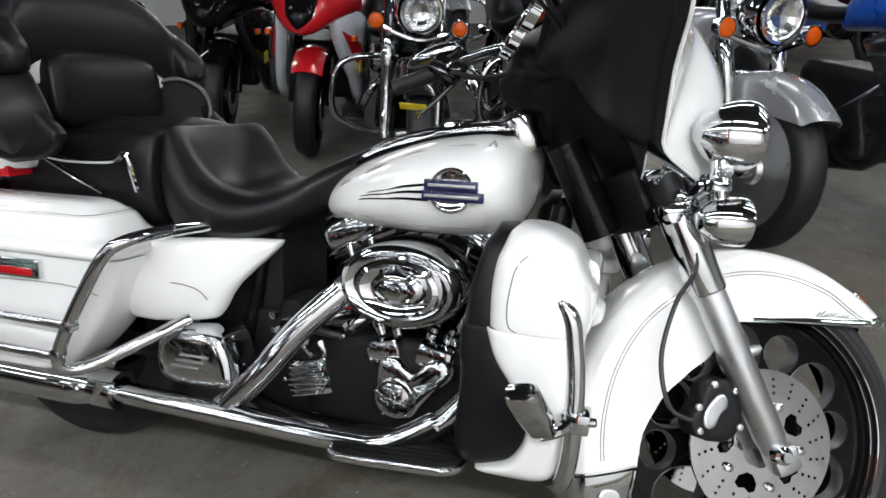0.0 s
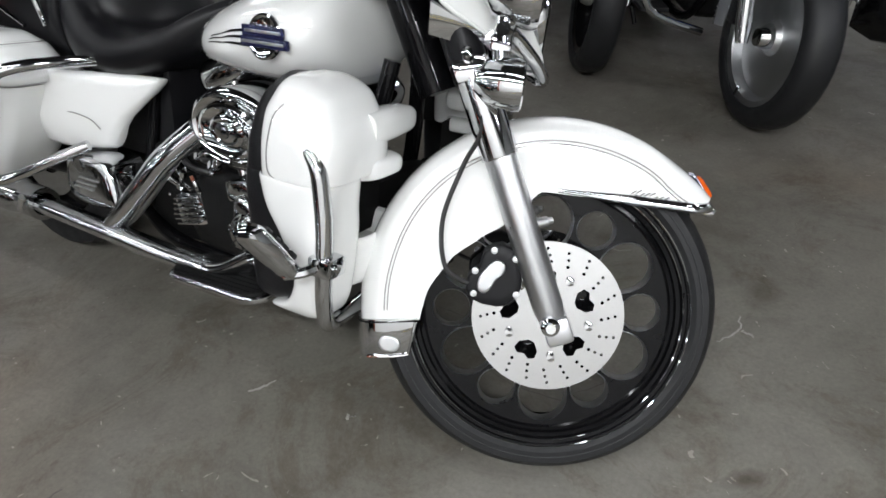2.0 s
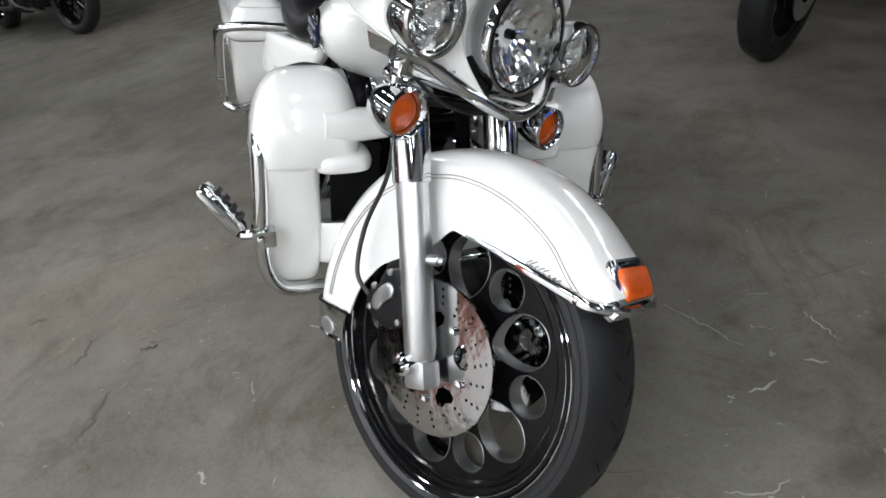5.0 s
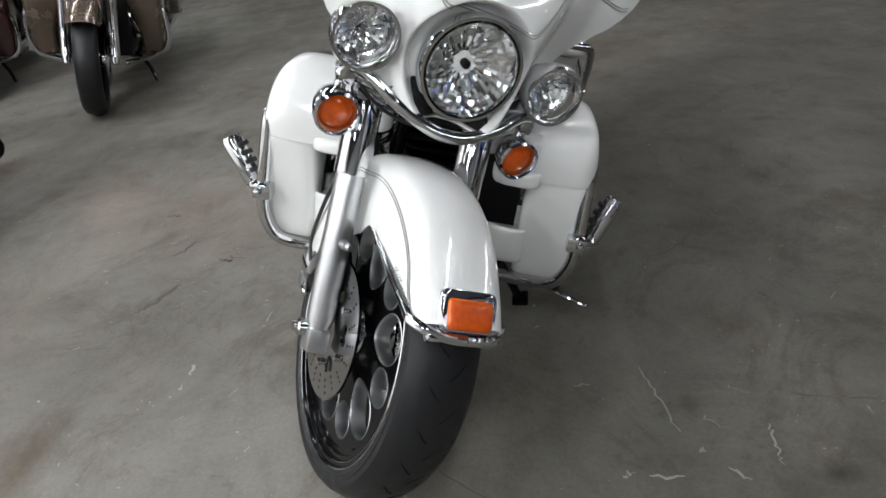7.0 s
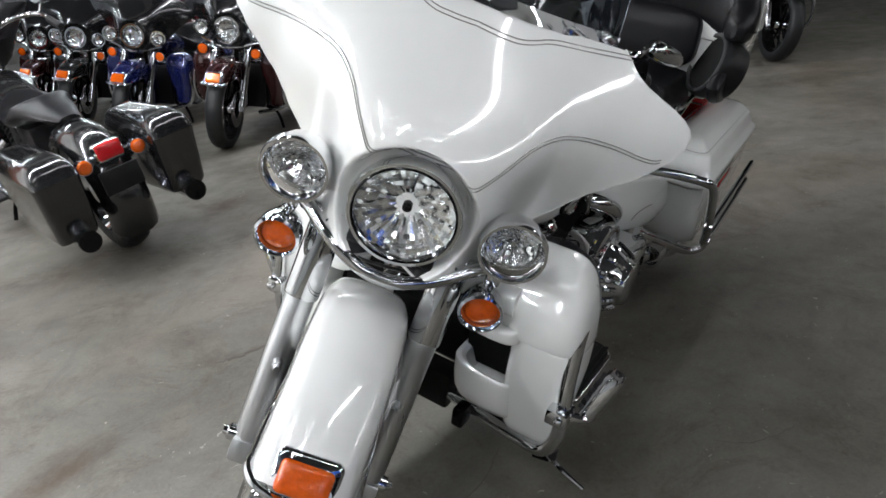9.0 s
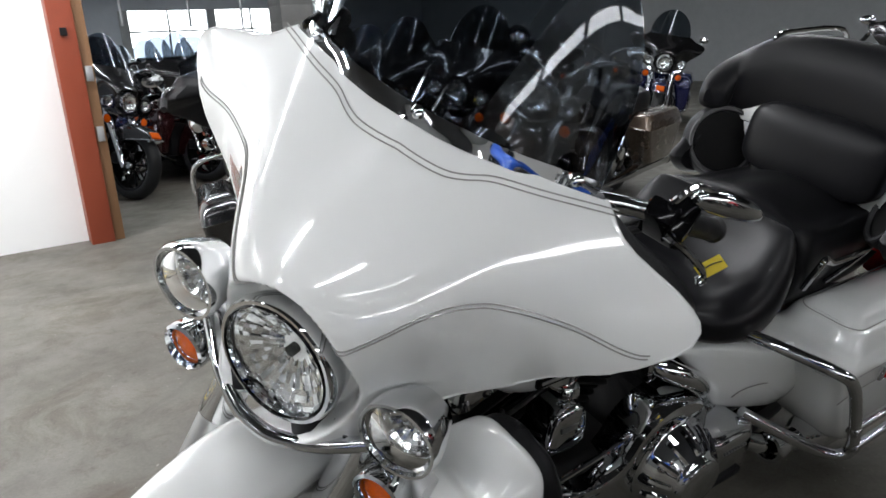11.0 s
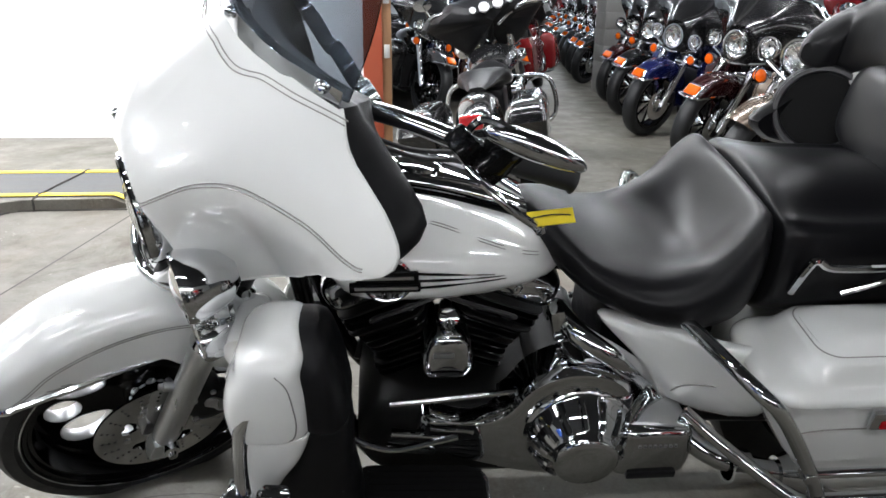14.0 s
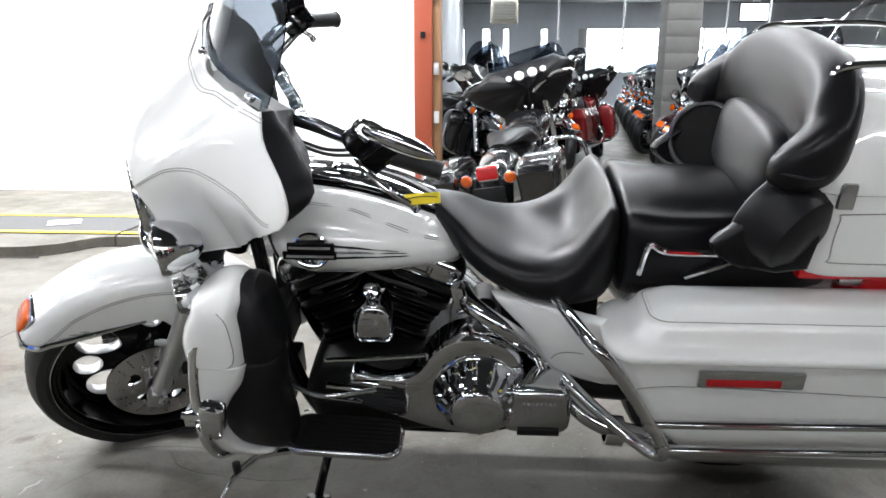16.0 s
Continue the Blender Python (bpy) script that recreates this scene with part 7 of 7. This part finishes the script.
def tourer(ma, label, front_fairing=True, shield=True, turn=7, disc=False, lamp_on=True, group="parked motorcycles", shell=None, solo=False):
    b = thing("motorcycle", Matrix(), label, "motorcycle", group)
    MS = straight_front(turn)
    basic_wheels(b, MS, disc)
    basic_fork(b, MS)
    basic_engine(b, ma)
    basic_body(b, ma, True, solo)
    if not solo:
        for s in (1, -1):
            part("leg_fairing", loft(smooth_rings([rrect(cx, s * cy, hx, hy, 0.03, z, 4) for z, cx, hx, cy, hy in ((0.27, 1.13, 0.06, 0.28, 0.04), (0.29, 1.14, 0.09, 0.29, 0.06), (0.40, 1.16, 0.09, 0.30, 0.07), (0.55, 1.17, 0.10, 0.28, 0.095), (0.64, 1.17, 0.09, 0.27, 0.1), (0.70, 1.16, 0.06, 0.265, 0.07), (0.715, 1.15, 0.03, 0.265, 0.04))], 2)), ma, b)
        # added black panel stands in for the deep shade behind the forks
        part("oil_cooler", box((1.16, 0, 0.42), (0.05, 0.34, 0.34), 0.015), BLACKPLASTIC, b)
    front_fender_of(b, MS, ma, lamp_on)
    lamps_of(b, MS, True)
    if front_fairing:
        fa = part("fairing", grid(fairing_point, 40, 30, 0.005), shell or ma, b, m=MS)
        rings = [inner_ring(0.985, -0.006), inner_ring(0.95, -0.07), inner_ring(0.85, -0.13), inner_ring(0.4, -0.14)]
        inn = part("inner_fairing", loft(rings), BLACKPLASTIC, fa, "black dashboard with round gauges")
        for y, r in ((-0.05, 0.034), (0.05, 0.034), (-0.13, 0.022), (0.13, 0.022)):
            part("gauge", lathe([(0, r), (0.018, r), (0.02, r * 0.9), (0.018, 0)], 16, (-0.9, 0, 0.4), (-0.462, y, 0.79)), WALLPAINT, inn)
            part("gauge_ring", lathe([(0.012, r * 1.06), (0.022, r * 1.06), (0.024, r * 0.95), (0.02, r * 0.88)], 18, (-0.9, 0, 0.4), (-0.462, y, 0.79)), SATIN, inn)
    else:
        part("nacelle", lathe([(-0.22, 0.0), (-0.2, 0.06), (-0.1, 0.11), (-0.02, 0.115), (0.0, 0.108)], 24, (1, 0, 0), (-0.085, 0, 0.56)), CHROME, b, m=MS)
    if shield:
        part("windscreen", grid(lambda u, v: screen(u, v * (0.3 if solo else 1.0)), 14, 8, 0.004), SMOKED if front_fairing else CLEAR, b, m=MS)
    return b


def cruiser(ma, label, turn=10, disc=True, group="parked motorcycles"):
    b = thing("motorcycle", Matrix(), label, "motorcycle", group)
    MS = straight_front(turn)
    basic_wheels(b, MS, disc)
    basic_fork(b, MS)
    basic_engine(b, ma)
    basic_body(b, ma, False)
    front_fender_of(b, MS, ma, False)
    lamps_of(b, MS, False)
    part("nacelle", lathe([(-0.24, 0.0), (-0.22, 0.06), (-0.1, 0.11), (-0.02, 0.115), (0.0, 0.108)], 24, (1, 0, 0), (-0.085, 0, 0.56)), CHROME, b, m=MS)
    return b


def sport(body, side, label, group="parked motorcycles"):
    b = thing("sport_motorcycle", Matrix(), label, "motorcycle", group)
    MS = straight_front(6)
    fw = part("front_wheel", lathe([(-0.045, 0.21), (-0.052, 0.235), (0.052, 0.235), (0.045, 0.21), (-0.045, 0.21)], 32, (0, 1, 0)), GLOSSBLACK, b, m=MS)
    part("tyre", lathe(tyre_profile(0.302, 0.12, 0.225), 36, (0, 1, 0)), RUBBER, fw)
    for k in range(6):
        a = radians(60 * k)
        part("spoke", tube([(0.03 * math.cos(a), 0, 0.03 * math.sin(a)), (0.215 * math.cos(a), 0, 0.215 * math.sin(a))], 0.012, 6), GLOSSBLACK, fw)
    for s in (1, -1):
        part("brake_disc", lathe([(s * 0.07, 0.08), (s * 0.07, 0.15), (s * 0.075, 0.15), (s * 0.075, 0.08), (s * 0.07, 0.08)], 28, (0, 1, 0)), STEEL, fw)
        part("fork_leg", lathe([(0, 0.0), (0, 0.025), (0.3, 0.027), (0.65, 0.022), (0.65, 0)], 14, FD, (0, s * 0.105, 0)), GLOSSBLACK, b, m=MS)
    part("front_fender", grid(lambda u, v: Vector(((0.335 - 0.03 * (2 * v - 1) ** 2) * math.cos(radians(45 + 120 * u)), 0.085 * (2 * v - 1), (0.335 - 0.03 * (2 * v - 1) ** 2) * math.sin(radians(45 + 120 * u)))), 16, 10, 0.005), body, b, m=MS)
    rw = part("rear_wheel", lathe([(-0.06, 0.18), (-0.065, 0.215), (0.065, 0.215), (0.06, 0.18), (-0.06, 0.18)], 28, (0, 1, 0), (0.1, 0, 0.312)), GLOSSBLACK, b)
    part("tyre", lathe(tyre_profile(0.312, 0.17, 0.205), 36, (0, 1, 0), (0.1, 0, 0.312)), RUBBER, rw)
    nose = loft(smooth_rings([[Vector((x + 0.25 * (1 - abs(math.sin(a))) * 0.0, w * math.copysign(abs(math.cos(a)) ** 0.8, math.cos(a)), z + h * math.sin(a))) for a in (2 * math.pi * i / 28 for i in range(28))] for x, w, z, h in ((1.80, 0.03, 0.78, 0.03), (1.74, 0.11, 0.82, 0.09), (1.62, 0.19, 0.88, 0.13), (1.48, 0.24, 0.90, 0.15), (1.36, 0.26, 0.88, 0.14))], 3))
    part("nose_fairing", nose, body, b)
    part("headlight_panel", loft(smooth_rings([[Vector((x, w * math.cos(a), z + h * math.sin(a))) for a in (2 * math.pi * i / 20 for i in range(20))] for x, w, z, h in ((1.815, 0.02, 0.80, 0.03), (1.775, 0.07, 0.84, 0.06), (1.70, 0.1, 0.90, 0.07))], 2)), GLOSSBLACK, b)
    part("screen", grid(lambda u, v: Vector((1.62 - 0.2 * v - 0.35 * ((2 * u - 1) * 0.15) ** 2 * 8, (2 * u - 1) * (0.17 - 0.05 * v), 1.0 + 0.2 * v - 0.05 * (2 * u - 1) ** 2)), 12, 8, 0.004), SMOKED, b)
    for s in (1, -1):
        part("side_fairing", slab([(1.60, 0.80), (1.52, 0.62), (1.40, 0.44), (1.25, 0.27), (0.95, 0.24), (1.0, 0.42), (1.22, 0.60), (1.10, 0.74), (1.40, 0.84)], s * 0.20, s * 0.26, 0.02, 2, bow=lambda x, z, s=s: -s * 0.09 * smooth01(x, 1.3, 1.65)), side, b)
        part("side_blade", slab([(1.56, 0.74), (1.42, 0.56), (1.30, 0.50), (1.38, 0.66)], s * 0.255, s * 0.275, 0.006, 1, bow=lambda x, z, s=s: -s * 0.09 * smooth01(x, 1.3, 1.65)), body, b)
        part("side_signal", box((1.50, s * 0.245, 0.70), (0.06, 0.03, 0.035), 0.01), AMBER, b)
        part("mirror", lathe([(0, 0.0), (0.0, 0.05), (0.02, 0.045), (0.04, 0)], 14, (1, 0, 0), (1.42, s * 0.34, 1.08), squash=(1.4, 0.8)), GLOSSBLACK, b)
        part("mirror_stalk", tube(mirrored([(1.5, 0.18, 1.0), (1.45, 0.27, 1.05), (1.43, 0.33, 1.08)], s), 0.007, 6, 3), GLOSSBLACK, b)
        part("handlebar", tube(mirrored([(1.36, 0.08, 0.97), (1.33, 0.25, 0.96), (1.26, 0.36, 0.93)], s), 0.016, 8, 3), RUBBER, b)
    part("fuel_tank", loft(smooth_rings([sring(x, 0, z, w, h, h, 2.3, 24) for x, w, z, h in ((0.80, 0.06, 0.80, 0.06), (0.9, 0.12, 0.85, 0.10), (1.1, 0.17, 0.9, 0.13), (1.28, 0.15, 0.9, 0.12), (1.35, 0.08, 0.88, 0.07))], 3)), body, b)
    part("seat", loft(smooth_rings([sring(x, 0, z, w, h, h, 2.5, 20) for x, w, z, h in ((0.88, 0.07, 0.82, 0.03), (0.7, 0.13, 0.80, 0.04), (0.5, 0.13, 0.84, 0.05), (0.3, 0.10, 0.92, 0.05), (0.0, 0.05, 1.0, 0.03))], 3)), LEATHER, b)
    part("engine_block", box((0.98, 0, 0.45), (0.5, 0.32, 0.34), 0.05, segs=3), BLACKPLASTIC, b)
    part("tail_fairing", loft(smooth_rings([sring(x, 0, z, w, h, h, 2.5, 20) for x, w, z, h in ((0.55, 0.13, 0.74, 0.05), (0.3, 0.12, 0.82, 0.06), (-0.05, 0.05, 0.95, 0.03))], 3)), body, b)
    part("swingarm", tube([(0.75, 0.09, 0.40), (0.1, 0.10, 0.312)], 0.03, 8), GLOSSBLACK, b)
    part("muffler", tube([(0.8, -0.2, 0.3), (0.4, -0.22, 0.33), (0.05, -0.22, 0.42)], lambda t: 0.03 + 0.025 * t, 14, 5), SATIN, b)
    part("price_card", box((1.42, 0.27, 0.53), (0.09, 0.004, 0.07), 0), YELLOW, b)
    return b


def parked(front_x, front_y, heading, lean=9):
    """The pose of a parked machine by its front wheel's place on the floor."""
    return pose(front_x, front_y, 0, 0, 0, heading) @ pose(-1.536, 0, 0, -lean, 0, 0)


def put(ob, *place):
    ob.matrix_basis = parked(*place)
    return ob


maroon = put(tourer(MAROON, "dark maroon touring motorcycle with chrome lamps parked in a row", shell=BLACKP), -1.22, -3.42, 24)
blue = put(tourer(BLUEP, "dark blue touring motorcycle with chrome lamps parked in a row", shell=BLACKP), -1.25, -4.62, 25)
bronze = put(tourer(BRONZE, "bronze touring motorcycle with chrome nacelle parked in a row", False, True, lamp_on=False), -0.98, -2.22, 21)
black = put(tourer(BLACKP, "black touring motorcycle with hard bags parked in a row"), -1.45, -5.8, 27)
copy_thing(maroon, parked(-1.6, -6.75, 28))
silver = put(cruiser(SILVERP, "silver cruiser motorcycle with a solid disc front wheel", 3), 1.645, 1.61, -58, 8)
plain = put(cruiser(BLACKP, "black cruiser motorcycle with chrome headlight", 5, disc=False), 0.125, 1.87, -66, 8)
copy_thing(plain, parked(0.895, 1.90, -66, 8))
put(sport(REDP, WHITEP, "red and pale grey sport motorcycle with full fairing"), -0.69, 2.41, -76, 7)
darksport = put(sport(GLOSSBLACK, BLACKP, "black sport motorcycle with full fairing"), -1.48, 2.68, -74, 7)
put(sport(BRIGHTBLUE, BLACKP, "black sport motorcycle with bright blue panels"), 2.40, 1.60, -54, 7)
# black machine with its tail towards the white one
bagger = put(tourer(BLACKP, "black bagger motorcycle with dark hard bags and red tail lamp", True, True, 20, solo=True), 0.067, -3.850, -103)

red = put(tourer(paint("deep_red_tank_paint", (0.16, 0.008, 0.010)), "deep red touring motorcycle in the back hall"), -1.0, -8.2, -112)

# rows that run back through the hall and along the dim side of the room
HALL = (maroon, black, blue, plain, black, silver, red, plain)
rng = random.Random(4)
for k in range(13):
    copy_thing(HALL[k % 8], parked(-0.15 - 0.05 * k, -6.1 - 1.05 * k, 118 + rng.uniform(-5, 5)))
    copy_thing(HALL[(k * 3 + 1) % 8], parked(-1.78 - 0.165 * k, -8.75 - 1.05 * k, 36 + rng.uniform(-5, 5)))
for k in range(9):
    copy_thing((black, blue, plain, black)[k % 4], parked(0.62 + rng.uniform(-0.08, 0.08), -5.7 - 0.86 * k, 112 + rng.uniform(-6, 6)))
    copy_thing(HALL[(k * 5 + 2) % 8], parked(-5.4 - 0.1 * k, -4.9 - 1.15 * k, 36 + rng.uniform(-5, 5)))
for k in range(6):
    copy_thing((plain, black, silver, darksport, plain, maroon)[k], parked(-2.9 + 1.15 * k, 4.9 + 0.1 * (k % 2), -58 + rng.uniform(-6, 6), 8))
copy_thing(plain, parked(-4.75, -0.1, 30, 8))
copy_thing(black, parked(-4.4, -1.5, 34, 8))
